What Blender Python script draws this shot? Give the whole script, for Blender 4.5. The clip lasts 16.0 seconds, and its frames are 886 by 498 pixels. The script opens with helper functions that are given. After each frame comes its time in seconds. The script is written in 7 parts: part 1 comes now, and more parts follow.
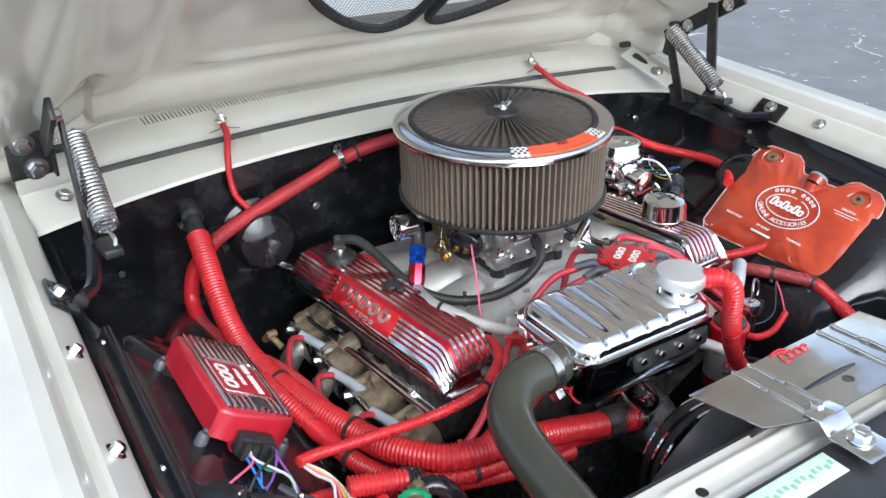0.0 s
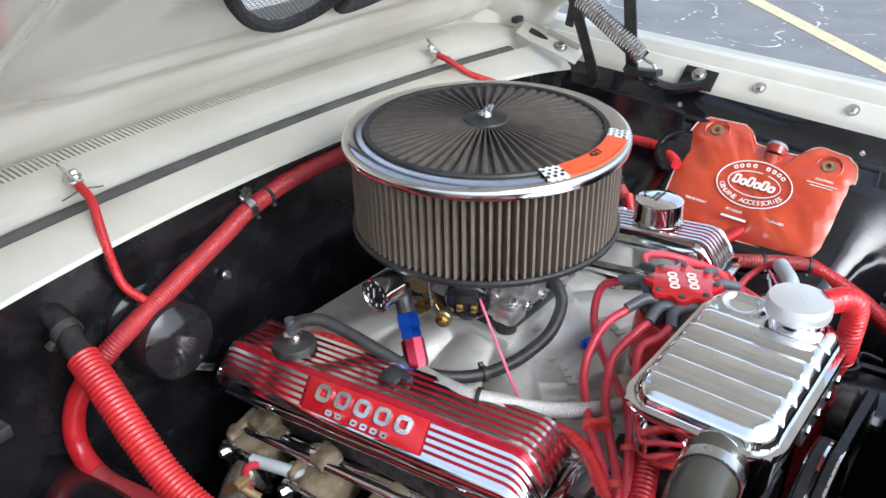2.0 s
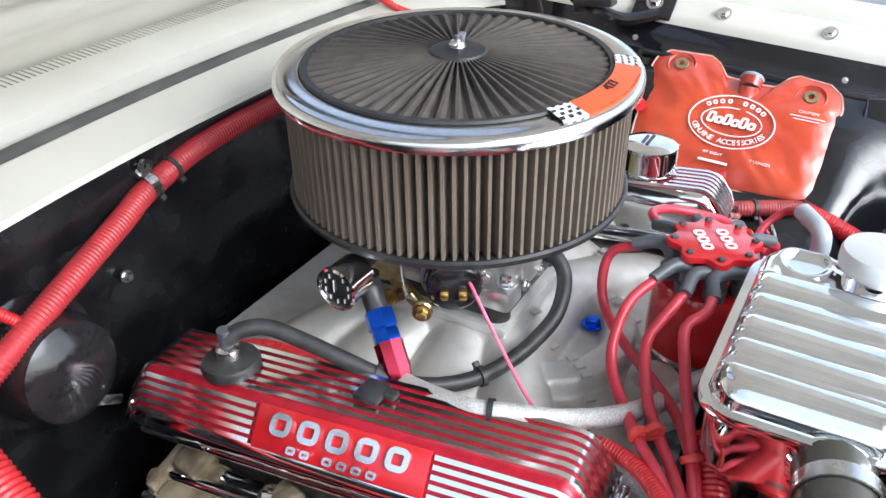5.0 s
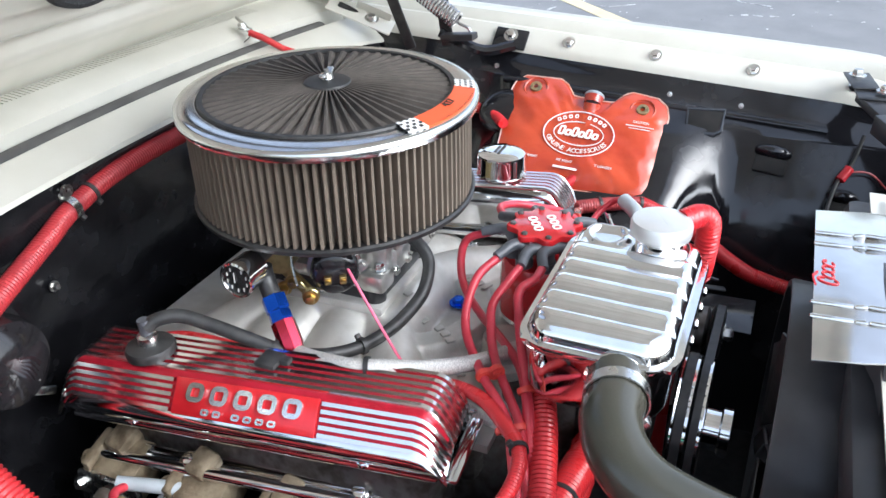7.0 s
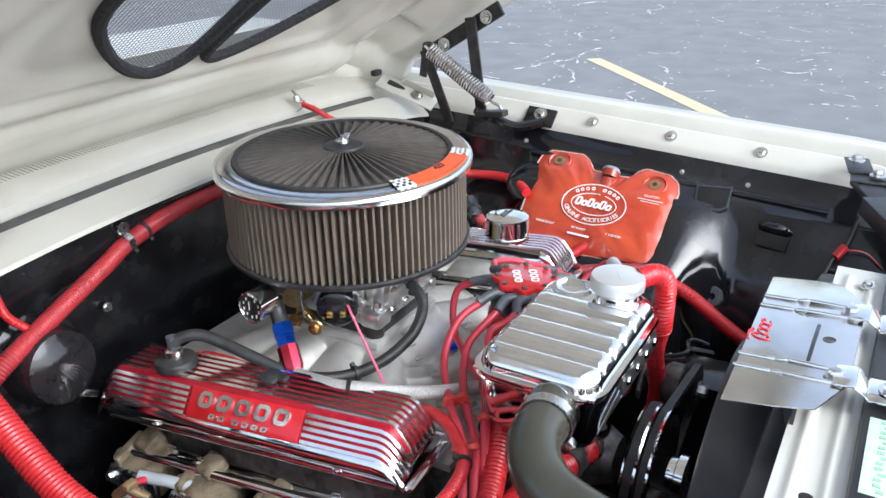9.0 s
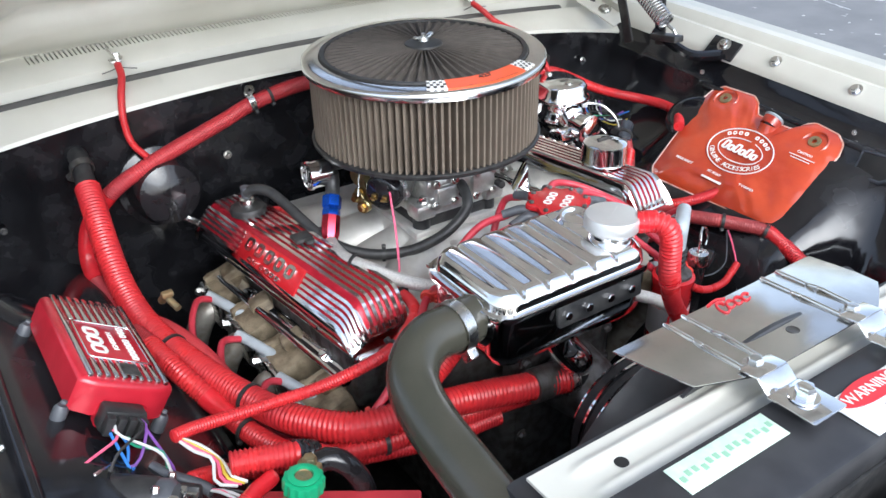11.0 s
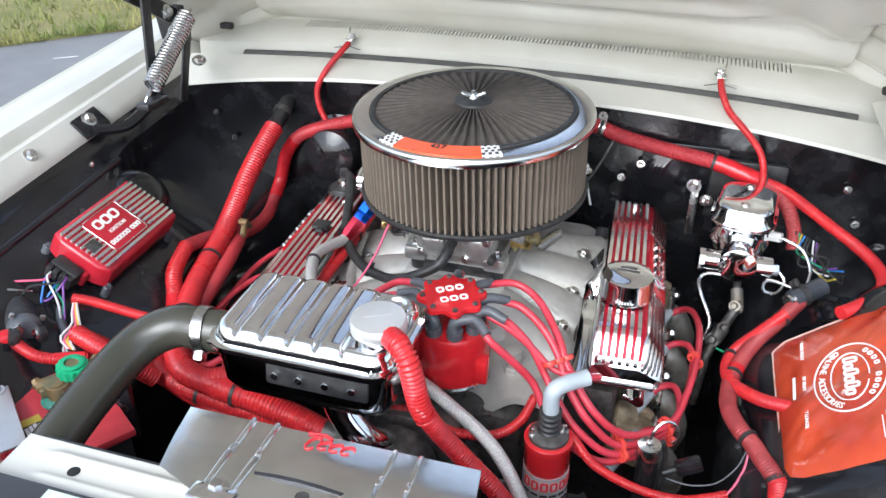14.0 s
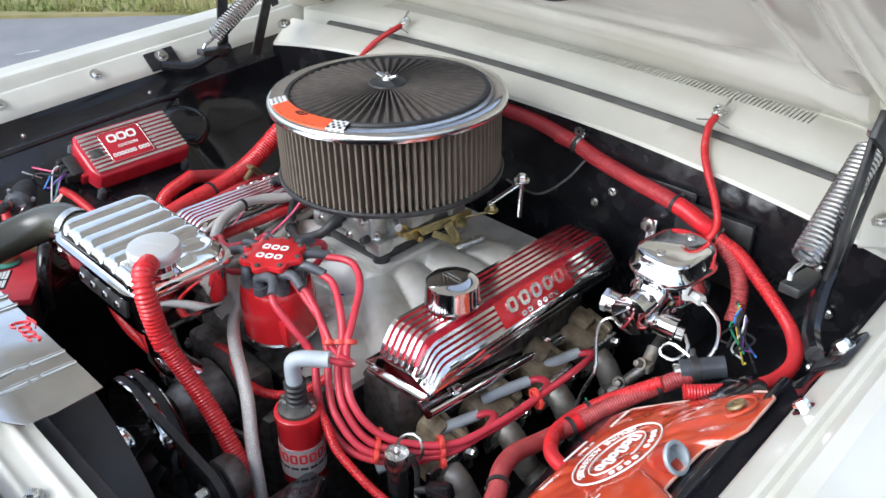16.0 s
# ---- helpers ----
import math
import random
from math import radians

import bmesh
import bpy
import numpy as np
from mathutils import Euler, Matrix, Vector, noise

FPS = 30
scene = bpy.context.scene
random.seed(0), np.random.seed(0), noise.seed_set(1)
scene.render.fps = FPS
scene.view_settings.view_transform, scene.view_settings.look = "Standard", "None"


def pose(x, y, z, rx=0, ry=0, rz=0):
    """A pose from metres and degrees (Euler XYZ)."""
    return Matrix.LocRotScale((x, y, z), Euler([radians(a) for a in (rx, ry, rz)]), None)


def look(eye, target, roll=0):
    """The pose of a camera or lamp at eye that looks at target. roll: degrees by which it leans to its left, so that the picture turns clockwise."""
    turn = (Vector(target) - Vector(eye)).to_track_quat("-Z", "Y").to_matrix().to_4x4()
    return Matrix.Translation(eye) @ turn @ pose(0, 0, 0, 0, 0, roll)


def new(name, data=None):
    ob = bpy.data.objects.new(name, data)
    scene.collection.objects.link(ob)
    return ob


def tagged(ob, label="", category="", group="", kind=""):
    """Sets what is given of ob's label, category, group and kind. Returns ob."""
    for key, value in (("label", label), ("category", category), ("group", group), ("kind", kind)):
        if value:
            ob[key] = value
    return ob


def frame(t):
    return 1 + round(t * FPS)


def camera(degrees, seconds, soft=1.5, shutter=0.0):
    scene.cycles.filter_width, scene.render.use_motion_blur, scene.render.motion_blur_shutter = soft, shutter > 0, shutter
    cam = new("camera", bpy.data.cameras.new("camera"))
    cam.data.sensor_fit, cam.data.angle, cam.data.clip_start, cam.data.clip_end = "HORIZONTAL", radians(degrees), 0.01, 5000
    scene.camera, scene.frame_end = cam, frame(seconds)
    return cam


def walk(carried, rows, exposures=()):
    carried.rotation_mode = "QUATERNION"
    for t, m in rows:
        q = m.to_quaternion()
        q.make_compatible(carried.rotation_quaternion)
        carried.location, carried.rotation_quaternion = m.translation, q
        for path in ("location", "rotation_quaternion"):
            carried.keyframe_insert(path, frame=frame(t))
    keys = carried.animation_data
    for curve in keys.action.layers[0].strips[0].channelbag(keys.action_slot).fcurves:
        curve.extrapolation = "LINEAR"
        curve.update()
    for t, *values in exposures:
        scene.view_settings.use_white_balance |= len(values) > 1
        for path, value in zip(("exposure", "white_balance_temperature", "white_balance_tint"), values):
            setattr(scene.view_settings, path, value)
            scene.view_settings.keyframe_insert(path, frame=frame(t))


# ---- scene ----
cam = camera(56.0, 16.0)
PATH = [
    (0, (-0.753, -1.005, 1.406), (0.199, 0.486, 0.473), -0.1),
    (0.5, (-0.782, -0.878, 1.398), (0.295, 0.527, 0.466), -0.1),
    (1, (-0.817, -0.732, 1.39), (0.41, 0.542, 0.457), -0.1),
    (1.5, (-0.817, -0.626, 1.362), (0.522, 0.519, 0.415), -0.2),
    (2, (-0.773, -0.544, 1.338), (0.598, 0.539, 0.364), -0.4),
    (2.5, (-0.741, -0.405, 1.302), (0.639, 0.63, 0.289), -0.1),
    (3, (-0.713, -0.342, 1.264), (0.696, 0.634, 0.232), 0.1),
    (3.2, (-0.697, -0.334, 1.245), (0.72, 0.62, 0.205), 0.0),
    (5.3, (-0.666, -0.371, 1.238), (0.835, 0.442, 0.198), -0.2),
    (5.5, (-0.673, -0.386, 1.243), (0.841, 0.412, 0.208), -0.3),
    (6, (-0.704, -0.423, 1.256), (0.849, 0.322, 0.238), -0.5),
    (6.5, (-0.74, -0.447, 1.262), (0.847, 0.25, 0.263), -0.7),
    (7, (-0.797, -0.479, 1.286), (0.808, 0.202, 0.308), -0.6),
    (7.5, (-0.879, -0.528, 1.316), (0.763, 0.162, 0.406), -0.7),
    (8, (-0.927, -0.562, 1.317), (0.745, 0.154, 0.487), -0.6),
    (8.5, (-0.909, -0.599, 1.304), (0.746, 0.173, 0.489), -0.7),
    (9, (-0.865, -0.65, 1.315), (0.718, 0.261, 0.501), -0.6),
    (9.5, (-0.821, -0.722, 1.293), (0.671, 0.321, 0.463), -0.7),
    (10, (-0.786, -0.813, 1.302), (0.556, 0.377, 0.418), -0.6),
    (10.2, (-0.767, -0.847, 1.303), (0.505, 0.411, 0.409), -0.6),
    (12.3, (-0.276, -1.079, 1.418), (0.111, 0.512, 0.27), -0.1),
    (12.5, (-0.211, -1.081, 1.429), (0.059, 0.54, 0.288), -0.2),
    (13, (-0.016, -1.113, 1.427), (0.003, 0.544, 0.307), -0.4),
    (13.5, (0.165, -1.128, 1.43), (-0.076, 0.527, 0.333), -0.4),
    (14, (0.288, -1.072, 1.442), (-0.215, 0.542, 0.373), -0.2),
    (14.5, (0.462, -1.021, 1.431), (-0.33, 0.499, 0.4), -0.3),
    (15, (0.637, -0.958, 1.411), (-0.331, 0.461, 0.387), -0.3),
    (15.5, (0.74, -0.826, 1.394), (-0.361, 0.487, 0.362), -0.4),
    (16, (0.855, -0.761, 1.404), (-0.341, 0.46, 0.365), -0.3),
]
walk(cam, [(t, look(eye, target, roll)) for t, eye, target, roll in PATH],
     [(t, e, 5950, 8) for t, e in ((0, 1.12), (1, 1.18), (2, 1.30), (3, 1.42), (5.5, 1.62), (7, 1.56), (9, 1.36), (10, 1.27), (12.5, 1.32), (13, 1.38), (14.5, 1.34), (16, 1.28))])

# ---- world, sun, exposure ----
world = bpy.data.worlds.new("sky")
scene.world = world
world.use_nodes = True
wn = world.node_tree.nodes
sky = wn.new("ShaderNodeTexSky")
sky.sky_type = "NISHITA"
sky.sun_disc = False
sky.sun_elevation, sky.sun_rotation = radians(40), radians(190)
sky.dust_density, sky.ozone_density = 3.0, 2.0
wn["Background"].inputs["Strength"].default_value = 0.15
haze = wn.new("ShaderNodeHueSaturation")
haze.inputs["Saturation"].default_value = 0.55
world.node_tree.links.new(sky.outputs["Color"], haze.inputs["Color"])
world.node_tree.links.new(haze.outputs["Color"], wn["Background"].inputs["Color"])
sun = new("sun", bpy.data.lights.new("sun", "SUN"))
sun.data.energy, sun.data.angle, sun.data.color = 0.7, radians(40), (0.92, 0.965, 1.0)
sun.matrix_world = look((-1.2, -6.5, 5.6), (0, 0, 0.8))


# ---- materials ----
def material(name, col, rough=0.5, metal=0.0, col2=None, scale=40.0, contrast=(0.4, 0.65), bump=0.0, bscale=200.0,
             coat=0.0, rough2=None, spread=0.0, detail=4.0, spec=0.5):
    m = bpy.data.materials.new(name)
    m.use_nodes = True
    nt = m.node_tree
    n, l = nt.nodes, nt.links
    b = n["Principled BSDF"]
    b.inputs["Metallic"].default_value = metal
    b.inputs["Roughness"].default_value = rough
    b.inputs["Coat Weight"].default_value = coat
    b.inputs["Specular IOR Level"].default_value = spec
    b.inputs["Coat Roughness"].default_value = 0.08
    b.inputs["Base Color"].default_value = (*col, 1)
    tc = n.new("ShaderNodeTexCoord")
    nz = n.new("ShaderNodeTexNoise")
    nz.inputs["Scale"].default_value, nz.inputs["Detail"].default_value = scale, detail
    l.new(tc.outputs["Object"], nz.inputs["Vector"])
    rp = n.new("ShaderNodeMapRange")
    rp.inputs["From Min"].default_value, rp.inputs["From Max"].default_value = contrast
    l.new(nz.outputs["Fac"], rp.inputs["Value"])
    mx = n.new("ShaderNodeMix")
    mx.data_type = "RGBA"
    mx.inputs["A"].default_value = (*col, 1)
    mx.inputs["B"].default_value = (*(col2 or col), 1)
    l.new(rp.outputs["Result"], mx.inputs["Factor"])
    out = mx.outputs["Result"]
    if spread:
        oi = n.new("ShaderNodeObjectInfo")
        hs = n.new("ShaderNodeHueSaturation")
        mr = n.new("ShaderNodeMapRange")
        mr.inputs["To Min"].default_value, mr.inputs["To Max"].default_value = 1 - spread, 1 + spread
        l.new(oi.outputs["Random"], mr.inputs["Value"])
        l.new(mr.outputs["Result"], hs.inputs["Value"])
        l.new(out, hs.inputs["Color"])
        out = hs.outputs["Color"]
    l.new(out, b.inputs["Base Color"])
    if rough2 is not None:
        r2 = n.new("ShaderNodeMapRange")
        r2.inputs["To Min"].default_value, r2.inputs["To Max"].default_value = rough, rough2
        l.new(rp.outputs["Result"], r2.inputs["Value"])
        l.new(r2.outputs["Result"], b.inputs["Roughness"])
    if bump:
        nb = n.new("ShaderNodeTexNoise")
        nb.inputs["Scale"].default_value, nb.inputs["Detail"].default_value = bscale, 3.0
        l.new(tc.outputs["Object"], nb.inputs["Vector"])
        bp = n.new("ShaderNodeBump")
        bp.inputs["Strength"].default_value, bp.inputs["Distance"].default_value = bump, 0.004
        l.new(nb.outputs["Fac"], bp.inputs["Height"])
        l.new(bp.outputs["Normal"], b.inputs["Normal"])
    return m


CREAM = material("cream paint", (0.61, 0.597, 0.53), 0.34, col2=(0.55, 0.536, 0.468), scale=7, detail=9.0, coat=0.2, bump=0.14, bscale=16)
# Same paint as CREAM, base lightened to offset the shade under the hood.
HOODP = material("cream paint, lightened underside", (0.74, 0.725, 0.65), 0.20, col2=(0.62, 0.60, 0.515), scale=4, detail=7.0, coat=0.6, bump=0.22, bscale=9)
BLACK = material("black gloss paint", (0.009, 0.009, 0.011), 0.09, col2=(0.025, 0.025, 0.028), scale=9, detail=12.0, contrast=(0.46, 0.78), bump=0.45, bscale=8, rough2=0.34, spec=0.6)
# Same black paint as BLACK, darkened and less reflective to dim the firewall.
FIREW = material("black paint, darkened for firewall", (0.006, 0.006, 0.007), 0.13, col2=(0.014, 0.014, 0.016), scale=22, detail=10.0, bump=0.30, bscale=40, rough2=0.32, spec=0.36)
BOXRED = material("crimson powder coat", (0.46, 0.018, 0.032), 0.24, col2=(0.40, 0.014, 0.026), scale=40, coat=0.2)
SATIN = material("black satin paint", (0.015, 0.015, 0.016), 0.42, col2=(0.035, 0.034, 0.033), scale=60, bump=0.1, bscale=150)
CHROME = material("chrome", (0.92, 0.92, 0.92), 0.05, 1.0, col2=(0.80, 0.80, 0.80), scale=30, rough2=0.11)
RIMCHR = material("satin chrome", (0.80, 0.80, 0.80), 0.13, 1.0, col2=(0.72, 0.72, 0.72), scale=24, rough2=0.20)
STEEL = material("polished stainless steel", (0.74, 0.73, 0.71), 0.12, 1.0, col2=(0.66, 0.65, 0.63), scale=25, rough2=0.2)
ZINC = material("zinc plated steel", (0.72, 0.72, 0.70), 0.22, 1.0, col2=(0.52, 0.51, 0.48), scale=50, rough2=0.34)
DARKSTEEL = material("dull dark steel", (0.16, 0.155, 0.15), 0.45, 0.8, col2=(0.08, 0.07, 0.06), scale=60, rough2=0.6)
CONDUIT = material("red plastic conduit", (0.57, 0.026, 0.029), 0.26, col2=(0.47, 0.020, 0.026), scale=30, rough2=0.42)
TAPED = material("dull red harness tape", (0.44, 0.036, 0.042), 0.36, col2=(0.34, 0.026, 0.034), scale=30, rough2=0.55)
FADED = material("faded red conduit", (0.37, 0.055, 0.056), 0.45, col2=(0.27, 0.036, 0.038), scale=35)
REDTAPE = material("glossy red tape", (0.62, 0.02, 0.03), 0.22, col2=(0.5, 0.016, 0.02), scale=60, bump=0.2, bscale=120)
WIRE = material("red silicone lead", (0.56, 0.045, 0.07), 0.36, col2=(0.48, 0.035, 0.05), scale=50)
CARBM = material("bright die cast zinc", (0.68, 0.68, 0.66), 0.28, 0.9, col2=(0.52, 0.51, 0.48), scale=60, rough2=0.42, bump=0.1, bscale=300)
GOLDZ = material("yellow zinc plated steel", (0.52, 0.44, 0.22), 0.34, 0.9, col2=(0.34, 0.28, 0.14), scale=90)
SATINAL = material("satin aluminium cap", (0.80, 0.80, 0.79), 0.42, 0.7, col2=(0.73, 0.73, 0.72), scale=18, bump=0.04, bscale=600)
GREENPR = material("pale green print", (0.30, 0.52, 0.36), 0.5)
CREASE = material("red crinkle paint", (0.46, 0.012, 0.03), 0.26, 0.35, col2=(0.34, 0.008, 0.02), scale=60)
REDGLOSS = material("red gloss plastic", (0.54, 0.016, 0.022), 0.2, col2=(0.46, 0.014, 0.018), scale=40, coat=0.3)
REDANO = material("red anodised aluminium", (0.62, 0.05, 0.08), 0.22, 1.0)
SEPAR = material("orange red plastic clip", (0.70, 0.07, 0.05), 0.4, col2=(0.6, 0.05, 0.04), scale=50)
BLUEANO = material("blue anodised aluminium", (0.02, 0.12, 0.72), 0.22, 0.9)
FIN = material("polished fin aluminium", (0.90, 0.88, 0.87), 0.13, 1.0, col2=(0.84, 0.82, 0.81), scale=14, rough2=0.19)
CAST = material("cast aluminium", (0.60, 0.59, 0.555), 0.48, 0.6, col2=(0.50, 0.485, 0.445), scale=28, bump=0.18, bscale=700, rough2=0.6)
IRON = material("heat tinted cast iron", (0.32, 0.26, 0.175), 0.55, 0.2, col2=(0.13, 0.098, 0.060), scale=40, bump=0.35, bscale=200)
HEADER = material("ceramic coated header", (0.42, 0.40, 0.36), 0.45, 0.7, col2=(0.24, 0.21, 0.17), scale=38, rough2=0.6)
PLEAT = material("oiled filter cotton", (0.160, 0.128, 0.098), 0.85, col2=(0.130, 0.103, 0.078), scale=16, bump=0.25, bscale=1500)
LIDCLOTH = material("black filter cloth", (0.066, 0.055, 0.046), 0.8, col2=(0.088, 0.074, 0.062), scale=60, bump=0.3, bscale=1800)
SPRINGM = material("bright spring steel", (0.66, 0.67, 0.68), 0.24, 0.95, col2=(0.56, 0.56, 0.57), scale=20)
RUBBER = material("black rubber", (0.018, 0.018, 0.018), 0.5, col2=(0.035, 0.034, 0.033), scale=70)
RADHOSE = material("olive black rubber hose", (0.044, 0.044, 0.033), 0.24, col2=(0.055, 0.052, 0.04), scale=18, bump=0.05, bscale=400)
BRAID = material("braided stainless hose", (0.74, 0.72, 0.68), 0.42, 0.5, col2=(0.55, 0.53, 0.50), scale=700, contrast=(0.45, 0.55), bump=0.5, bscale=900)
VINYL = material("orange vinyl", (0.52, 0.064, 0.022), 0.20, col2=(0.40, 0.038, 0.016), scale=12, detail=8.0, coat=0.7, bump=0.55, bscale=26)
VINYLD = material("dark red vinyl cap", (0.36, 0.040, 0.022), 0.2, col2=(0.28, 0.03, 0.018), scale=20, coat=0.3)
WHITE = material("white print", (0.80, 0.78, 0.74), 0.5)
WHITEPL = material("white sticker", (0.82, 0.82, 0.80), 0.4, col2=(0.74, 0.74, 0.72), scale=20)
REDPRINT = material("red print", (0.62, 0.03, 0.04), 0.4)
BLUEPRINT = material("blue print", (0.03, 0.07, 0.42), 0.4)
ORANGE = material("orange sticker", (0.75, 0.10, 0.03), 0.3, coat=0.2)
GREENSTK = material("pale green sticker", (0.60, 0.78, 0.62), 0.5, col2=(0.7, 0.84, 0.7), scale=90)
BRASS = material("brass", (0.62, 0.45, 0.18), 0.32, 1.0, col2=(0.4, 0.28, 0.12), scale=80)
BRONZE = material("tarnished brass clamp", (0.32, 0.22, 0.11), 0.5, 0.6, col2=(0.2, 0.2, 0.12), scale=70, bump=0.3, bscale=300)
GREYBOOT = material("grey silicone boot", (0.40, 0.44, 0.47), 0.42, col2=(0.33, 0.36, 0.38), scale=30)
DARKBOOT = material("dark grey boot", (0.07, 0.075, 0.085), 0.42, col2=(0.1, 0.105, 0.115), scale=60)
# Stands for the shade inside holes and recesses, as flat black colour.
VOID = material("matt black for shaded holes", (0.012, 0.012, 0.012), 0.95, col2=(0.018, 0.017, 0.016), scale=40)
BLUEBLK = material("blue black gloss enamel", (0.035, 0.039, 0.047), 0.25, col2=(0.06, 0.066, 0.078), scale=20)
PANEL = material("black moulded panel", (0.028, 0.028, 0.031), 0.34, col2=(0.042, 0.042, 0.045), scale=26, bump=0.15, bscale=12, rough2=0.5)
EDGEPL = material("worn welded vinyl edge", (0.66, 0.46, 0.40), 0.45, col2=(0.5, 0.22, 0.15), scale=40)
GLOSSBLK = material("black gloss plastic", (0.012, 0.011, 0.012), 0.12, col2=(0.02, 0.018, 0.02), scale=40)
GREENPL = material("green plastic", (0.02, 0.36, 0.16), 0.35)
TEALPL = material("teal corroded felt", (0.05, 0.24, 0.17), 0.7, col2=(0.1, 0.3, 0.24), scale=90)
BATTRED = material("red battery top", (0.66, 0.055, 0.07), 0.4, col2=(0.58, 0.045, 0.06), scale=30)
YELLOWW = material("yellow wire", (0.6, 0.45, 0.05), 0.45)
WHITEW = material("white wire", (0.6, 0.6, 0.58), 0.45)
PINKW = material("pink wire", (0.75, 0.12, 0.22), 0.45)
BLUEW = material("blue wire", (0.04, 0.2, 0.6), 0.45)
GREENW = material("green wire", (0.03, 0.3, 0.16), 0.45)
PURPLEW = material("purple wire", (0.18, 0.06, 0.3), 0.45)
MESHW = material("thin wire mesh", (0.16, 0.16, 0.16), 0.5, 0.5)
CLEARPL = material("frosted plastic ring", (0.30, 0.35, 0.38), 0.35, col2=(0.24, 0.27, 0.29), scale=40, coat=0.2)
SEALBLK = material("black edge fabric", (0.022, 0.022, 0.024), 0.9, col2=(0.045, 0.044, 0.046), scale=220, bump=0.6, bscale=500)
# Seal rubber whose grey also stands for shade in the cowl gap.
SEAL = material("grey seal rubber and gap shade", (0.075, 0.073, 0.07), 0.7, col2=(0.11, 0.107, 0.10), scale=20)
ASPHALT = material("asphalt", (0.170, 0.170, 0.172), 0.85, col2=(0.215, 0.214, 0.213), scale=3.5, detail=14.0, contrast=(0.32, 0.72), bump=0.6, bscale=120)
LINE = material("worn yellow line paint", (0.62, 0.52, 0.32), 0.7, col2=(0.42, 0.37, 0.26), scale=14, detail=10.0, contrast=(0.5, 0.8))
CRACK = material("pale crack dust", (0.58, 0.58, 0.57), 0.9, col2=(0.26, 0.26, 0.26), scale=5, contrast=(0.42, 0.58))
SOIL = material("dry grass soil", (0.16, 0.16, 0.05), 0.95, col2=(0.26, 0.22, 0.10), scale=3, bump=0.5, bscale=40)
BLADE = material("grass blade", (0.14, 0.18, 0.035), 0.7, col2=(0.30, 0.26, 0.09), scale=2.2)
GLASSF = material("gauge face", (0.02, 0.02, 0.02), 0.15, coat=1.0)


# ---- mesh tools: a shape is (vertices, faces) ----
def join(*shapes):
    V, F = [], []
    for v, f in shapes:
        k = len(V)
        V.extend(v)
        F.extend([tuple(i + k for i in q) for q in f])
    return V, F


def moved(shape, m):
    return [m @ Vector(v) for v in shape[0]], shape[1]


def from_bm(bm):
    bm.verts.index_update()
    out = [v.co.copy() for v in bm.verts], [tuple(v.index for v in f.verts) for f in bm.faces]
    bm.free()
    return out


def box(c, s, bev=0.003, m=None, seg=2):
    bm = bmesh.new()
    bmesh.ops.create_cube(bm, size=1, matrix=Matrix.Diagonal((*s, 1)))
    if bev:
        bmesh.ops.bevel(bm, geom=bm.edges[:], offset=bev, segments=seg, affect="EDGES", profile=0.5)
    out = moved(from_bm(bm), Matrix.Translation(c))
    return moved(out, m) if m else out


def prism(poly, h, bev=0.0, m=None, seg=2):
    """A polygon in x, y, raised from z = 0 to h."""
    bm = bmesh.new()
    low = [bm.verts.new((x, y, 0)) for x, y in poly]
    top = [bm.verts.new((x, y, h)) for x, y in poly]
    k = len(poly)
    bm.faces.new(low[::-1])
    f = bm.faces.new(top)
    for i in range(k):
        bm.faces.new((low[i], low[(i + 1) % k], top[(i + 1) % k], top[i]))
    bmesh.ops.recalc_face_normals(bm, faces=bm.faces)
    if bev:
        bmesh.ops.bevel(bm, geom=[e for e in f.edges], offset=bev, segments=seg, affect="EDGES", profile=0.5)
    out = from_bm(bm)
    return moved(out, m) if m else out


def lathe(prof, n=32, m=None):
    """(radius, height) pairs turned about z."""
    V, F, rings = [], [], []
    for r, z in prof:
        if r < 1e-6:
            rings.append([len(V)])
            V.append(Vector((0, 0, z)))
        else:
            rings.append(list(range(len(V), len(V) + n)))
            V.extend(Vector((r * math.cos(2 * math.pi * i / n), r * math.sin(2 * math.pi * i / n), z)) for i in range(n))
    for a, b in zip(rings, rings[1:]):
        for i in range(n):
            j = (i + 1) % n
            if len(a) == 1 and len(b) > 1:
                F.append((a[0], b[j], b[i]))
            elif len(b) == 1 and len(a) > 1:
                F.append((a[i], a[j], b[0]))
            elif len(a) > 1:
                F.append((a[i], a[j], b[j], b[i]))
    out = V, F
    return moved(out, m) if m else out


def spline(pts, step):
    """A smooth line through the points, in even steps."""
    P = [Vector(p) for p in pts]
    P = [2 * P[0] - P[1], *P, 2 * P[-1] - P[-2]]
    fine = []
    for a, b, c, d in zip(P, P[1:], P[2:], P[3:]):
        for i in range(24):
            t = i / 24
            fine.append(0.5 * (2 * b + (c - a) * t + (2 * a - 5 * b + 4 * c - d) * t * t + (3 * b - a - 3 * c + d) * t ** 3))
    fine.append(P[-2])
    out, need = [fine[0]], step
    total = sum((b - a).length for a, b in zip(fine, fine[1:]))
    k = max(2, round(total / step))
    step, need, run = total / k, total / k, 0.0
    for a, b in zip(fine, fine[1:]):
        d = (b - a).length
        while d > 0 and run + d >= need - 1e-9 and len(out) < k:
            out.append(a.lerp(b, (need - run) / d))
            need += step
        run += d
    out.append(fine[-1])
    return out


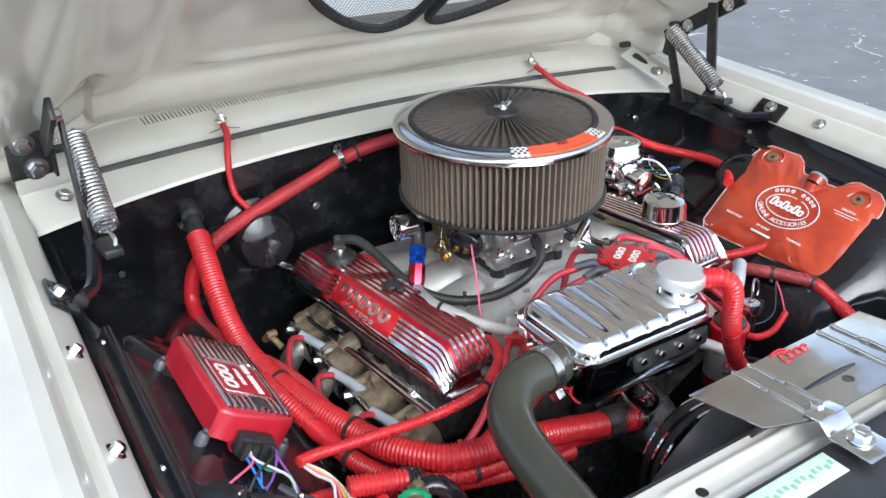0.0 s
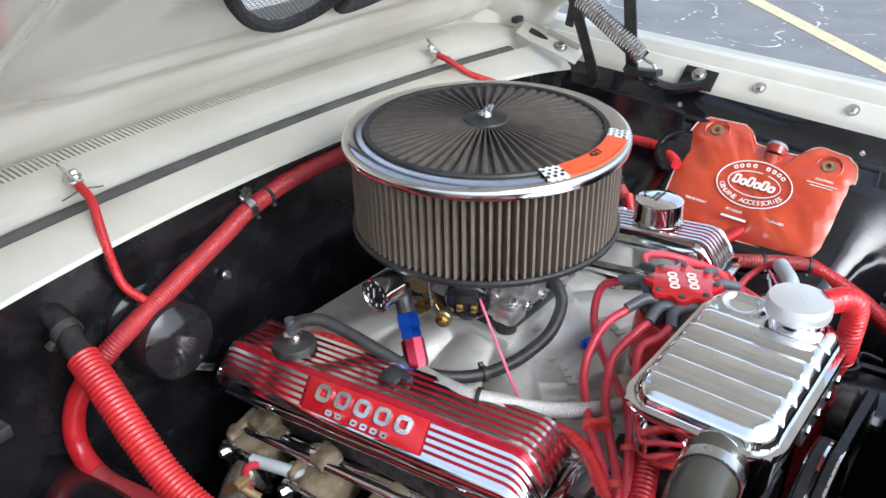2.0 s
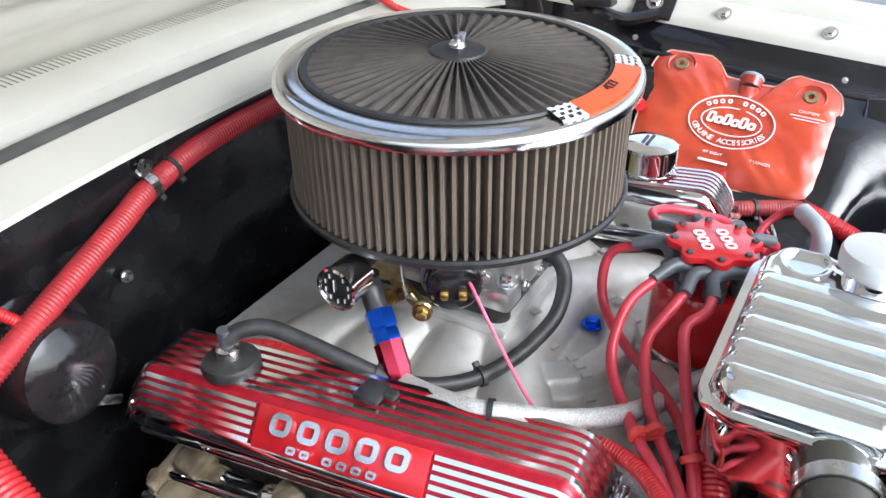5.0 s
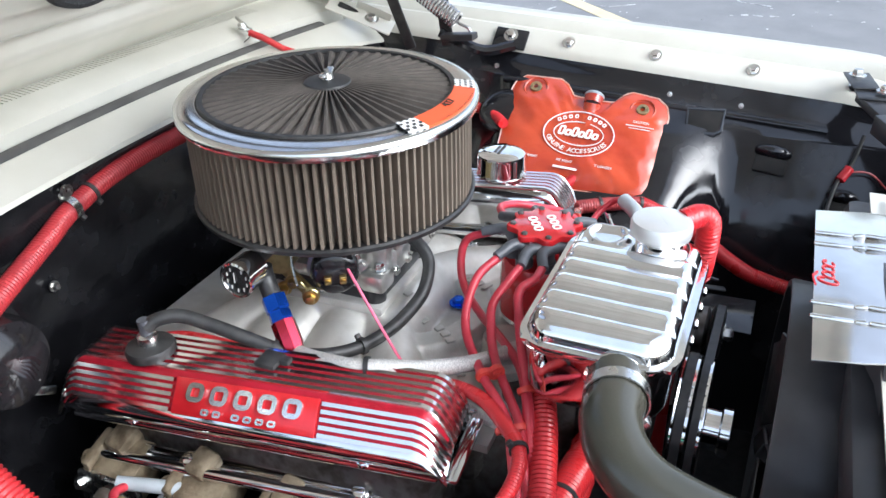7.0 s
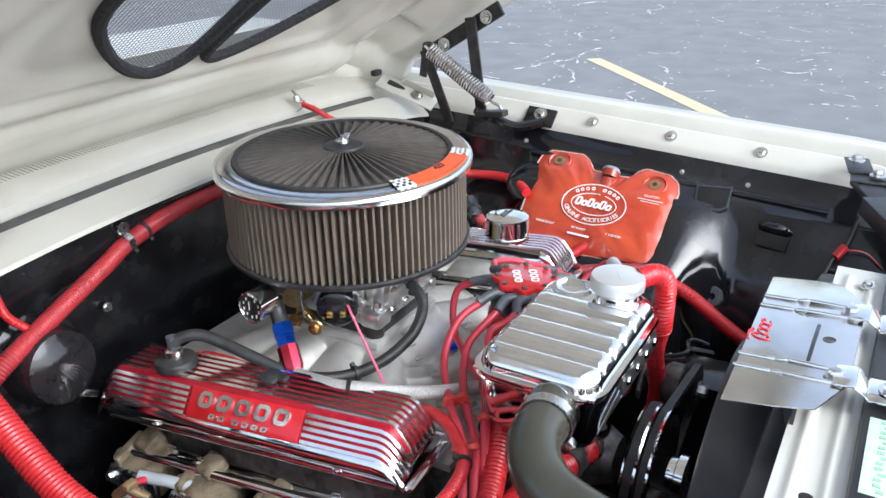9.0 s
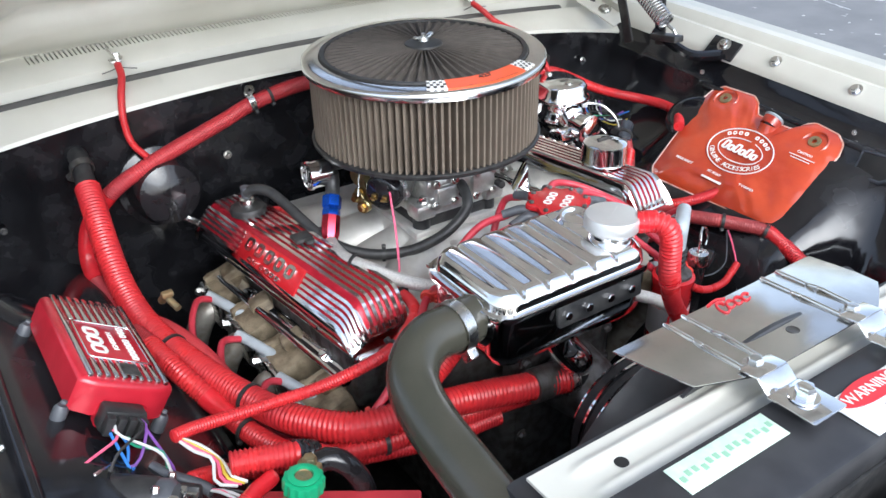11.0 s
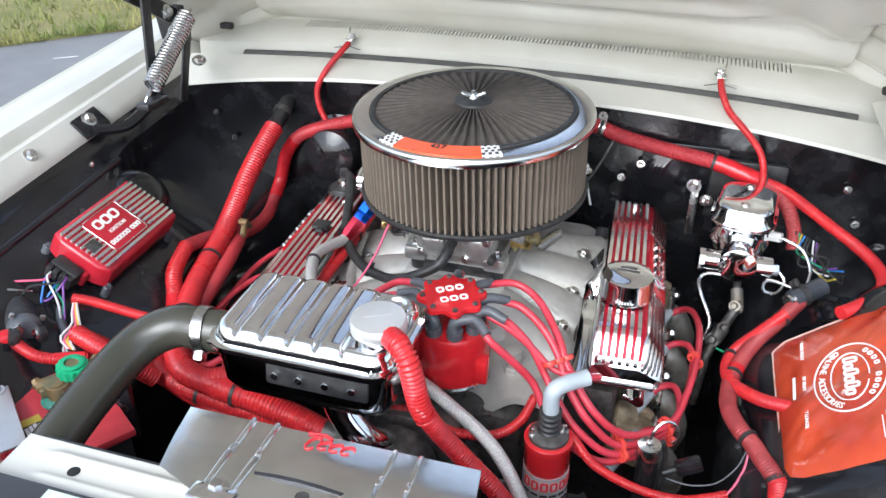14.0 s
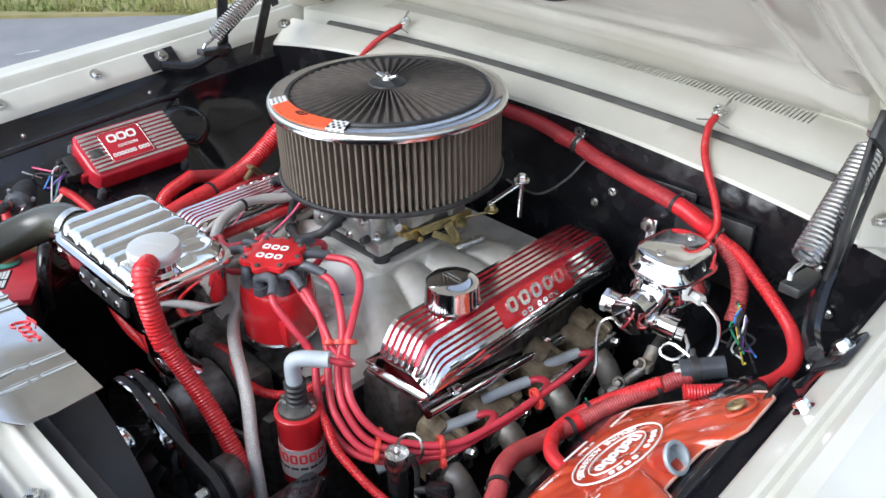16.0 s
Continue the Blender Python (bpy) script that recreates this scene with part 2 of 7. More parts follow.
def tube(pts, r, n=10, step=0.008, pitch=0.0, depth=0.0, smooth=True, taper=None):
    """A hose through the points; with a pitch it has ribs."""
    if pitch:
        step = pitch / 4
    line = spline(pts, step) if smooth else [Vector(p) for p in pts]
    V, F = [], []
    t0 = (line[1] - line[0]).normalized()
    u = t0.orthogonal().normalized()
    for i, p in enumerate(line):
        t = (line[min(i + 1, len(line) - 1)] - line[max(i - 1, 0)]).normalized()
        u = (u - t * u.dot(t)).normalized()
        w = t.cross(u)
        rr = r if not taper else r + (taper - r) * i / (len(line) - 1)
        if pitch:
            rr += (depth if i % 4 in (1, 2) else -depth)
        V.extend(p + (u * math.cos(2 * math.pi * k / n) + w * math.sin(2 * math.pi * k / n)) * rr for k in range(n))
        if i:
            a, b = (i - 1) * n, i * n
            F.extend((a + k, a + (k + 1) % n, b + (k + 1) % n, b + k) for k in range(n))
    F.append(tuple(range(n))[::-1])
    F.append(tuple(range(len(V) - n, len(V))))
    return V, F


def sheet(fn, us, vs, thick=0.002, hole=None):
    """A plate with thickness over a grid: fn(u, v) gives the place; hole(u, v) leaves cells out."""
    nu, nv = len(us), len(vs)
    P = [[Vector(fn(u, v)) for v in vs] for u in us]
    V, F = [], []
    N = []
    for i in range(nu):
        for j in range(nv):
            a = P[min(i + 1, nu - 1)][j] - P[max(i - 1, 0)][j]
            b = P[i][min(j + 1, nv - 1)] - P[i][max(j - 1, 0)]
            N.append(a.cross(b).normalized())
            V.append(P[i][j])
    V += [v - nn * thick for v, nn in zip(V, N)]
    K = nu * nv
    cells = {(i, j) for i in range(nu - 1) for j in range(nv - 1)
             if not (hole and hole((us[i] + us[i + 1]) / 2, (vs[j] + vs[j + 1]) / 2))}
    at = lambda i, j: i * nv + j
    for i, j in cells:
        q = at(i, j), at(i + 1, j), at(i + 1, j + 1), at(i, j + 1)
        F.append(q)
        F.append(tuple(x + K for x in q[::-1]))
        for (di, dj), (a, b) in (((0, -1), (0, 1)), ((1, 0), (1, 2)), ((0, 1), (2, 3)), ((-1, 0), (3, 0))):
            if (i + di, j + dj) not in cells:
                F.append((q[b], q[a], q[a] + K, q[b] + K))
    return V, F


def lettering(text, size, depth, m, shear=0.0):
    cu = bpy.data.curves.new("letters", "FONT")
    cu.body, cu.size, cu.extrude, cu.align_x, cu.align_y, cu.shear = text, size, depth, "CENTER", "CENTER", shear
    cu.resolution_u = 3
    ob = bpy.data.objects.new("letters", cu)
    me = ob.to_mesh()
    out = [m @ v.co for v in me.vertices], [tuple(p.vertices) for p in me.polygons]
    ob.to_mesh_clear()
    bpy.data.objects.remove(ob)
    bpy.data.curves.remove(cu)
    return out


def ring_mark(w, h, t, depth, m, lean=0.0, r=0.35):
    """A raised rounded ring, w wide and h high, its stroke t thick."""
    def loop(hw, hh, rr):
        out = []
        for k, (sx, sy) in enumerate(((1, 1), (-1, 1), (-1, -1), (1, -1))):
            for i in range(5):
                a = math.pi / 2 * (k + i / 4)
                x, y = sx * (hw - rr) + rr * math.cos(a), sy * (hh - rr) + rr * math.sin(a)
                out.append((x + lean * y, y))
        return out
    rr = r * min(w, h)
    A, B = loop(w / 2, h / 2, rr), loop(w / 2 - t, h / 2 - t, max(0.0004, rr - t))
    n = len(A)
    V = [m @ Vector((x, y, z)) for ring, z in ((A, 0), (A, depth), (B, depth), (B, 0)) for x, y in ring]
    F = [(q * n + i, q * n + (i + 1) % n, (q + 1) % 4 * n + (i + 1) % n, (q + 1) % 4 * n + i) for q in range(4) for i in range(n)]
    return V, F


def step(t, a, b):
    t = min(1, max(0, (t - a) / (b - a)))
    return t * t * (3 - 2 * t)


def linspace(a, b, n):
    return [a + (b - a) * i / (n - 1) for i in range(n)]


def mesh_of(name, shape, mat, sharp=40):
    me = bpy.data.meshes.new(name)
    me.from_pydata([tuple(v) for v in shape[0]], [], shape[1])
    me.materials.append(mat)
    me.shade_smooth()
    me.set_sharp_from_angle(angle=radians(sharp))
    return me


def part(name, shape, mat, parent, label="", sharp=40):
    """One mesh under a thing, or under a part of it."""
    ob = new(name, mesh_of(name, shape, mat, sharp))
    ob.parent = parent
    base = parent.matrix_basis if parent.type == "EMPTY" else Matrix.Identity(4)
    ob.matrix_parent_inverse = base.inverted()
    if label:
        tagged(ob, label)
    return ob


def thing(name, at, label, category, group="", kind=""):
    ob = new(name)
    ob.empty_display_size = 0.02
    ob.matrix_basis = Matrix.Translation(at)
    return tagged(ob, label, category, group, kind)


def single(name, shape, mat, label, category="", group="", kind="", sharp=40):
    ob = new(name, mesh_of(name, shape, mat, sharp))
    return tagged(ob, label, category, group, kind)


def frame_at(o, xdir, zdir):
    """A pose at o with its x along xdir and its z near zdir."""
    x = Vector(xdir).normalized()
    z = Vector(zdir)
    z = (z - x * z.dot(x)).normalized()
    y = z.cross(x)
    return Matrix.Translation(o) @ Matrix((x, y, z)).transposed().to_4x4()


def bolt(p, direction, r=0.009, h=0.008, washer=True):
    """A domed hexagon head on its washer."""
    d = Vector(direction).normalized()
    m = frame_at(p, d.orthogonal(), d)
    out = lathe([(0, 0), (r, 0), (r, h * 0.7), (r * 0.8, h), (0, h * 1.1)], 6, m)
    return join(out, lathe([(0, -0.001), (r * 1.5, -0.001), (r * 1.5, 0.0012), (0, 0.0015)], 20, m)) if washer else out


def clamp(p, direction, r, w=0.012, t=0.0015):
    m = frame_at(Vector(p) - Vector(direction).normalized() * w / 2, Vector(direction).orthogonal(), direction)
    return join(lathe([(r, 0), (r + t, 0), (r + t, w), (r, w), (r, 0)], 28, m),
                box((r + 0.005, 0, w / 2), (0.012, 0.016, w * 0.9), 0.002, m))


# ---- ground ----
ground = single("ground", sheet(lambda u, v: (u, v, 0), linspace(-400, 400, 21), linspace(-400, 400, 21), 0.2), ASPHALT,
                "grey weathered asphalt of a parking lot with pale cracks", "ground", kind="structure")


def ground_patch(poly, z, h):
    return prism([(x, y) for x, y in poly], h, 0, Matrix.Translation((0, 0, z)))


def strip(a, b, w, z=0.0, h=0.004):
    a, b = Vector(a), Vector(b)
    n = Vector((-(b - a).y, (b - a).x)).normalized() * w / 2
    return ground_patch([a - n, b - n, b + n, a + n], z, h)


single("parking_line", strip((3.55, -0.25), (5.45, 1.60), 0.115), LINE, "worn yellow painted parking line on the asphalt", "line", kind="structure")
rng = random.Random(5)
cracks = []
for k in range(230):
    x, y = rng.uniform(2.0, 13), rng.uniform(-4.0, 9)
    a = rng.uniform(-0.5, 0.5) + (2.5 if rng.random() < 0.7 else 0.9)
    for i in range(rng.randint(5, 26)):
        l = rng.uniform(0.012, 0.06)
        x2, y2 = x + l * math.cos(a), y + l * math.sin(a)
        if rng.random() < 0.72:
            cracks.append(strip((x, y), (x2, y2), rng.uniform(0.003, 0.016) * (1.9 if rng.random() < 0.14 else 1), 0, 0.003))
        x, y, a = x2 + rng.uniform(-0.006, 0.006), y2 + rng.uniform(-0.006, 0.006), a + rng.uniform(-0.55, 0.55)
for k in range(26):
    x, y = rng.uniform(-9, -1.6), rng.uniform(-1.5, 2.5)
    a = rng.uniform(0, 3)
    cracks.append(strip((x, y), (x + 0.12 * math.cos(a), y + 0.12 * math.sin(a)), rng.uniform(0.005, 0.03), 0, 0.003))
for k in range(1500):
    x, y = rng.uniform(2.0, 11), rng.uniform(-3.0, 7.5)
    a, l = rng.uniform(-0.5, 0.5) + 2.4, rng.uniform(0.005, 0.03)
    cracks.append(strip((x, y), (x + l * math.cos(a), y + l * math.sin(a)), rng.uniform(0.003, 0.010), 0, 0.003))
single("asphalt_cracks", join(*cracks), CRACK, "pale cracks and scuffs scattered over the asphalt", "cracks", kind="stuff")
lawn = [(-5.2, 0.2), (-4.35, 1.15), (-3.62, 1.95), (-2.95, 2.58), (-1.2, 4.1), (0, 6), (-60, 60), (-80, -30)]
single("lawn", ground_patch(lawn[::-1], 0, 0.02), SOIL, "dry yellow green grass verge beside the asphalt", "lawn", kind="structure")


def grass():
    V, F = [], []
    r = random.Random(9)
    n = 0
    while n < 26000:
        s = r.random() ** 2.2
        d = 0.02 + s * 9
        q = r.uniform(-2.5, 6)
        x, y = -3.95 + 0.74 * q - 0.68 * d, 1.58 + 0.68 * q + 0.74 * d
        h, w, a = r.uniform(0.03, 0.085), r.uniform(0.003, 0.007) * (1 + d * 0.3), r.uniform(0, 6.3)
        lx, ly = r.uniform(-0.03, 0.03), r.uniform(-0.03, 0.03)
        k = len(V)
        V += [(x - w * math.cos(a), y - w * math.sin(a), 0.018), (x + w * math.cos(a), y + w * math.sin(a), 0.018), (x + lx, y + ly, h)]
        F.append((k, k + 1, k + 2))
        n += 1
    return V, F


single("grass_blades", grass(), BLADE, "short dry yellow green grass blades", "grass", kind="stuff")

# ---- car body: fenders, aprons, firewall, cowl, radiator support ----
car = thing("car_body", (0, 0, 0), "cream painted car body round the open black engine bay", "car body")


def lip(y):
    return 0.858 + 0.05 * y


def crest(y):
    return 0.903 + 0.04 * y


def fender(side):
    prof = lambda y: [(0.669, lip(y) - 0.012), (0.671, lip(y) - 0.003), (0.676, lip(y) + 0.005), (0.699, lip(y) + 0.027), (0.704, lip(y) + 0.0275), (0.708, lip(y) + 0.0235), (0.713, lip(y) + 0.0255), (0.719, crest(y) - 0.008),
                      (0.726, crest(y) - 0.001), (0.742, crest(y) + 0.001), (0.750, crest(y) - 0.004), (0.80, crest(y) - 0.008), (0.86, crest(y) - 0.03), (0.905, crest(y) - 0.07),
                      (0.93, crest(y) - 0.14), (0.94, crest(y) - 0.26), (0.93, 0.45), (0.91, 0.28)]
    ys = linspace(0.9, -0.82, 36)
    us = list(range(18))

    def fn(u, v):
        x, z = prof(v)[u]
        drop = max(0, -0.6 - v)
        return side * (x - 0.9 * drop ** 1.5), v, z - 0.6 * drop ** 1.6
    return sheet(fn, us if side > 0 else us[::-1], ys[::-1], 0.0025)


for side in (-1, 1):
    part("fender", fender(side), CREAM, car, "cream painted fender with bolted inner flange", 30)


def apron_profile(y, side):
    k = min(1, max(0, (-(0.32 if side > 0 else 0.46) - y) / (0.11 if side > 0 else 0.15)))
    k = k * k * (3 - 2 * k)
    j = step(y, -0.05, 0.05)
    slope = [(0.671, lip(y) - 0.012), (0.664, lip(y) - 0.030), (0.652, lip(y) - 0.046), (0.624, lip(y) - 0.054), (0.612, lip(y) - 0.064), (0.585, 0.772),
             (0.54, 0.738), (0.49, 0.700), (0.455, 0.675), (0.425, 0.645), (0.412, 0.59), (0.405, 0.50), (0.40, 0.40), (0.39, 0.22)]
    wall = [(0.671, lip(y) - 0.012), (0.664, lip(y) - 0.030), (0.652, lip(y) - 0.046), (0.628, lip(y) - 0.053), (0.617, lip(y) - 0.062), (0.604, 0.768),
            (0.584, 0.728), (0.564, 0.692), (0.545, 0.658), (0.529, 0.615), (0.520, 0.56), (0.515, 0.46), (0.508, 0.35), (0.50, 0.22)]
    back = [(0.671, lip(y) - 0.012), (0.664, lip(y) - 0.030), (0.655, lip(y) - 0.045), (0.648, lip(y) - 0.05), (0.646, lip(y) - 0.07), (0.640, 0.76),
            (0.60, 0.715), (0.54, 0.685), (0.48, 0.66), (0.43, 0.63), (0.412, 0.59), (0.405, 0.50), (0.40, 0.40), (0.39, 0.22)]
    out = []
    for s, w, b in zip(slope, wall, back):
        x, z = (s[0] * (1 - k) + w[0] * k, s[1] * (1 - k) + w[1] * k)
        out.append((x * (1 - j) + b[0] * j, z * (1 - j) + b[1] * j))
    return out


for side in (-1, 1):
    us = list(range(14))
    part("apron", sheet(lambda u, v: (side * apron_profile(v, side)[u][0], v, apron_profile(v, side)[u][1]), us[::-1] if side > 0 else us, linspace(-0.78, 0.285, 60), 0.002),
         BLACK, car, "black painted inner apron panel")


def cowl_low(x):
    return 0.900 - 0.052 * (abs(x) / 0.65) ** 2.4


def cowl_fn(u, v):
    """u along x; v from the lower edge back to under the hood."""
    x = u
    zl = cowl_low(x)
    zs = 0.921 - 0.020 * (abs(x) / 0.55) ** 2
    zt = 0.946 - 0.022 * (abs(x) / 0.6) ** 2.5
    pts = [(0.262, zl - 0.006), (0.264, zl), (0.290, zl + (zs - zl) * 0.42), (0.318, zl + (zs - zl) * 0.78), (0.322, zs - 0.006), (0.325, zs - 0.024), (0.354, zs - 0.020),
           (0.357, zs + 0.008), (0.366, zs + 0.015), (0.40, zt), (0.445, zt + 0.004), (0.52, zt + 0.006), (0.70, zt + 0.02)]
    y, z = pts[v]
    return x, y, z


def slot(u, v):
    return v == 9.5 and abs(u) < 0.455 and (u + 0.475) % 0.0070 < 0.0024


part("cowl", sheet(cowl_fn, linspace(-0.671, -0.475, 20)[:-1] + [-0.475 + 0.0070 * k + d for k in range(136) for d in (0.0, 0.0024)][:-1] + linspace(0.475, 0.671, 20)[1:], list(range(13)), 0.002, hole=slot), CREAM, car, "cream cowl panel with slotted air grille", 30)
fin = mesh_of("louvre", box((0, 0, 0), (0.0043, 0.046, 0.004), 0.0), CREAM)
for k in range(130):
    u = -0.475 + 0.0070 * (k + 2) + 0.0047
    f = new("louvre", fin)
    f.location = (u, 0.4225, cowl_fn(u, 9)[2] - 0.0025)
    f.parent = car
# Unseen floor, pale and set just below the slots to lighten them.
part("plenum", sheet(lambda u, v: (u, v, cowl_fn(u, 9)[2] - 0.0040), linspace(-0.5, 0.5, 21), [0.398, 0.447], 0.003), CREAM, car, "cream plenum floor, added shallow to lighten the grille slots")
# Widened strip: a seal that also paints the shadow under the cowl's upper lip.
part("cowl_gap_seal", tube([(x, 0.342, 0.905 - 0.020 * (abs(x) / 0.55) ** 2) for x in linspace(-0.56, 0.56, 23)], 0.0125, 10, 0.02), SEAL, car, "grey rubber seal strip standing for the shaded cowl gap")
part("firewall", sheet(lambda u, v: (u, 0.266 + 0.012 * (1 - v) * math.sin(u * 9) * math.sin(v * 9), 0.2 + v * (cowl_low(u) - 0.204)), linspace(-0.672, 0.672, 60), linspace(0, 1, 30), 0.003), FIREW, car, "black painted firewall")


def windshield_panel():
    return sheet(lambda u, v: (u, v, 0.96 + 0.02 * math.cos(u)), linspace(-0.9, 0.9, 9), linspace(0.69, 1.05, 4), 0.003)


part("rear_cowl", windshield_panel(), CREAM, car, "cream panel behind the cowl")

# radiator support
part("support_panel", sheet(lambda u, v: (u, v, 0.828 + 0.0045 * (math.exp(-((v + 0.622) / 0.0055) ** 2) + math.exp(-((v + 0.650) / 0.0055) ** 2)) * (1 - step(abs(u), 0.250, 0.268))), linspace(-0.30, 0.29, 60), linspace(-0.675, -0.605, 56), 0.003),
     CREAM, car, "cream radiator support panel with pressed beads")
# Hole shade put on as a flat black disc; the panel stays closed.
part("panel_hole_disc", lathe([(0, 0.0012), (0.0050, 0.0012), (0.0065, 0.0004)], 20, Matrix.Translation((-0.224, -0.636, 0.828))), VOID, car, "small black disc standing in for a shaded hole")
part("support_front", box((0, -0.742, 0.70), (1.26, 0.012, 0.20), 0.003), SATIN, car, "black radiator support front")
part("support_lower", box((0, -0.75, 0.40), (1.26, 0.03, 0.42), 0.004), SATIN, car)
part("grille_panel", box((0, -0.80, 0.55), (1.5, 0.03, 0.5), 0.01), CREAM, car)
part("crossmember", box((0, 0.0, 0.22), (1.2, 1.5, 0.03), 0.005), SATIN, car, "dark frame crossmember below the engine")
for s in (-1, 1):
    for y in (-0.45,):
        part("tyre", lathe([(0.2, -0.09), (0.29, -0.09), (0.32, -0.07), (0.32, 0.07), (0.29, 0.09), (0.2, 0.09), (0.0, 0.05)], 40, frame_at((s * 0.78, y, 0.32), (0, 0, 1), (1, 0, 0))), RUBBER, car, "black tyre")
bolts = [(0.685, -0.105), (0.686, -0.262), (0.686, -0.428), (0.685, -0.59)]
for side in (-1, 1):
    for x, y in bolts if side > 0 else ((0.686, -0.13), (0.686, -0.312), (0.686, -0.48), (0.685, -0.62)):
        part("bolt", bolt((side * x, y, lip(y) + 0.0155), (-side * 0.72, 0, 0.69), 0.0076, 0.010), CHROME, car, "bright plated fender bolt")

# ---- hood ----
HA = radians(31.5)
HO = Vector((0, 0.475, 0.945))


def hood_point(x, v, w=0.0):
    """x across, v up the hood from its rear edge, w off its underside."""
    return HO + Vector((x, -math.cos(HA) * v - math.sin(HA) * w, math.sin(HA) * v - math.cos(HA) * w))


def bulge(x, v):
    """How far the scoop rises over the plane of the hood."""
    return 0.008 * step(v, 0.22, 0.46) * (1 - step(abs(x), 0.28, 0.40)) * (1 - step(v, 0.62, 0.75))


def hood_under(x, v):
    a = abs(x)
    w = 0.072 * step(a, 0.50, 0.70) + 0.022 * (1 - step(v, 0.115 + 0.02 * math.cos(x * 5), 0.165 + 0.02 * math.cos(x * 5))) + 0.020 * step(a, 0.44, 0.50) * step(v, 0.02, 0.2)
    w -= 0.012 * math.exp(-((a - 0.555) / 0.03) ** 2) * step(v, 0.16, 0.24)
    w += 0.011 * (1 - step(v, 0.06, 0.14)) + 0.02 * step(v, 1.1, 1.2) + 0.030 * (1 - step(v, 0.0, 0.03))
    w -= 0.022 * step(a, 0.532, 0.540) * (1 - step(a, 0.602, 0.612)) * step(v, 0.05, 0.06) * (1 - step(v, 0.24, 0.255))
    return hood_point(x, v, w - 0.012 + 0.012 * math.exp(-((v - 0.205) / 0.02) ** 2) * (1 - step(a, 0.32, 0.42)) - bulge(x, v))


SCOOP = [tuple(p)[:2] for p in spline([(x, v, 0) for x, v in ((0.014, 0.37), (0.014, 0.31), (0.020, 0.266), (0.040, 0.243), (0.070, 0.238), (0.115, 0.262), (0.163, 0.303), (0.206, 0.350), (0.240, 0.395), (0.262, 0.435), (0.272, 0.48), (0.266, 0.54), (0.236, 0.582), (0.18, 0.605), (0.11, 0.605), (0.05, 0.57), (0.020, 0.48), (0.014, 0.37))], 0.008)]


def scoop(x, v):
    """Inside one of the two air openings."""
    x, inside = abs(x), False
    for (x1, v1), (x2, v2) in zip(SCOOP, SCOOP[1:] + SCOOP[:1]):
        if (v1 > v) != (v2 > v) and x < x1 + (v - v1) / (v2 - v1) * (x2 - x1):
            inside = not inside
    return inside


hood = thing("hood", tuple(HO), "cream car hood, propped open, two mesh covered scoop openings", "hood")
hv = linspace(0.0, 1.25, 141)
hx = linspace(-0.70, 0.70, 161)
part("hood_panel", sheet(hood_under, hx, hv, -0.004, hole=scoop), HOODP, hood, "glossy cream painted hood underside with pressed ribs", 50)
part("hood_skin", sheet(lambda x, v: hood_point(x, v, -0.035 + 0.06 * step(abs(x), 0.56, 0.71) - bulge(x, v)), linspace(-0.71, 0.71, 61), linspace(0.0, 1.27, 61), -0.003,
                        hole=lambda x, v: 0.01 < abs(x) < 0.30 and 0.24 < v < 0.62), CREAM, hood, "cream outer hood skin")


for side in (-1, 1):
    rim = part("scoop_rim", tube([hood_point(side * x, v, -0.004 - bulge(x, v)) for x, v in SCOOP], 0.0085, 8, smooth=False), SEALBLK, hood, "black fabric edged scoop opening")
    wires = []
    for k in range(40):
        x = 0.024 + 0.0068 * k
        vs = [v for v in linspace(0.2, 0.63, 170) if scoop(x, v)]
        if len(vs) > 2:
            wires.append(tube([hood_point(side * x, v, -0.010 - bulge(x, v)) for v in vs[::12] + vs[-1:]], 0.0005, 4, smooth=False))
    for k in range(54):
        v = 0.235 + 0.0068 * k
        xs = [x for x in linspace(0.01, 0.30, 130) if scoop(x, v)]
        if len(xs) > 2:
            wires.append(tube([hood_point(side * x, v, -0.0095 - bulge(x, v)) for x in (xs[0], xs[-1])], 0.0005, 4, smooth=False))
    part("wire_mesh", join(*wires), MESHW, rim, "fine wire mesh")
for x in (-0.19, 0.2):
    part("bumper", lathe([(0, 0), (0.012, 0.001), (0.012, 0.006), (0, 0.009)], 16, Matrix.Translation((x, 0.437, 0.953))), CREAM, hood, "small cream hood bumper")


# ---- hood hinges ----
def bar(a, b, w, t, up):
    a, b = Vector(a), Vector(b)
    m = frame_at((a + b) / 2, b - a, up)
    return box((0, 0, 0), ((b - a).length, w, t), 0.002, m)


def coil_spring(a, b, r, wire, turns):
    a, b = Vector(a), Vector(b)
    m = frame_at(a, (b - a).orthogonal(), b - a)
    L = (b - a).length
    pts = [m @ Vector((r * math.cos(2 * math.pi * k / 12), r * math.sin(2 * math.pi * k / 12), L * k / (12 * turns))) for k in range(12 * turns + 1)]
    return tube(pts, wire, 6, smooth=False)


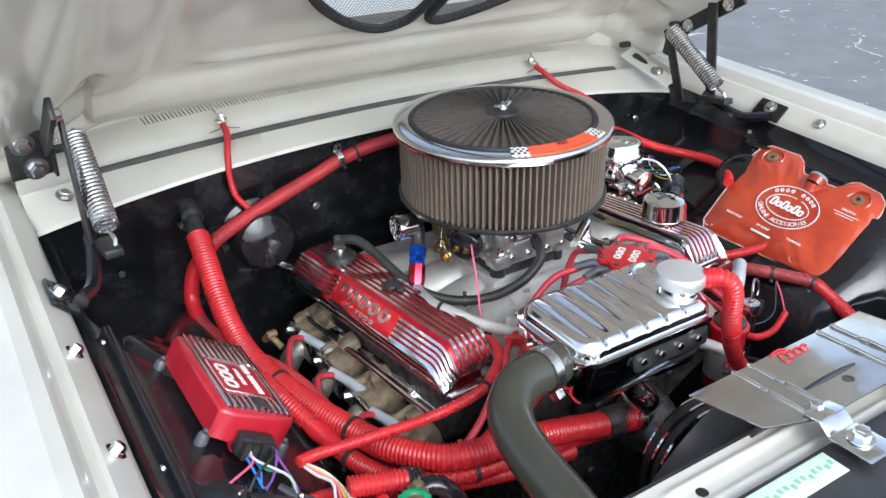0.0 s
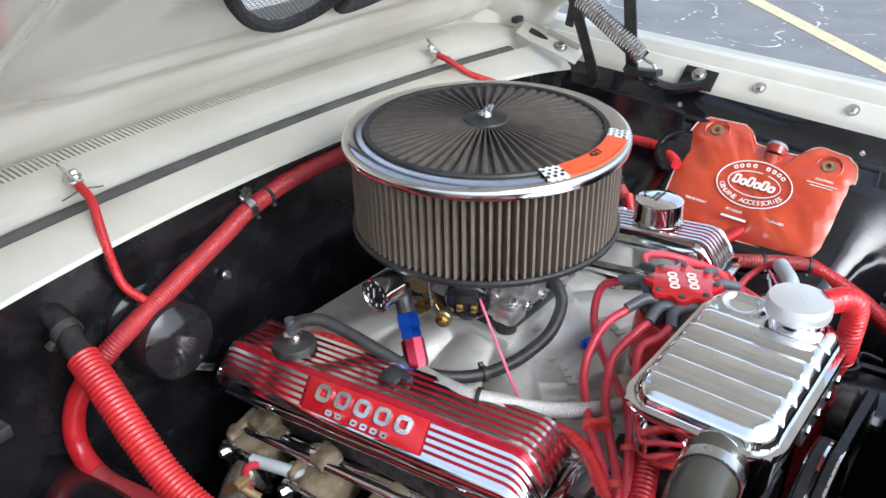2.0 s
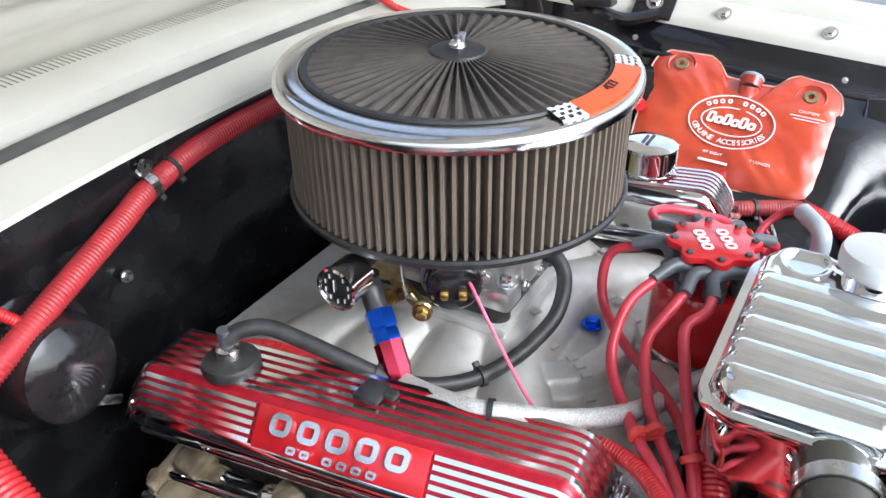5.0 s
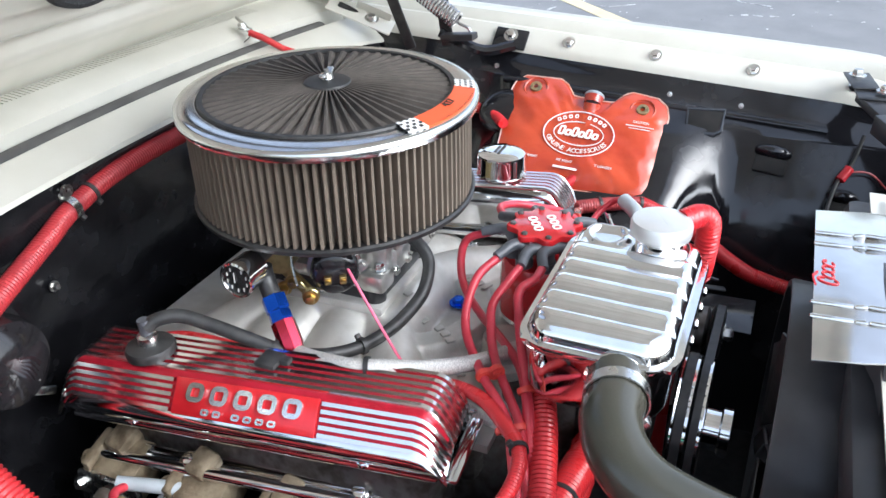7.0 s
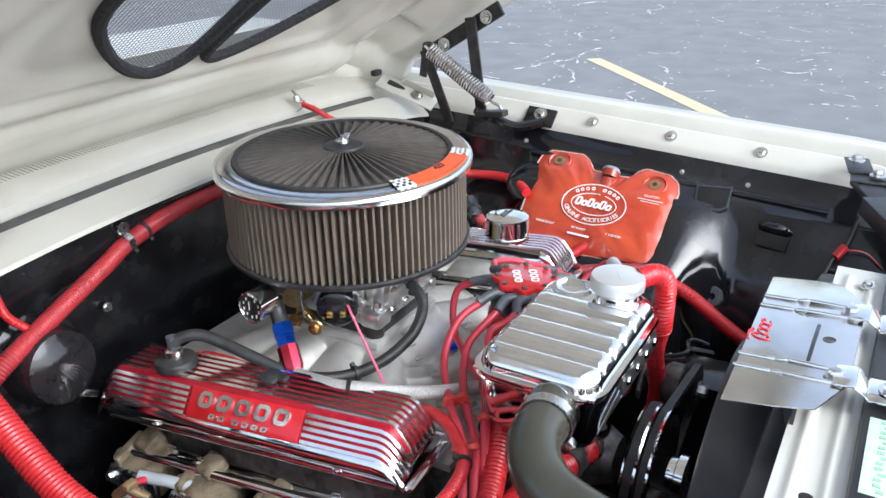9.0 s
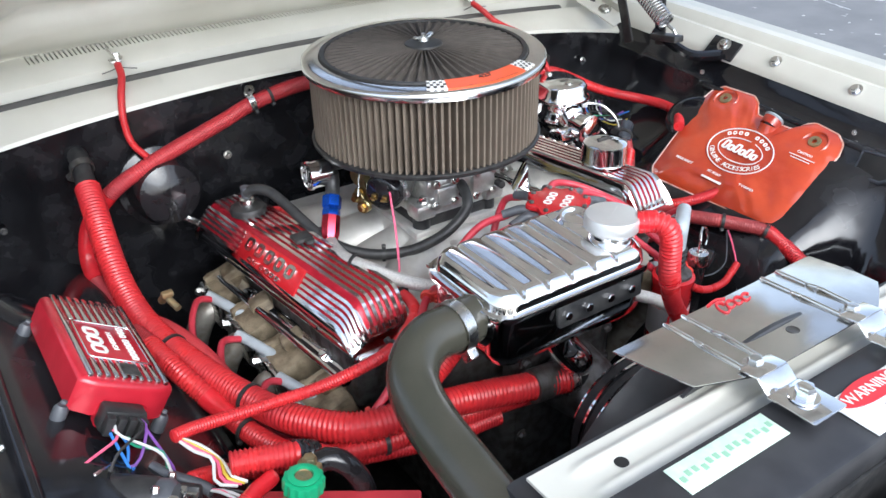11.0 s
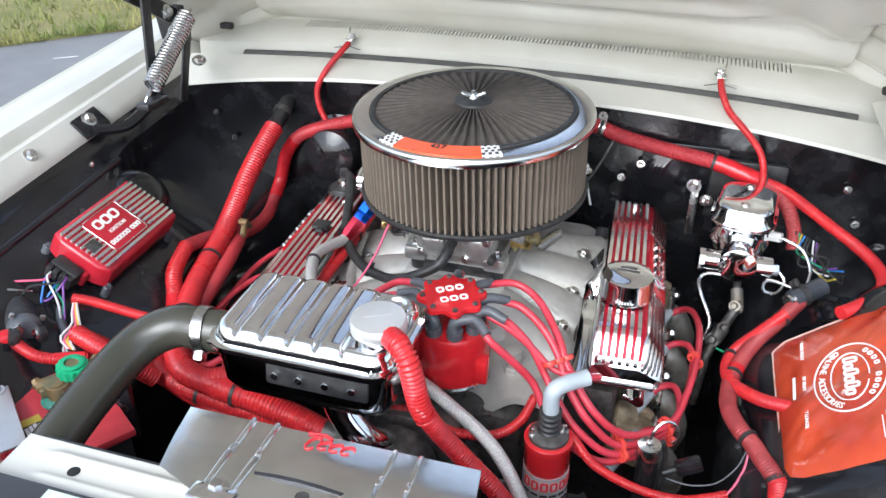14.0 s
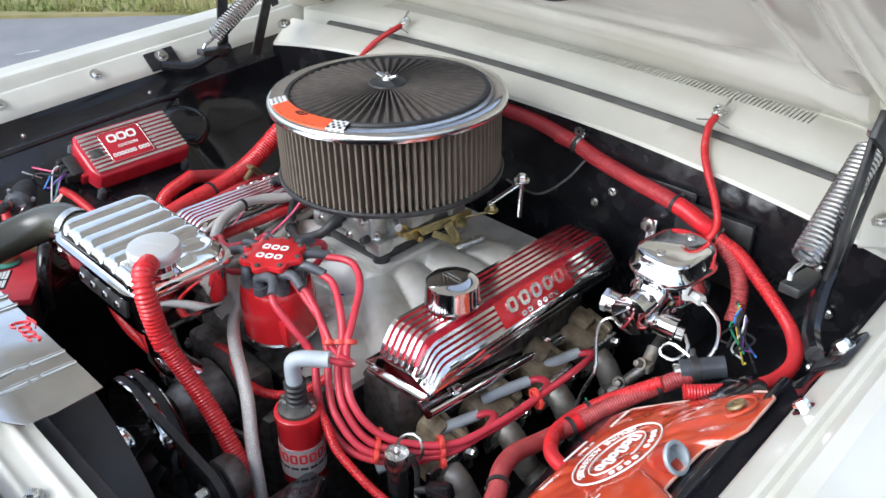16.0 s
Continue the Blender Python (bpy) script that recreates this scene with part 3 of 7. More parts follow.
def hinge(side):
    s = side
    h = thing("hood_spring_mechanism", (s * 0.62, 0.1, 0.87), "black steel hood hinge with a bright coil spring", "spring mechanism", "hood springs")
    lo, hi = (s * 0.594, 0.080, 0.913), (s * 0.592, 0.212, 0.998)
    part("spring", join(coil_spring(lo, hi, 0.0150, 0.0027, 25), tube([lo, (s * 0.592, 0.070, 0.907), (s * 0.590, 0.058, 0.905), (s * 0.592, 0.052, 0.896)], 0.003, 8),
                        tube([hi, (s * 0.59, 0.225, 1.006)], 0.003, 6, smooth=False)), SPRINGM, h, "bright steel coil spring")
    part("arm", bar((s * 0.615, 0.105, 0.86), (s * 0.615, 0.135, 1.065), 0.024, 0.006, (s, 0, 0)), SATIN, h)
    part("arm", bar((s * 0.604, 0.175, 0.85), (s * 0.604, 0.235, 0.995), 0.022, 0.005, (s, 0, 0)), SATIN, h)
    hn = hood_point(0, 0, 1.0) - HO
    hn = Vector((-s * 0.1, -0.93, -0.15))
    hb = frame_at(hood_point(s * 0.652, 0.190, 0.100) + Vector((0, -0.012, 0.012)), (0, 0.15, -1), hn)
    part("hood_plate", join(box((0, 0, 0), (0.070, 0.058, 0.005), 0.002, hb), box((0.0, -s * 0.03, 0.008), (0.070, 0.005, 0.018), 0.002, hb)), SATIN, h, "black bracket bolted to the hood")
    for k in (-1, 1):
        part("plate_bolt", bolt(hb @ Vector((0.021 * k, -s * 0.006 * k, 0.003)), hn, 0.0115, 0.012), SPRINGM, h, "zinc plated bolt")
    part("hood_bracket", bar((s * 0.630, 0.235, 0.985), (s * 0.630, 0.075, 1.085), 0.030, 0.008, (s, 0, 0)), SATIN, h)
    part("mounting_plate", join(bar((s * 0.674, 0.035, 0.870), (s * 0.674, -0.028, 0.866), 0.04, 0.006, (-s * 0.7, 0, 0.7)),
                                tube([(s * 0.655, -0.01, 0.862), (s * 0.632, 0.04, 0.853), (s * 0.617, 0.09, 0.872), (s * 0.612, 0.12, 0.885)], 0.010, 8)), BLACK, h)
    part("hinge_bolt", bolt((s * 0.676, 0.004, 0.8745), (-s * 0.7, 0, 0.7), 0.009, 0.009), ZINC, h, "zinc plated bolt")
    for y, z in ((0.105, 1.066), (0.20, 1.006)):
        part("hood_bolt", bolt((s * 0.625, y, z), (-s, 0, 0), 0.009, 0.01), ZINC, h, "zinc plated bolt")
    part("hook_plate", bar((s * 0.596, 0.045, 0.888), (s * 0.600, 0.11, 0.880), 0.024, 0.012, (0, 0, 1)), SATIN, h)


for side in (-1, 1):
    hinge(side)

# ---- cowl ends and pressed marks of the aprons ----
for s in (-1, 1):
    m = frame_at((s * 0.612, 0.285, 0.898), (s * 0.25, -0.9, -0.38), (-s * 0.25, -0.30, 0.9))
    if s > 0:
        part("cowl_bracket", join(box((0, 0, 0.004), (0.13, 0.045, 0.004), 0.0015, m), box((0.02, 0.018, 0.012), (0.07, 0.004, 0.018), 0.0015, m)), CREAM, car, "cream bracket joining cowl and fender")
        # Raised dark plate gives the shade of the bracket's hole.
        part("bracket_hole_patch", prism([(0.020 * math.cos(a) + 0.006 * math.cos(2 * a), 0.008 * math.sin(a)) for a in linspace(0, 2 * math.pi, 25)[:-1]], 0.002, 0, m @ Matrix.Translation((-0.032, 0.003, 0.005))), RUBBER, car, "dark oblong plate standing in for a shaded hole")
    part("bracket_bolt", bolt(m @ Vector((0.022, 0.0, 0.007)), (-s * 0.25, -0.30, 0.9), 0.009, 0.008), ZINC, car, "zinc plated bolt")
    part("rubber_bumper", box((s * 0.60, 0.352, 0.938), (0.026, 0.014, 0.012), 0.003), RUBBER, car, "small dark rubber bumper")
PW = frame_at((0.6045, -0.368, 0.780), (0, -1, 0.04), (-0.80, 0, 0.60))
part("pocket_rim", tube([PW @ Vector((x, y, 0)) for x, y in ((-0.028, -0.020), (-0.030, 0.020), (0.030, 0.022), (0.028, -0.014), (0.018, -0.021), (-0.028, -0.020))], 0.0036, 8, smooth=False), BLUEBLK, car)
# Pocket shade as a thin dark plate; the apron has no opening here.
part("pocket", box((0, 0, 0.0), (0.056, 0.038, 0.004), 0.001, PW), VOID, car, "dark plate standing in for the shaded apron pocket")
for y, z, l in ((-0.485, 0.750, 0.030), (-0.60, 0.70, 0.025)):
    m = frame_at((0.588 + (z - 0.752) * 0.55, y, z), (0, 1, 0.1), (-0.82, 0, 0.57))
    part("pressed_dent", lathe([(0.016, -0.004), (0.015, 0.001), (0.012, 0.0065), (0.007, 0.0105), (0, 0.012)], 28, m @ Matrix.Diagonal((l / 0.016, 0.75, 1, 1))), BLACK, car, "pressed dent in the black apron")
    # The recess above the dent is only a dark box painting its shade.
    part("recess_shade", box((0, 0.024, 0.001), (l * 1.7, 0.026, 0.005), 0.002, m), VOID, car, "dark patch for the shaded recess above the dent")
part("grommet", lathe([(0.006, 0.008), (0.006, 0.010), (0.017, 0.010), (0.019, 0.006), (0.019, -0.004)], 28, frame_at((0.525, -0.406, 0.625), (0, 1, 0), (-0.80, -0.40, 0.42))), DARKBOOT, car, "dark grey rubber grommet")
for s in (-1, 1):
    part("apron_bead", tube([(s * 0.632, y, lip(y) - 0.052) for y in linspace(0.0, -0.56, 9)], 0.0075, 10, 0.02), BLACK, car, "pressed bead along the black apron")
for y in (-0.30, -0.42, 0.02):
    part("apron_screw", bolt((0.645, y, lip(y) - 0.036), (-1, 0, 0.2), 0.003, 0.003), ZINC, car)
for y in (-0.05, -0.30, -0.46):
    part("apron_screw", bolt((-0.645, y, lip(y) - 0.036), (1, 0, 0.2), 0.003, 0.003), ZINC, car)
part("apron_blister", lathe([(0.048, -0.004), (0.042, 0.003), (0.028, 0.006), (0, 0.007)], 32, frame_at((0.577, -0.02, 0.766), (0, 1, 0), (-0.6, 0, 0.8))), BLACK, car, "round pressed blister in the apron")
part("apron_blister", lathe([(0.048, -0.004), (0.042, 0.003), (0.028, 0.006), (0, 0.007)], 32, frame_at((-0.577, -0.02, 0.766), (0, 1, 0), (0.6, 0, 0.8))), BLACK, car, "round pressed blister in the apron")


# ---- engine ----
engine = thing("engine", (0, -0.05, 0.4), "V8 engine with cast aluminium intake and brown iron heads", "engine")
part("block", join(box((0, -0.03, 0.52), (0.30, 0.50, 0.30), 0.02), box((0, -0.30, 0.50), (0.20, 0.06, 0.24), 0.02), box((0.0, -0.05, 0.64), (0.34, 0.40, 0.06), 0.015)), DARKSTEEL, engine, "dark engine block")
part("timing_cover", join(box((0.0, -0.315, 0.60), (0.16, 0.04, 0.18), 0.012), *[bolt((x, -0.336, z), (0, -1, 0), 0.006, 0.006) for x in (-0.07, 0.07) for z in (0.55, 0.62, 0.67)]), DARKSTEEL, engine, "dark front cover")


RUNNERS = ((0.055, 0.125), (0.015, 0.035), (-0.045, -0.065), (-0.09, -0.165))


def intake_fn(u, v):
    """Plenum with four rounded runners falling to each side."""
    a = abs(u)
    z = 0.686 + 0.012 * (1 - step(a, 0.15, 0.19))
    q = rounded_in(u, v + 0.012, 0.085, 0.105, 0.03)
    z = max(z, 0.690 + 0.052 * step(q, -0.012, 0.012))
    for ya, yb in RUNNERS:
        t = min(1, max(0, (a - 0.06) / 0.13))
        d = abs(v - ya - (yb - ya) * t)
        if d < 0.046:
            z = max(z, 0.690 + (0.050 - 0.030 * t * t) * math.sqrt(1 - (d / 0.046) ** 2))
    if v < -0.10:
        r = math.hypot(u, v + 0.10)
        z = max(z, 0.7 + 0.018 * step(-abs(r - 0.085), -0.022, -0.014))
    z -= 0.05 * step(-v, 0.205, 0.27) * (1 - step(a, 0.06, 0.14))
    return u, v, z


def rounded_in(x, y, hx, hy, r):
    dx, dy = max(abs(x) - hx + r, 0), max(abs(y) - hy + r, 0)
    return r - math.hypot(dx, dy) - min(max(abs(x) - hx + r, abs(y) - hy + r), 0)


def on_intake(x, y):
    return Matrix.Translation((x, y, intake_fn(x, y)[2] + 0.0005))


part("intake_manifold", sheet(intake_fn, linspace(-0.195, 0.195, 130), linspace(-0.27, 0.20, 150), 0.01), CAST, engine, "bead blasted cast aluminium intake manifold", 60)
part("carburettor_pad", box((0, -0.005, 0.744), (0.155, 0.18, 0.012), 0.004), CAST, engine)
arc = spline([(-0.022, -0.098, 0), (-0.036, -0.135, 0), (-0.060, -0.172, 0), (-0.102, -0.206, 0)], 0.0145)
for p, q in zip(arc, arc[1:]):
    part("raised_bar", box((0, 0, 0.0012), (0.0085, 0.0105, 0.0035), 0.001, on_intake((p.x + q.x) / 2, (p.y + q.y) / 2) @ Matrix.Rotation(math.atan2(q.y - p.y, q.x - p.x), 4, "Z")), CAST, engine)
for k in range(5):
    part("raised_bar", box((0, 0, 0.001), (0.007, 0.016 if k % 2 else 0.011, 0.003), 0.001, on_intake(0.075 - 0.004 * k, -0.142 - 0.011 * k) @ Matrix.Rotation(1.2, 4, "Z")), CAST, engine)
part("blue_plug", bolt(on_intake(0.035, -0.147) @ Vector((0, 0, 0.004)), (0, 0, 1), 0.008, 0.008), BLUEANO, engine, "blue anodised plug")
for x, y in ((-0.168, -0.115), (-0.168, 0.08), (0.168, -0.115), (0.168, 0.08), (0.168, -0.02), (-0.168, -0.02)):
    part("intake_bolt", bolt(on_intake(x, y) @ Vector((0, 0, 0.002)), (0.3 if x > 0 else -0.3, 0, 1), 0.008, 0.008), ZINC, engine)
part("water_neck", join(lathe([(0, 0), (0.034, 0), (0.034, 0.012), (0.026, 0.018), (0.024, 0.04), (0, 0.042)], 28, Matrix.Translation((-0.045, -0.235, 0.688))), bolt((-0.012, -0.235, 0.70), (0, 0, 1), 0.008, 0.008), bolt((-0.078, -0.235, 0.70), (0, 0, 1), 0.008, 0.008)), CAST, engine, "cast thermostat housing")
part("sender", join(lathe([(0, 0), (0.012, 0), (0.012, 0.014), (0.008, 0.016), (0.008, 0.03), (0, 0.032)], 6, Matrix.Translation((0.118, -0.215, 0.69))), lathe([(0, 0.03), (0.013, 0.03), (0.012, 0.045), (0, 0.047)], 16, Matrix.Translation((0.118, -0.215, 0.69)))), CAST, engine, "threaded sender in the intake")
for s in (-1, 1):
    part("cylinder_head", box((s * 0.222, -0.035, 0.660), (0.075, 0.40, 0.10), 0.012), DARKSTEEL, engine, "dark cylinder head")
    for y in (0.13, 0.02, -0.09, -0.20):
        part("exhaust_port", join(box((0, 0, 0), (0.056, 0.058, 0.046), 0.007, frame_at((s * 0.282, y, 0.606), (s, 0, -0.35), (s * 0.35, 0, 1))), box((0, 0, 0), (0.034, 0.028, 0.030), 0.006, frame_at((s * 0.272, y + 0.010, 0.634), (s, 0.2, -0.5), (s * 0.5, 0, 1))), box((0, 0, 0), (0.050, 0.012, 0.040), 0.004, frame_at((s * 0.284, y + 0.034, 0.616), (s, 0.1, -0.4), (s * 0.4, 0, 1))), bolt((s * 0.300, y + 0.040, 0.620), (s, 0, 0.6), 0.007, 0.008)), IRON, engine, "heat tinted iron exhaust port")
    for y in (0.13, 0.02, -0.09, -0.20):
        part("exhaust_pipe", tube([(s * 0.30, y, 0.594), (s * 0.328, y, 0.584), (s * 0.346, y + 0.01, 0.54), (s * 0.345, y + 0.05, 0.47), (s * 0.325, y + 0.1, 0.36)], 0.019, 14, 0.012), HEADER, engine, "coated exhaust header pipe")
        part("exhaust_flange", join(box((s * 0.316, y, 0.596), (0.010, 0.084, 0.046), 0.004, None), bolt((s * 0.321, y + 0.036, 0.604), (s, 0, 0.2), 0.007, 0.008)), ZINC, engine)
    r0, r1 = (Vector((-0.280, 0.165, 0.622)), Vector((-0.257, -0.222, 0.656))) if s < 0 else (Vector((0.256, 0.175, 0.606)), Vector((0.278, -0.212, 0.682)))
    part("trim_rail", join(bar(r0, r1, 0.024, 0.008, (s * 0.5, 0, 1)), tube([r0 + Vector((s * 0.011, 0, 0.0)), r1 + Vector((s * 0.011, 0, 0.0))], 0.0075, 10, smooth=False)), CHROME, engine, "chrome rail with star bolts")
    for k in (0.31, 0.84):
        part("rail_bolt", bolt(r0.lerp(r1, k) + Vector((s * 0.003, 0, 0.006)), (s * 0.5, 0, 1), 0.008, 0.009), CHROME, engine)

# valve covers: cross section from the inner foot over the top to the outer foot
VS = [(-0.204, 0.714), (-0.207, 0.745), (-0.210, 0.767), (-0.2145, 0.7725), (-0.2700, 0.7725), (-0.2745, 0.7705), (-0.2975, 0.7425), (-0.3010, 0.7390), (-0.3030, 0.7330), (-0.3010, 0.7250), (-0.2950, 0.7190), (-0.2880, 0.7140)]


def about(p, yaw, pitch, shift):
    """A turn about p, then a shift."""
    return Matrix.Translation(Vector(p) + Vector(shift)) @ pose(0, 0, 0, pitch, 0, yaw) @ Matrix.Translation(-Vector(p))


# the engine sits nose up and slightly turned in its bay
LEAN = {-1: about((-0.275, -0.04, 0.757), 4.5, -3.5, (0.008, 0.003, -0.012)), 1: about((0.275, -0.01, 0.757), 3.5, -4.5, (-0.002, 0.006, 0.0))}


def cover(side):
    c = thing("valve_cover", (side * 0.25, -0.05, 0.71), "red finned valve cover with polished ribs and raised badge", "valve cover", "valve covers")
    P = [(side * -x, z) for x, z in VS]
    y0, y1 = (0.160, -0.231) if side < 0 else (0.182, -0.209)

    def fn(u, v):
        x, z = P[u]
        k = step(v, y0 - 0.01, y0 + 0.02)
        f = max(0.0, (y1 + 0.004 - v) / 0.030) ** 1.5
        x -= (x - side * 0.25) * (0.12 * k + 0.08 * f)
        return x, v, z - (0.026 * k + 0.040 * f) * (z - 0.712) / 0.06
    ys = [y1 - 0.026, y1 - 0.021, y1 - 0.016, y1 - 0.011, y1 - 0.006, y1, y1 + 0.01, 0.0, y0 - 0.01, y0 - 0.002, y0 + 0.006, y0 + 0.013, y0 + 0.02]
    us = list(range(len(P)))
    part("body", sheet(fn, us if side < 0 else us[::-1], ys[::-1], 0.003), CHROME, c, "polished cover body")
    for y in (y0 + 0.019, y1 - 0.0255):
        V = [fn(u, y) for u in us]
        part("end_wall", (V + [(x, yy - 0.003, z) for x, yy, z in V], [tuple(us), tuple(u + len(us) for u in us[::-1])]), CHROME, c)
    part("flange", join(box((side * 0.284, (y0 + y1) / 2, 0.711), (0.022, y0 - y1 + 0.03, 0.007), 0.003), box((side * 0.196, (y0 + y1) / 2, 0.711), (0.02, y0 - y1 + 0.05, 0.007), 0.003),
                        box((side * 0.246, y1 - 0.030, 0.711), (0.094, 0.010, 0.007), 0.003)), CHROME, c, "polished foot flange")
    tp = [Vector((side * x, 0, z)) for x, z in ((0.2145, 0.7729), (0.2702, 0.7729), (0.2747, 0.7709), (0.2973, 0.7430))]
    part("top_panel", sheet(lambda u, v: tp[u] + Vector((0, v, -0.030 * max(0.0, (y1 + 0.004 - v) / 0.025) ** 1.6 - 0.012 * max(0.0, (v - y0) / 0.016) ** 1.6)), [0, 1, 2, 3] if side < 0 else [3, 2, 1, 0], [y0 + 0.018, y0 + 0.009, y0, 0, y1 + 0.004, y1 - 0.004, y1 - 0.010, y1 - 0.016, y1 - 0.021], -0.001), CREASE, c, "red painted top between the ribs")
    emb0, emb1 = (0.038, -0.128) if side < 0 else (0.076, -0.090)
    nx, nz = 0.772, 0.636

    def rib(x, z, nx, nz, a, b, w=0.0046, h=0.0052):
        """A rib along the cover from y = a forward to b, standing along its normal."""
        pro = []
        rear, front = a > y0 - 0.02, b < y1 + 0.02
        pro += [(a + 0.033, -0.034, 0.2), (a + 0.023, -0.020, 1.0), (a + 0.011, -0.006, 1.0), (a, 0, 1.0)] if rear else [(a, 0, 0.0), (a - 0.001, 0, 1.0)]
        pro += [(b + 0.006, 0, 1.0), (b - 0.002, -0.002, 1.0), (b - 0.008, -0.006, 1.0), (b - 0.013, -0.012, 1.0), (b - 0.022, -0.026, 1.0), (b - 0.026, -0.034, 0.2)] if front else [(b + 0.001, 0, 1.0), (b, 0, 0.0)]
        n, t = Vector((side * nx, 0, nz)), Vector((side * nz, 0, -nx))
        V, F = [], []
        for y, dz, k in pro:
            for d, hh in ((-w / 2, -0.003), (-w * 0.44, h * k), (w * 0.44, h * k), (w / 2, -0.003)):
                V.append(Vector((side * x, y, z + dz)) + t * d + n * hh)
        for i in range(len(pro) - 1):
            for j in range(4):
                F.append((i * 4 + j, i * 4 + (j + 1) % 4, i * 4 + 4 + (j + 1) % 4, i * 4 + 4 + j))
        F += [(0, 1, 2, 3), tuple(range(len(V) - 1, len(V) - 5, -1))]
        return V, F
    for k in range(6):
        part("rib", rib(0.2175 + 0.0098 * k, 0.7725, 0, 1, y0, y1, 0.0056), FIN, c, sharp=25)
    for k in range(5):
        x, z = 0.2765 + 0.0048 * k, 0.7682 - 0.00583 * k
        part("rib", rib(x, z, nx, nz, y0, emb0), FIN, c, sharp=25)
        part("rib", rib(x, z, nx, nz, emb1, y1), FIN, c, sharp=25)
    m = frame_at((side * 0.2862, (emb0 + emb1) / 2, 0.7568), (0, -1 if side < 0 else 1, 0), (side * nx, 0, nz))
    plate = part("badge", box((0, 0, 0.0022), (emb0 - emb1 - 0.004, 0.038, 0.005), 0.0015, m), REDGLOSS, c, "red badge with raised silver lettering shapes")
    for k in range(5):
        cx = -0.046 + 0.0232 * k
        part("raised_shape", ring_mark(0.0200, 0.0195, 0.0052, 0.0036, m @ Matrix.Translation((cx * 1.18, 0.0055, 0.0044)), 0.10), FIN, plate)
        part("raised_fill", ring_mark(0.0112, 0.0108, 0.0014, 0.0022, m @ Matrix.Translation((cx * 1.18, 0.0055, 0.0044)), 0.10), REDGLOSS, plate)
    for k in range(6):
        part("raised_bar", ring_mark(0.0092, 0.0068, 0.0023, 0.0030, m @ Matrix.Translation((-0.040 + 0.0135 * k + (0.008 if k > 1 else 0), -0.0125, 0.0044)), 0.1), FIN, plate)
    for y in (0.10, -0.17):
        part("cover_bolt", bolt((side * 0.290, y, 0.7135), (0, 0, 1), 0.0045, 0.005), CHROME, c)
    c.matrix_basis = LEAN[side] @ c.matrix_basis
    return c


for side in (-1, 1):
    cover(side)

# breather cap and crankcase valve
br = thing("breather_cap", (0.25, -0.127, 0.79), "chrome push-in breather cap on the valve cover", "breather")
part("cap", lathe([(0.018, 0), (0.018, 0.010), (0.034, 0.008), (0.0365, 0.011), (0.0350, 0.015), (0.0345, 0.036), (0.0335, 0.0405), (0.029, 0.0432), (0.015, 0.0448), (0, 0.0452)], 48, Matrix.Translation((0.25, -0.127, 0.784))), CHROME, br)
part("top_mark", join(box((0.25, -0.127, 0.8292), (0.030, 0.004, 0.0012), 0, None), box((0.25, -0.121, 0.8292), (0.022, 0.004, 0.0012), 0, None)), DARKSTEEL, br, "dark engraved bars")
pv = thing("pcv_valve", (-0.252, 0.086, 0.775), "black rubber grommet and valve on the valve cover", "valve")
part("grommet", lathe([(0, 0), (0.026, 0), (0.027, 0.006), (0.025, 0.010), (0.012, 0.013), (0, 0.014)], 32, Matrix.Translation((-0.250, 0.086, 0.777))), RUBBER, pv)
part("valve", join(lathe([(0.011, 0), (0.011, 0.010), (0.008, 0.012), (0, 0.012)], 20, Matrix.Translation((-0.250, 0.086, 0.789)))), ZINC, pv)
part("elbow", tube([(-0.250, 0.086, 0.794), (-0.250, 0.086, 0.818)], 0.0068, 14, smooth=False), DARKBOOT, pv)
pv.matrix_basis = LEAN[-1] @ pv.matrix_basis

# ---- air cleaner ----
AC = Matrix.Translation((0, 0, 0.99)) @ pose(0, 0, 0, 0, -1.4, 0)
air = thing("air_cleaner", (0, 0, 0.86), "round air cleaner with chrome rimmed lid and pleated brown filter", "air cleaner")
ACR = AC @ Matrix.Translation((0, 0, -0.011))
part("lid_rim", lathe([(0.1475, -0.004), (0.1475, 0.0008), (0.1485, 0.0018), (0.150, 0.0022), (0.1660, 0.0014), (0.1702, 0.0000), (0.1727, -0.0028), (0.1735, -0.0065), (0.1727, -0.0125), (0.1685, -0.0130), (0.168, -0.010), (0.15, -0.008)], 128, ACR), RIMCHR, air, "chrome lid rim")


def pleats(r0, r1, z0, z1, n, m):
    V, F = [], []
    for k in range(n):
        for j, (r, da) in enumerate(((r0, -0.37), (r1, -0.12), (r1, 0.12), (r0, 0.37))):
            a = 2 * math.pi * (k + da * 1.2) / n
            for z in (z0, z1):
                V.append(m @ Vector((r * math.cos(a), r * math.sin(a), z)))
    c = 4 * n
    for i in range(c):
        j = (i + 1) % c
        F.append((2 * i, 2 * j, 2 * j + 1, 2 * i + 1))
    return V, F


part("filter_element", pleats(0.1480, 0.1640, -0.128, -0.018, 106, AC), PLEAT, air, "brown pleated cotton element", 20)


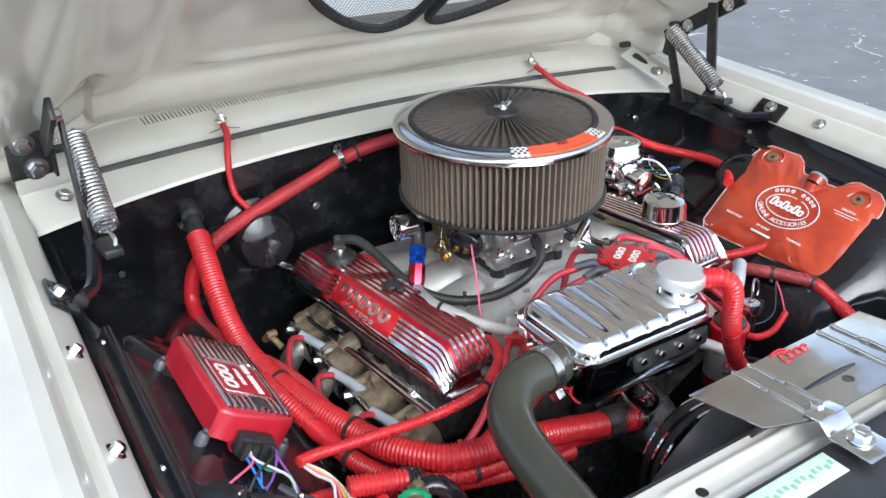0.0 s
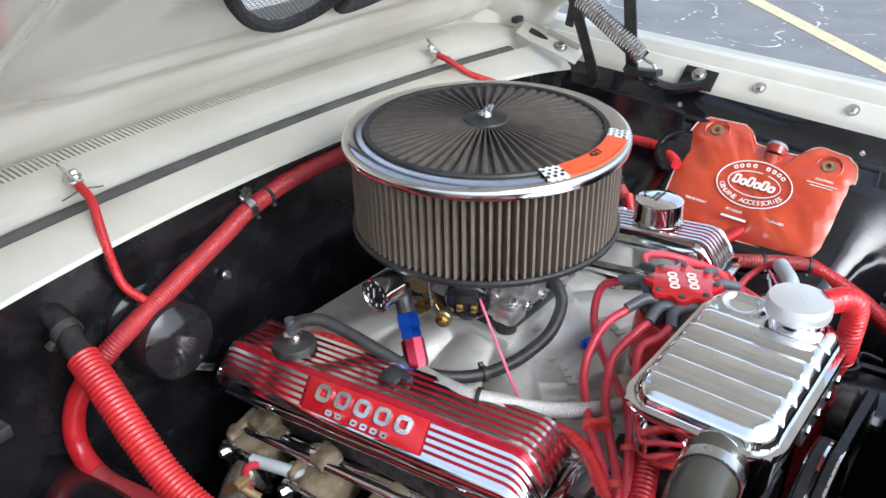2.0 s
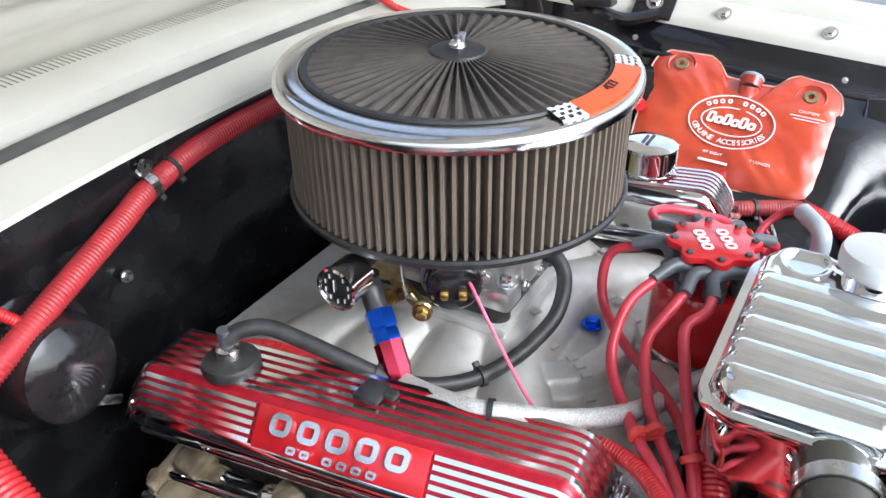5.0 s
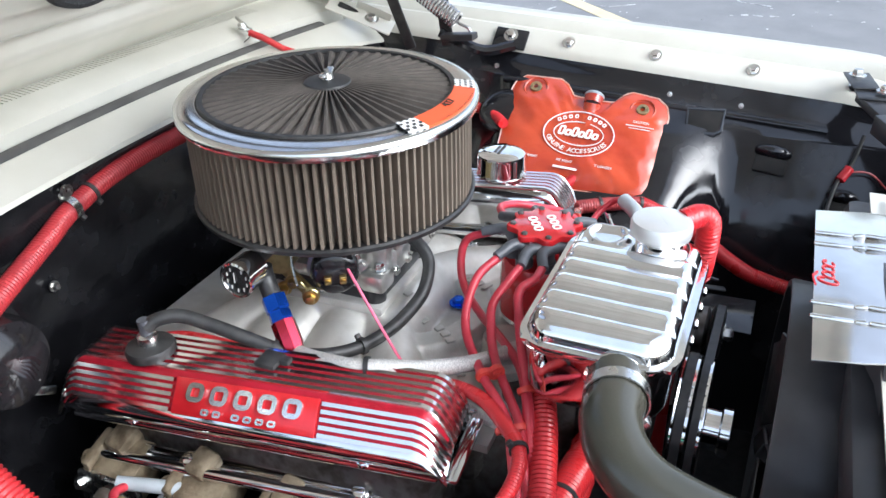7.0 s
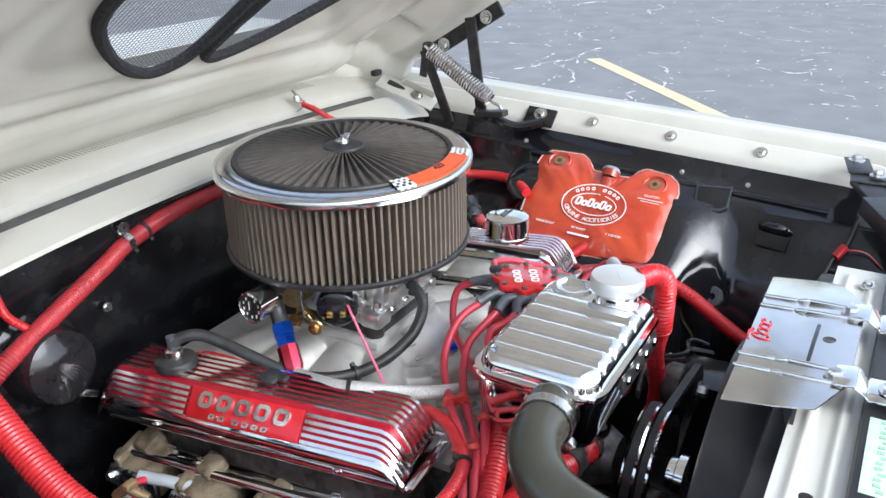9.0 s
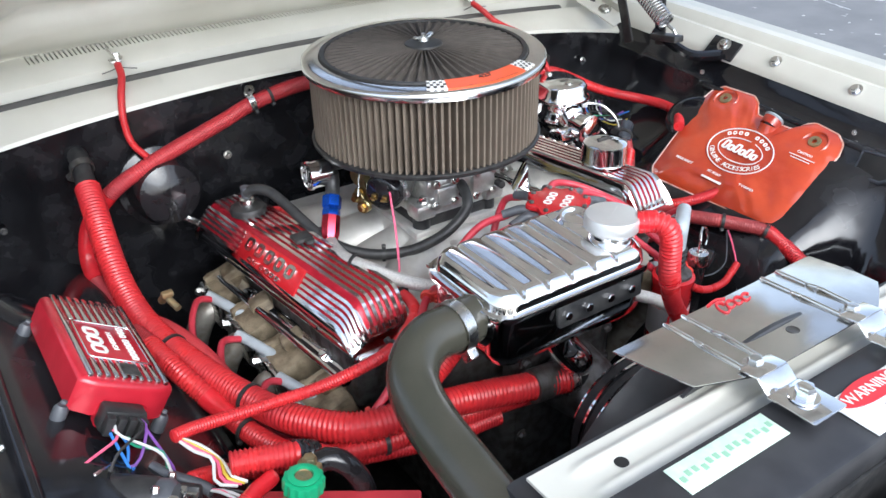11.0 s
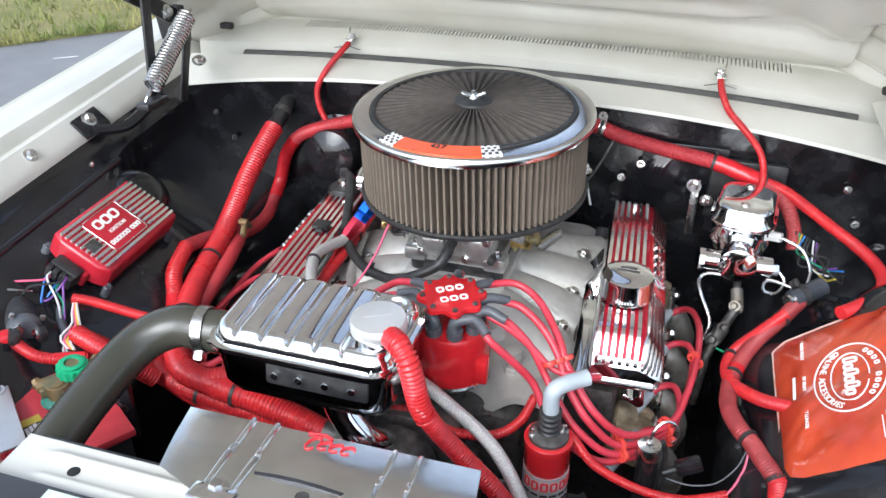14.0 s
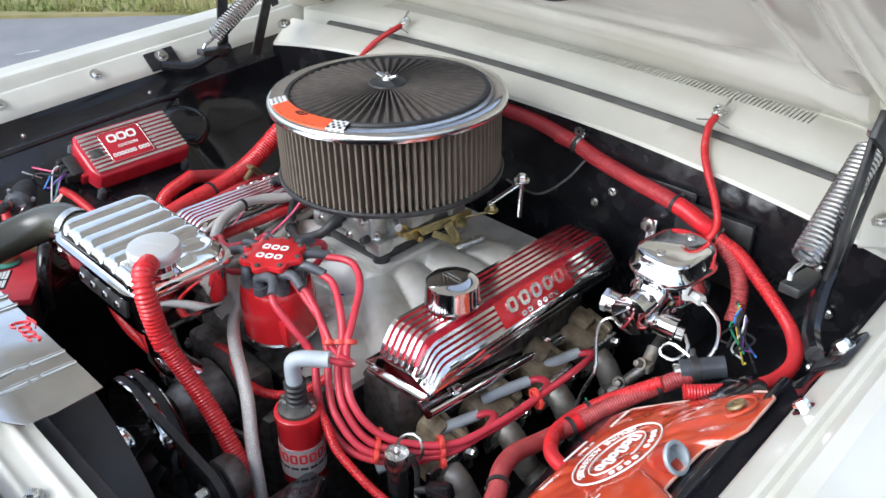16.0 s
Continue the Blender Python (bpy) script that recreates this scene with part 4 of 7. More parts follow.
def lid_pleats(m, n=56):
    V, F = [], []
    rs = [0.026, 0.045, 0.07, 0.10, 0.13, 0.1475]
    for i in range(4 * n):
        a = 2 * math.pi * i / (4 * n)
        for r in rs:
            h = (0.0035 - 0.0022 * max(0, r - 0.07) / 0.08) * (1 if i % 4 in (1, 2) else -1)
            V.append(m @ Vector((r * math.cos(a), r * math.sin(a), 0.001 - 0.006 * (1 - r / 0.15) - 0.011 * max(0, (r - 0.03) / 0.1175) + h)))
    k = len(rs)
    for i in range(4 * n):
        j = (i + 1) % (4 * n)
        for q in range(k - 1):
            F.append((i * k + q, i * k + q + 1, j * k + q + 1, j * k + q))
    return V, F


part("lid_filter", lid_pleats(AC), LIDCLOTH, air, "black pleated filter cloth top", 20)
part("lid_seam", lathe([(0.140, 0.001), (0.1405, 0.0045), (0.146, 0.0045), (0.1475, 0.002)], 96, ACR), RUBBER, air)
part("centre_disc", lathe([(0, 0.004), (0.012, 0.004), (0.026, 0.001), (0.028, -0.002)], 40, AC), RUBBER, air)
part("wing_nut", join(lathe([(0, 0.003), (0.008, 0.003), (0.0065, 0.009), (0, 0.010)], 16, AC), bar(AC @ Vector((0.004, 0, 0.006)), AC @ Vector((0.017, 0.004, 0.011)), 0.005, 0.008, (0, 1, 0)),
                      bar(AC @ Vector((-0.004, 0, 0.006)), AC @ Vector((-0.017, -0.004, 0.011)), 0.005, 0.008, (0, 1, 0)), lathe([(0, 0.008), (0.003, 0.008), (0.003, 0.014), (0, 0.014)], 10, AC)), ZINC, air, "zinc wing nut")
part("base_pan", lathe([(0.10, -0.136), (0.160, -0.136), (0.1675, -0.133), (0.1685, -0.128), (0.166, -0.126), (0.15, -0.127)], 96, AC), SATIN, air, "dark base pan")
part("base_drop", lathe([(0.10, -0.136), (0.085, -0.150), (0.066, -0.158), (0.0, -0.158)], 48, AC), SATIN, air)


def arc_patch(r0, r1, a0, a1, z, m, n=20):
    V, F = [], []
    for i in range(n + 1):
        a = radians(a0 + (a1 - a0) * i / n)
        for r, dz in ((r0, 0.0), (r0, z), (r1, z - 0.0032), (r1, -0.004)):
            V.append(m @ Vector((r * math.cos(a), r * math.sin(a), dz + 0.0012)))
    for i in range(n):
        for j in range(4):
            F.append((i * 4 + j, i * 4 + (j + 1) % 4, i * 4 + 4 + (j + 1) % 4, i * 4 + 4 + j))
    return V, F


A0, A1 = -122, -62
decal = part("decal", arc_patch(0.1445, 0.168, A0 + 9, A1 - 9, 0.0055, ACR), ORANGE, air, "orange decal with chequered ends")
for k in range(2):
    a, b = ((A0, A0 + 9), (A1 - 9, A1))[k]
    part("chequer", arc_patch(0.1445, 0.168, a, b, 0.0055, ACR, 6), WHITEPL, air)
    checks = []
    for i in range(6):
        for j in range(4):
            if (i + j) % 2:
                da, dr = (b - a) / 6, (0.168 - 0.1445) / 4
                checks.append(arc_patch(0.1445 + dr * j, 0.1445 + dr * (j + 1), a + da * i, a + da * (i + 1), 0.0062 - 0.0006 * j, ACR, 1))
    part("chequer_squares", join(*checks), RUBBER, air)
am = ACR @ Matrix.Rotation(radians((A0 + A1) / 2 + 90), 4, "Z") @ Matrix.Translation((0, -0.1515, 0.0068))
part("numerals", lettering("427", 0.014, 0.0004, am), RUBBER, decal, "black number")
for k, ch in enumerate("HIGH PERFORMANCE"):
    if ch != " ":
        part("letter", lettering(ch, 0.0078, 0.0003, ACR @ Matrix.Rotation(radians(-106.5 + 1.95 * k + 90), 4, "Z") @ Matrix.Translation((0, -0.1650, 0.0036))), RUBBER, decal)

# ---- carburettor ----
carb = thing("carburettor", (0, 0, 0.75), "bright cast carburettor under the air cleaner with brass fittings", "carburettor")
part("spacer", join(box((0, -0.005, 0.758), (0.13, 0.165, 0.018), 0.004), *[lathe([(0.013, 0.748), (0.013, 0.772), (0.010, 0.775), (0, 0.775)], 16, Matrix.Translation((x, y, 0))) for x in (-0.058, 0.058) for y in (-0.078, 0.068)]), SATIN, carb, "black heat spacer")
part("throttle_body", join(box((0, -0.005, 0.775), (0.135, 0.165, 0.018), 0.004), *[box((x, y, 0.780), (0.034, 0.032, 0.024), 0.006) for x in (-0.060, 0.060) for y in (-0.082, 0.070)]), CARBM, carb, "bright throttle body")
part("main_body", join(box((0, 0, 0.805), (0.11, 0.125, 0.05), 0.01), box((0.0, 0.078, 0.803), (0.11, 0.035, 0.045), 0.01), lathe([(0.06, 0.828), (0.06, 0.85), (0, 0.85)], 32)), CARBM, carb)
part("front_bowl", join(box((0.0, -0.078, 0.805), (0.118, 0.036, 0.044), 0.008), box((-0.03, -0.097, 0.800), (0.034, 0.012, 0.03), 0.004), box((0.034, -0.098, 0.806), (0.040, 0.014, 0.034), 0.005), tube([(-0.058, -0.085, 0.818), (0.058, -0.085, 0.818)], 0.008, 10, smooth=False)), CARBM, carb, "bright front fuel bowl")
for x in (-0.048, -0.016, 0.02, 0.05):
    for z in (0.789, 0.822):
        part("bowl_screw", bolt((x, -0.104 if x > 0 else -0.102, z), (0, -1, 0.1), 0.0042, 0.004), ZINC, carb)
for x in (-0.060, 0.060):
    for y in (-0.086, 0.074):
        part("post_screw", bolt((x, y, 0.792), (0, 0, 1), 0.006, 0.010), ZINC, carb)
for x in (-0.004, 0.060):
    part("port_plug", lathe([(0, 0), (0.006, 0), (0.006, 0.012), (0, 0.014)], 10, frame_at((x, -0.102, 0.798), (1, 0, 0), (0, -1, 0))), RUBBER, carb, "black rubber port plug")
ck = frame_at((-0.099, -0.050, 0.808), (0, 0, 1), (-0.87, -0.48, 0.12))
choke = part("choke_cap", lathe([(0.0, -0.012), (0.027, -0.012), (0.0275, 0.006), (0.026, 0.012), (0.022, 0.015), (0, 0.0155)], 40, ck), GLOSSBLK, carb, "round black electric choke cap")
part("choke_ring", lathe([(0.0272, -0.010), (0.031, -0.010), (0.031, -0.005), (0.0272, -0.004)], 32, ck), ZINC, carb)
part("choke_housing", lathe([(0, -0.05), (0.022, -0.05), (0.028, -0.026), (0.028, -0.010), (0, -0.01)], 28, ck), CARBM, carb)
for y, z in ((0.008, -0.004), (-0.009, -0.004)):
    part("choke_terminal", join(box((z, y, 0.018), (0.009, 0.008, 0.006), 0.001, ck), box((z, y, 0.023), (0.003, 0.006, 0.008), 0.0005, ck)), BRASS, choke, "brass terminal")
for k in range(3):
    part("choke_screw", bolt(ck @ Vector((0.030 * math.cos(2.1 * k + 0.5), 0.030 * math.sin(2.1 * k + 0.5), -0.004)), (-0.87, -0.48, 0.12), 0.0045, 0.004), ZINC, carb)
part("fuel_rail_fitting", tube([(-0.055, 0.03, 0.826), (-0.11, 0.022, 0.832), (-0.152, 0.016, 0.836)], 0.010, 12), SATIN, carb)
part("linkage", join(bar((-0.095, 0.02, 0.772), (-0.122, -0.022, 0.792), 0.012, 0.003, (-1, -0.4, 0)), bar((-0.098, 0.028, 0.80), (-0.112, -0.025, 0.775), 0.016, 0.003, (-1, -0.4, 0)), lathe([(0, 0), (0.010, 0), (0.010, 0.004), (0.007, 0.007), (0, 0.007)], 20, frame_at((-0.121, -0.030, 0.782), (0, 0, 1), (-0.9, -0.4, 0)))), GOLDZ, carb, "yellow plated throttle linkage")
part("linkage_nut", join(bolt((-0.128, -0.033, 0.782), (-0.9, -0.4, 0), 0.006, 0.007), bolt((-0.116, -0.004, 0.790), (-0.9, -0.4, 0), 0.006, 0.010), bolt((-0.112, 0.012, 0.775), (-0.9, -0.4, 0), 0.006, 0.010)), BRASS, carb, "brass nut")
part("choke_rod", tube([(-0.110, -0.002, 0.846), (-0.118, -0.006, 0.815), (-0.126, -0.016, 0.792)], 0.0016, 6), ZINC, carb)
part("secondary_can", tube([(-0.068, 0.03, 0.800), (-0.105, 0.022, 0.805)], 0.016, 18, smooth=False), GOLDZ, carb)
part("throttle_arm", join(bar((0.074, 0.045, 0.772), (0.128, 0.10, 0.790), 0.012, 0.003, (-0.5, 0.5, 1)), bar((0.078, -0.045, 0.784), (0.098, 0.075, 0.784), 0.016, 0.004, (1, 0, 0)), bolt((0.096, 0.05, 0.778), (1, 0, 0), 0.007, 0.012), bolt((0.122, 0.094, 0.790), (0, 0, 1), 0.007, 0.01)), GOLDZ, carb, "yellow plated throttle arm")
part("throttle_lever", join(bar((0.094, 0.025, 0.785), (0.10, 0.045, 0.742), 0.016, 0.003, (1, -0.2, 0)), bar((0.088, 0.0, 0.775), (0.10, 0.045, 0.745), 0.012, 0.003, (1, -0.2, 0))), GOLDZ, carb)
part("return_spring", coil_spring((0.100, 0.040, 0.738), (0.128, 0.072, 0.752), 0.008, 0.0013, 14), ZINC, carb, "bright return spring")
part("idle_screw", join(bolt((0.082, -0.03, 0.785), (1, -0.4, 0), 0.006, 0.02), bolt((0.080, -0.055, 0.80), (1, -0.4, 0), 0.006, 0.016)), BRASS, carb)
part("vacuum_stub", join(tube([(0.07, -0.06, 0.815), (0.095, -0.075, 0.818)], 0.006, 10, smooth=False), box((0.075, -0.02, 0.815), (0.034, 0.05, 0.03), 0.006)), CARBM, carb)
gauge = thing("fuel_gauge", (-0.172, 0.024, 0.83), "chrome cased fuel pressure gauge with black dial", "gauge")
gm = frame_at((-0.163, 0.018, 0.826), (0, 0, 1), (-0.8, 0.03, 0.38))
part("case", lathe([(0, -0.012), (0.014, -0.012), (0.0195, -0.008), (0.0195, 0.018), (0.021, 0.019), (0.021, 0.024), (0.0185, 0.025), (0.018, 0.022)], 36, gm), CHROME, gauge)
part("dial", lathe([(0.0182, 0.0215), (0, 0.0215)], 36, gm), GLASSF, gauge, "black gauge dial")
part("dial_marks", join(*[box((0.013 * math.cos(a), 0.013 * math.sin(a), 0.0225), (0.004, 0.0012, 0.0006), 0, gm @ Matrix.Identity(4)) for a in linspace(0.6, 5.7, 9)], box((0.002, 0.003, 0.0228), (0.012, 0.0012, 0.0006), 0, gm)), WHITE, gauge)


# ---- expansion tank, cap and hoses ----
TX, TY, TZ = -0.085, -0.367, 0.838


def rounded(x, y, hx, hy, r):
    """How far a point lies inside a rounded rectangle."""
    dx, dy = max(abs(x) - hx + r, 0), max(abs(y) - hy + r, 0)
    inner = min(max(abs(x) - hx + r, abs(y) - hy + r), 0)
    return r - math.hypot(dx, dy) - inner


def rrect(hx, hy, r, n=6):
    out = []
    for k, (sx, sy) in enumerate(((1, 1), (-1, 1), (-1, -1), (1, -1))):
        for i in range(n + 1):
            a = math.pi / 2 * (k + i / n)
            out.append((sx * (hx - r) + r * math.cos(a), sy * (hy - r) + r * math.sin(a)))
    return out


def rim_stack(levels, m):
    """Rounded rectangles (half x, half y, corner, height) skinned from first to last and closed on top."""
    V, F = [], []
    for hx, hy, r, z in levels:
        V.extend(m @ Vector((x, y, z)) for x, y in rrect(hx, hy, r))
    n = len(V) // len(levels)
    for i in range(len(levels) - 1):
        for k in range(n):
            F.append((i * n + k, i * n + (k + 1) % n, (i + 1) * n + (k + 1) % n, (i + 1) * n + k))
    F.append(tuple(range(n))[::-1])
    F.append(tuple(range(len(V) - n, len(V))))
    return V, F


def tank_top(u, v):
    x, y = u, v
    d = rounded(x, y, 0.108, 0.066, 0.026)
    z = 0.004 + 0.020 * math.sqrt(max(0.0, 1 - (1 - min(1, max(0, (d + 0.002) / 0.016))) ** 2))
    if x < 0.058:
        ph = ((x + 0.1085) / 0.0330) % 1.0
        g = min(ph, 1 - ph) * 0.0330
        z += (0.0014 * (1 - (2 * ph - 1) ** 2) - 0.0046 * math.exp(-(g / 0.0034) ** 2)) * step(d, 0.0, 0.006)
    else:
        z += -0.004 * step(d, 0.01, 0.02) + 0.003 * math.exp(-((math.hypot(x - 0.083, y - 0.032) - 0.02) / 0.004) ** 2)
    return TX + x, TY + y, TZ + z


tank = thing("expansion_tank", (TX, TY, 0.77), "chrome coolant expansion tank with a ribbed top", "coolant tank")
part("tank_lid", sheet(tank_top, linspace(-0.110, 0.110, 177), linspace(-0.068, 0.068, 110), 0.003), CHROME, tank, "ribbed chrome tank top", 60)
part("seam_flange", rim_stack([(0.109, 0.067, 0.027, -0.004), (0.1165, 0.0745, 0.032, -0.004), (0.1175, 0.0755, 0.033, 0.0), (0.1165, 0.0745, 0.032, 0.004), (0.110, 0.068, 0.027, 0.0045)], Matrix.Translation((TX, TY, TZ))), CHROME, tank)
part("tank_body", rim_stack([(0.085, 0.05, 0.02, -0.075), (0.100, 0.060, 0.022, -0.068), (0.108, 0.066, 0.026, -0.052), (0.110, 0.068, 0.027, -0.003)], Matrix.Translation((TX, TY, TZ))), CHROME, tank, "polished tank body")
part("bracket", prism(rrect(0.062, 0.014, 0.004), 0.004, 0.001, frame_at((-0.058, -0.4365, 0.819), (1, 0, 0), (0, -1, 0.15))), SATIN, tank, "black slotted mounting bracket")
for x in (-0.108, -0.078, -0.046, -0.014):
    part("bracket_bolt", bolt((x, -0.441, 0.819), (0, -1, 0.15), 0.0055, 0.004, False), CHROME, tank)
part("outlet_neck", lathe([(0.030, 0), (0.030, 0.006), (0.024, 0.012), (0.023, 0.04), (0.0, 0.04)], 32, frame_at((-0.190, -0.390, 0.818), (0, 0, 1), (-1, -0.1, 0.05))), CHROME, tank)
part("down_pipe", tube([(-0.07, -0.375, 0.775), (-0.06, -0.38, 0.73), (-0.03, -0.385, 0.69), (-0.01, -0.36, 0.66)], 0.020, 16), CHROME, tank, "dark chrome down pipe")
CX, CY = 0.0, -0.389
part("filler_neck", lathe([(0.030, 0), (0.030, 0.004), (0.025, 0.008), (0.025, 0.020), (0, 0.02)], 40, Matrix.Translation((CX, CY, 0.850))), CHROME, tank)
cap = part("pressure_cap", lathe([(0.028, 0.0), (0.0315, 0.003), (0.0322, 0.006), (0.0322, 0.015), (0.0305, 0.019), (0.018, 0.0212), (0, 0.0215)], 48, Matrix.Translation((CX, CY, 0.868))), SATINAL, tank, "brushed round pressure cap")
part("cap_mark", box((CX, CY, 0.8893), (0.030, 0.0016, 0.0006), 0.0003, Matrix.Translation((CX, CY, 0)) @ Matrix.Rotation(0.5, 4, "Z") @ Matrix.Translation((-CX, -CY, 0))), SATINAL, cap)


def hose(name, label, category, pts, r, mat, pitch=0.0, depth=0.0, ties=(), n=12, stp=0.008, tape=(), group=""):
    """A run of hose, conduit or lead with its ties and taped stretches, given by the share of its length."""
    t = thing(name, pts[0], label, category, group)
    part("run", tube(pts, r, n, stp, pitch, depth), mat, t, sharp=60)
    line = spline(pts, 0.004)
    for s in ties:
        i = min(len(line) - 2, max(1, int(s * len(line))))
        d = line[i + 1] - line[i - 1]
        m = frame_at(line[i] - d.normalized() * 0.0025, d.orthogonal(), d)
        part("cable_tie", join(lathe([(r + 0.0008, 0), (r + 0.0024, 0), (r + 0.0024, 0.005), (r + 0.0008, 0.005), (r + 0.0008, 0)], 20, m), box((r + 0.004, 0, 0.0025), (0.006, 0.006, 0.006), 0.001, m)), RUBBER, t, "black cable tie")
    for a, b in tape:
        part("tape", tube(line[int(a * len(line)):max(int(a * len(line)) + 2, int(b * len(line)))], r + 0.0012, 12, smooth=False), REDTAPE, t, "glossy red tape wrap")
    return t


hose("radiator_hose", "thick olive black rubber radiator hose, gently bent", "hose",
     [(-0.196, -0.390, 0.822), (-0.226, -0.396, 0.824), (-0.256, -0.398, 0.824), (-0.282, -0.411, 0.817), (-0.300, -0.436, 0.807), (-0.308, -0.480, 0.797), (-0.310, -0.545, 0.786), (-0.310, -0.62, 0.772)], 0.0262, RADHOSE, n=24, stp=0.006)
part("hose_clamp", clamp((-0.224, -0.396, 0.824), (-1, -0.15, 0.0), 0.0275, 0.013), ZINC, bpy.data.objects["radiator_hose"], "zinc hose clamp")
hose("overflow_hose", "ribbed red overflow hose leading down from the cap", "hose",
     [(0.022, -0.408, 0.878), (0.038, -0.424, 0.880), (0.051, -0.433, 0.864), (0.060, -0.432, 0.815), (0.068, -0.430, 0.792)], 0.0120, CONDUIT, 0.0054, 0.0012, n=16, tape=((0.0, 0.2), (0.93, 0.999)))
hose("overflow_tail", "thinner red conduit below the overflow hose", "hose",
     [(0.068, -0.430, 0.794), (0.085, -0.422, 0.761), (0.113, -0.415, 0.721), (0.144, -0.412, 0.683), (0.172, -0.408, 0.63), (0.19, -0.40, 0.52), (0.2, -0.4, 0.36)], 0.0112, CONDUIT, 0.0042, 0.0007)
hose("heater_hose", "thick red ribbed heater hose across the engine bay", "hose",
     [(-0.443, 0.212, 0.802), (-0.447, 0.168, 0.780), (-0.452, 0.114, 0.748), (-0.453, 0.063, 0.716), (-0.448, 0.009, 0.694), (-0.436, -0.057, 0.685), (-0.421, -0.123, 0.684), (-0.404, -0.18, 0.683),
      (-0.385, -0.23, 0.682), (-0.362, -0.285, 0.686), (-0.318, -0.335, 0.690), (-0.261, -0.350, 0.689), (-0.198, -0.356, 0.683), (-0.144, -0.360, 0.673), (-0.09, -0.370, 0.666), (-0.040, -0.380, 0.662)],
     0.0172, CONDUIT, 0.0056, 0.0010, ties=(0.35, 0.52, 0.79), n=14)
hp = thing("heater_pipe", (-0.44, 0.25, 0.82), "black heater outlet stub with clamp on the firewall", "pipe")
part("stub", tube([(-0.438, 0.275, 0.832), (-0.438, 0.252, 0.826), (-0.441, 0.232, 0.812), (-0.443, 0.205, 0.800)], 0.0145, 14), SATIN, hp)
part("clamp", clamp((-0.439, 0.243, 0.820), (0, -1, -0.5), 0.0155, 0.011), DARKSTEEL, hp)
hose("pump_hose_end", "black hose end with zinc clamp at the water pump", "hose", [(-0.046, -0.379, 0.662), (-0.03, -0.380, 0.660), (0.005, -0.375, 0.65)], 0.0165, RUBBER, n=16)
part("clamp", clamp((-0.038, -0.380, 0.661), (1, 0, -0.1), 0.0185, 0.012), ZINC, bpy.data.objects["pump_hose_end"])
hose("cross_hose", "second red ribbed hose beside the heater hose", "hose",
     [(-0.463, -0.085, 0.713), (-0.449, -0.146, 0.703), (-0.432, -0.178, 0.683), (-0.415, -0.214, 0.666), (-0.40, -0.262, 0.660), (-0.372, -0.315, 0.660), (-0.31, -0.345, 0.663), (-0.22, -0.352, 0.655), (-0.12, -0.35, 0.64), (-0.06, -0.34, 0.62)],
     0.0125, CONDUIT, 0.0046, 0.0008, ties=(0.3, 0.6), tape=((0.19, 0.26), (0.4, 0.44)))
hose("upper_cross_hose", "red ribbed hose rising under the coolant tank", "hose",
     [(-0.27, -0.348, 0.694), (-0.22, -0.335, 0.708), (-0.17, -0.32, 0.728), (-0.12, -0.30, 0.745)], 0.0135, CONDUIT, 0.005, 0.0009)
hose("firewall_harness", "red taped wiring harness running along the firewall", "wiring harness",
     [(0.15, 0.255, 0.862), (0.05, 0.262, 0.872), (-0.08, 0.262, 0.870), (-0.165, 0.258, 0.856), (-0.215, 0.250, 0.842), (-0.297, 0.235, 0.822), (-0.345, 0.228, 0.808), (-0.388, 0.228, 0.790), (-0.418, 0.238, 0.764), (-0.447, 0.25, 0.722),
      (-0.460, 0.245, 0.674), (-0.460, 0.205, 0.645), (-0.448, 0.14, 0.640), (-0.450, 0.06, 0.655), (-0.462, -0.02, 0.69), (-0.464, -0.09, 0.712)], 0.0118, TAPED, 0.0040, 0.0006, ties=(0.27, 0.30), tape=((0.55, 0.70),))
hose("harness_branch", "red conduit branch dropping beside the heater hose", "wiring harness",
     [(-0.45, 0.06, 0.66), (-0.425, 0.0, 0.672), (-0.405, -0.08, 0.674), (-0.395, -0.16, 0.668), (-0.39, -0.22, 0.66)], 0.0125, TAPED, 0.0044, 0.0007)
hose("firewall_harness_end", "red wiring harness along the firewall to the brake side", "wiring harness",
     [(0.12, 0.256, 0.864), (0.155, 0.258, 0.858), (0.195, 0.258, 0.846), (0.264, 0.255, 0.834), (0.348, 0.245, 0.826), (0.400, 0.235, 0.815), (0.430, 0.222, 0.810)], 0.0125, TAPED, 0.0040, 0.0006, ties=(0.12, 0.72), tape=((0.72, 0.99),))
hose("side_harness", "red conduit curling from the firewall round the apron", "wiring harness",
     [(0.420, 0.222, 0.815), (0.464, 0.220, 0.801), (0.501, 0.208, 0.783), (0.536, 0.195, 0.765), (0.572, 0.170, 0.752), (0.599, 0.122, 0.749), (0.602, 0.066, 0.753), (0.585, 0.020, 0.757), (0.561, -0.010, 0.756), (0.535, -0.033, 0.755)], 0.0092, CONDUIT, 0.0036, 0.0005, ties=(0.02,))
hose("harness_tail", "dark red conduit dropping from the harness", "wiring harness", [(0.425, 0.224, 0.812), (0.465, 0.215, 0.785), (0.485, 0.2, 0.75), (0.49, 0.18, 0.72)], 0.0115, FADED, 0.004, 0.0006)
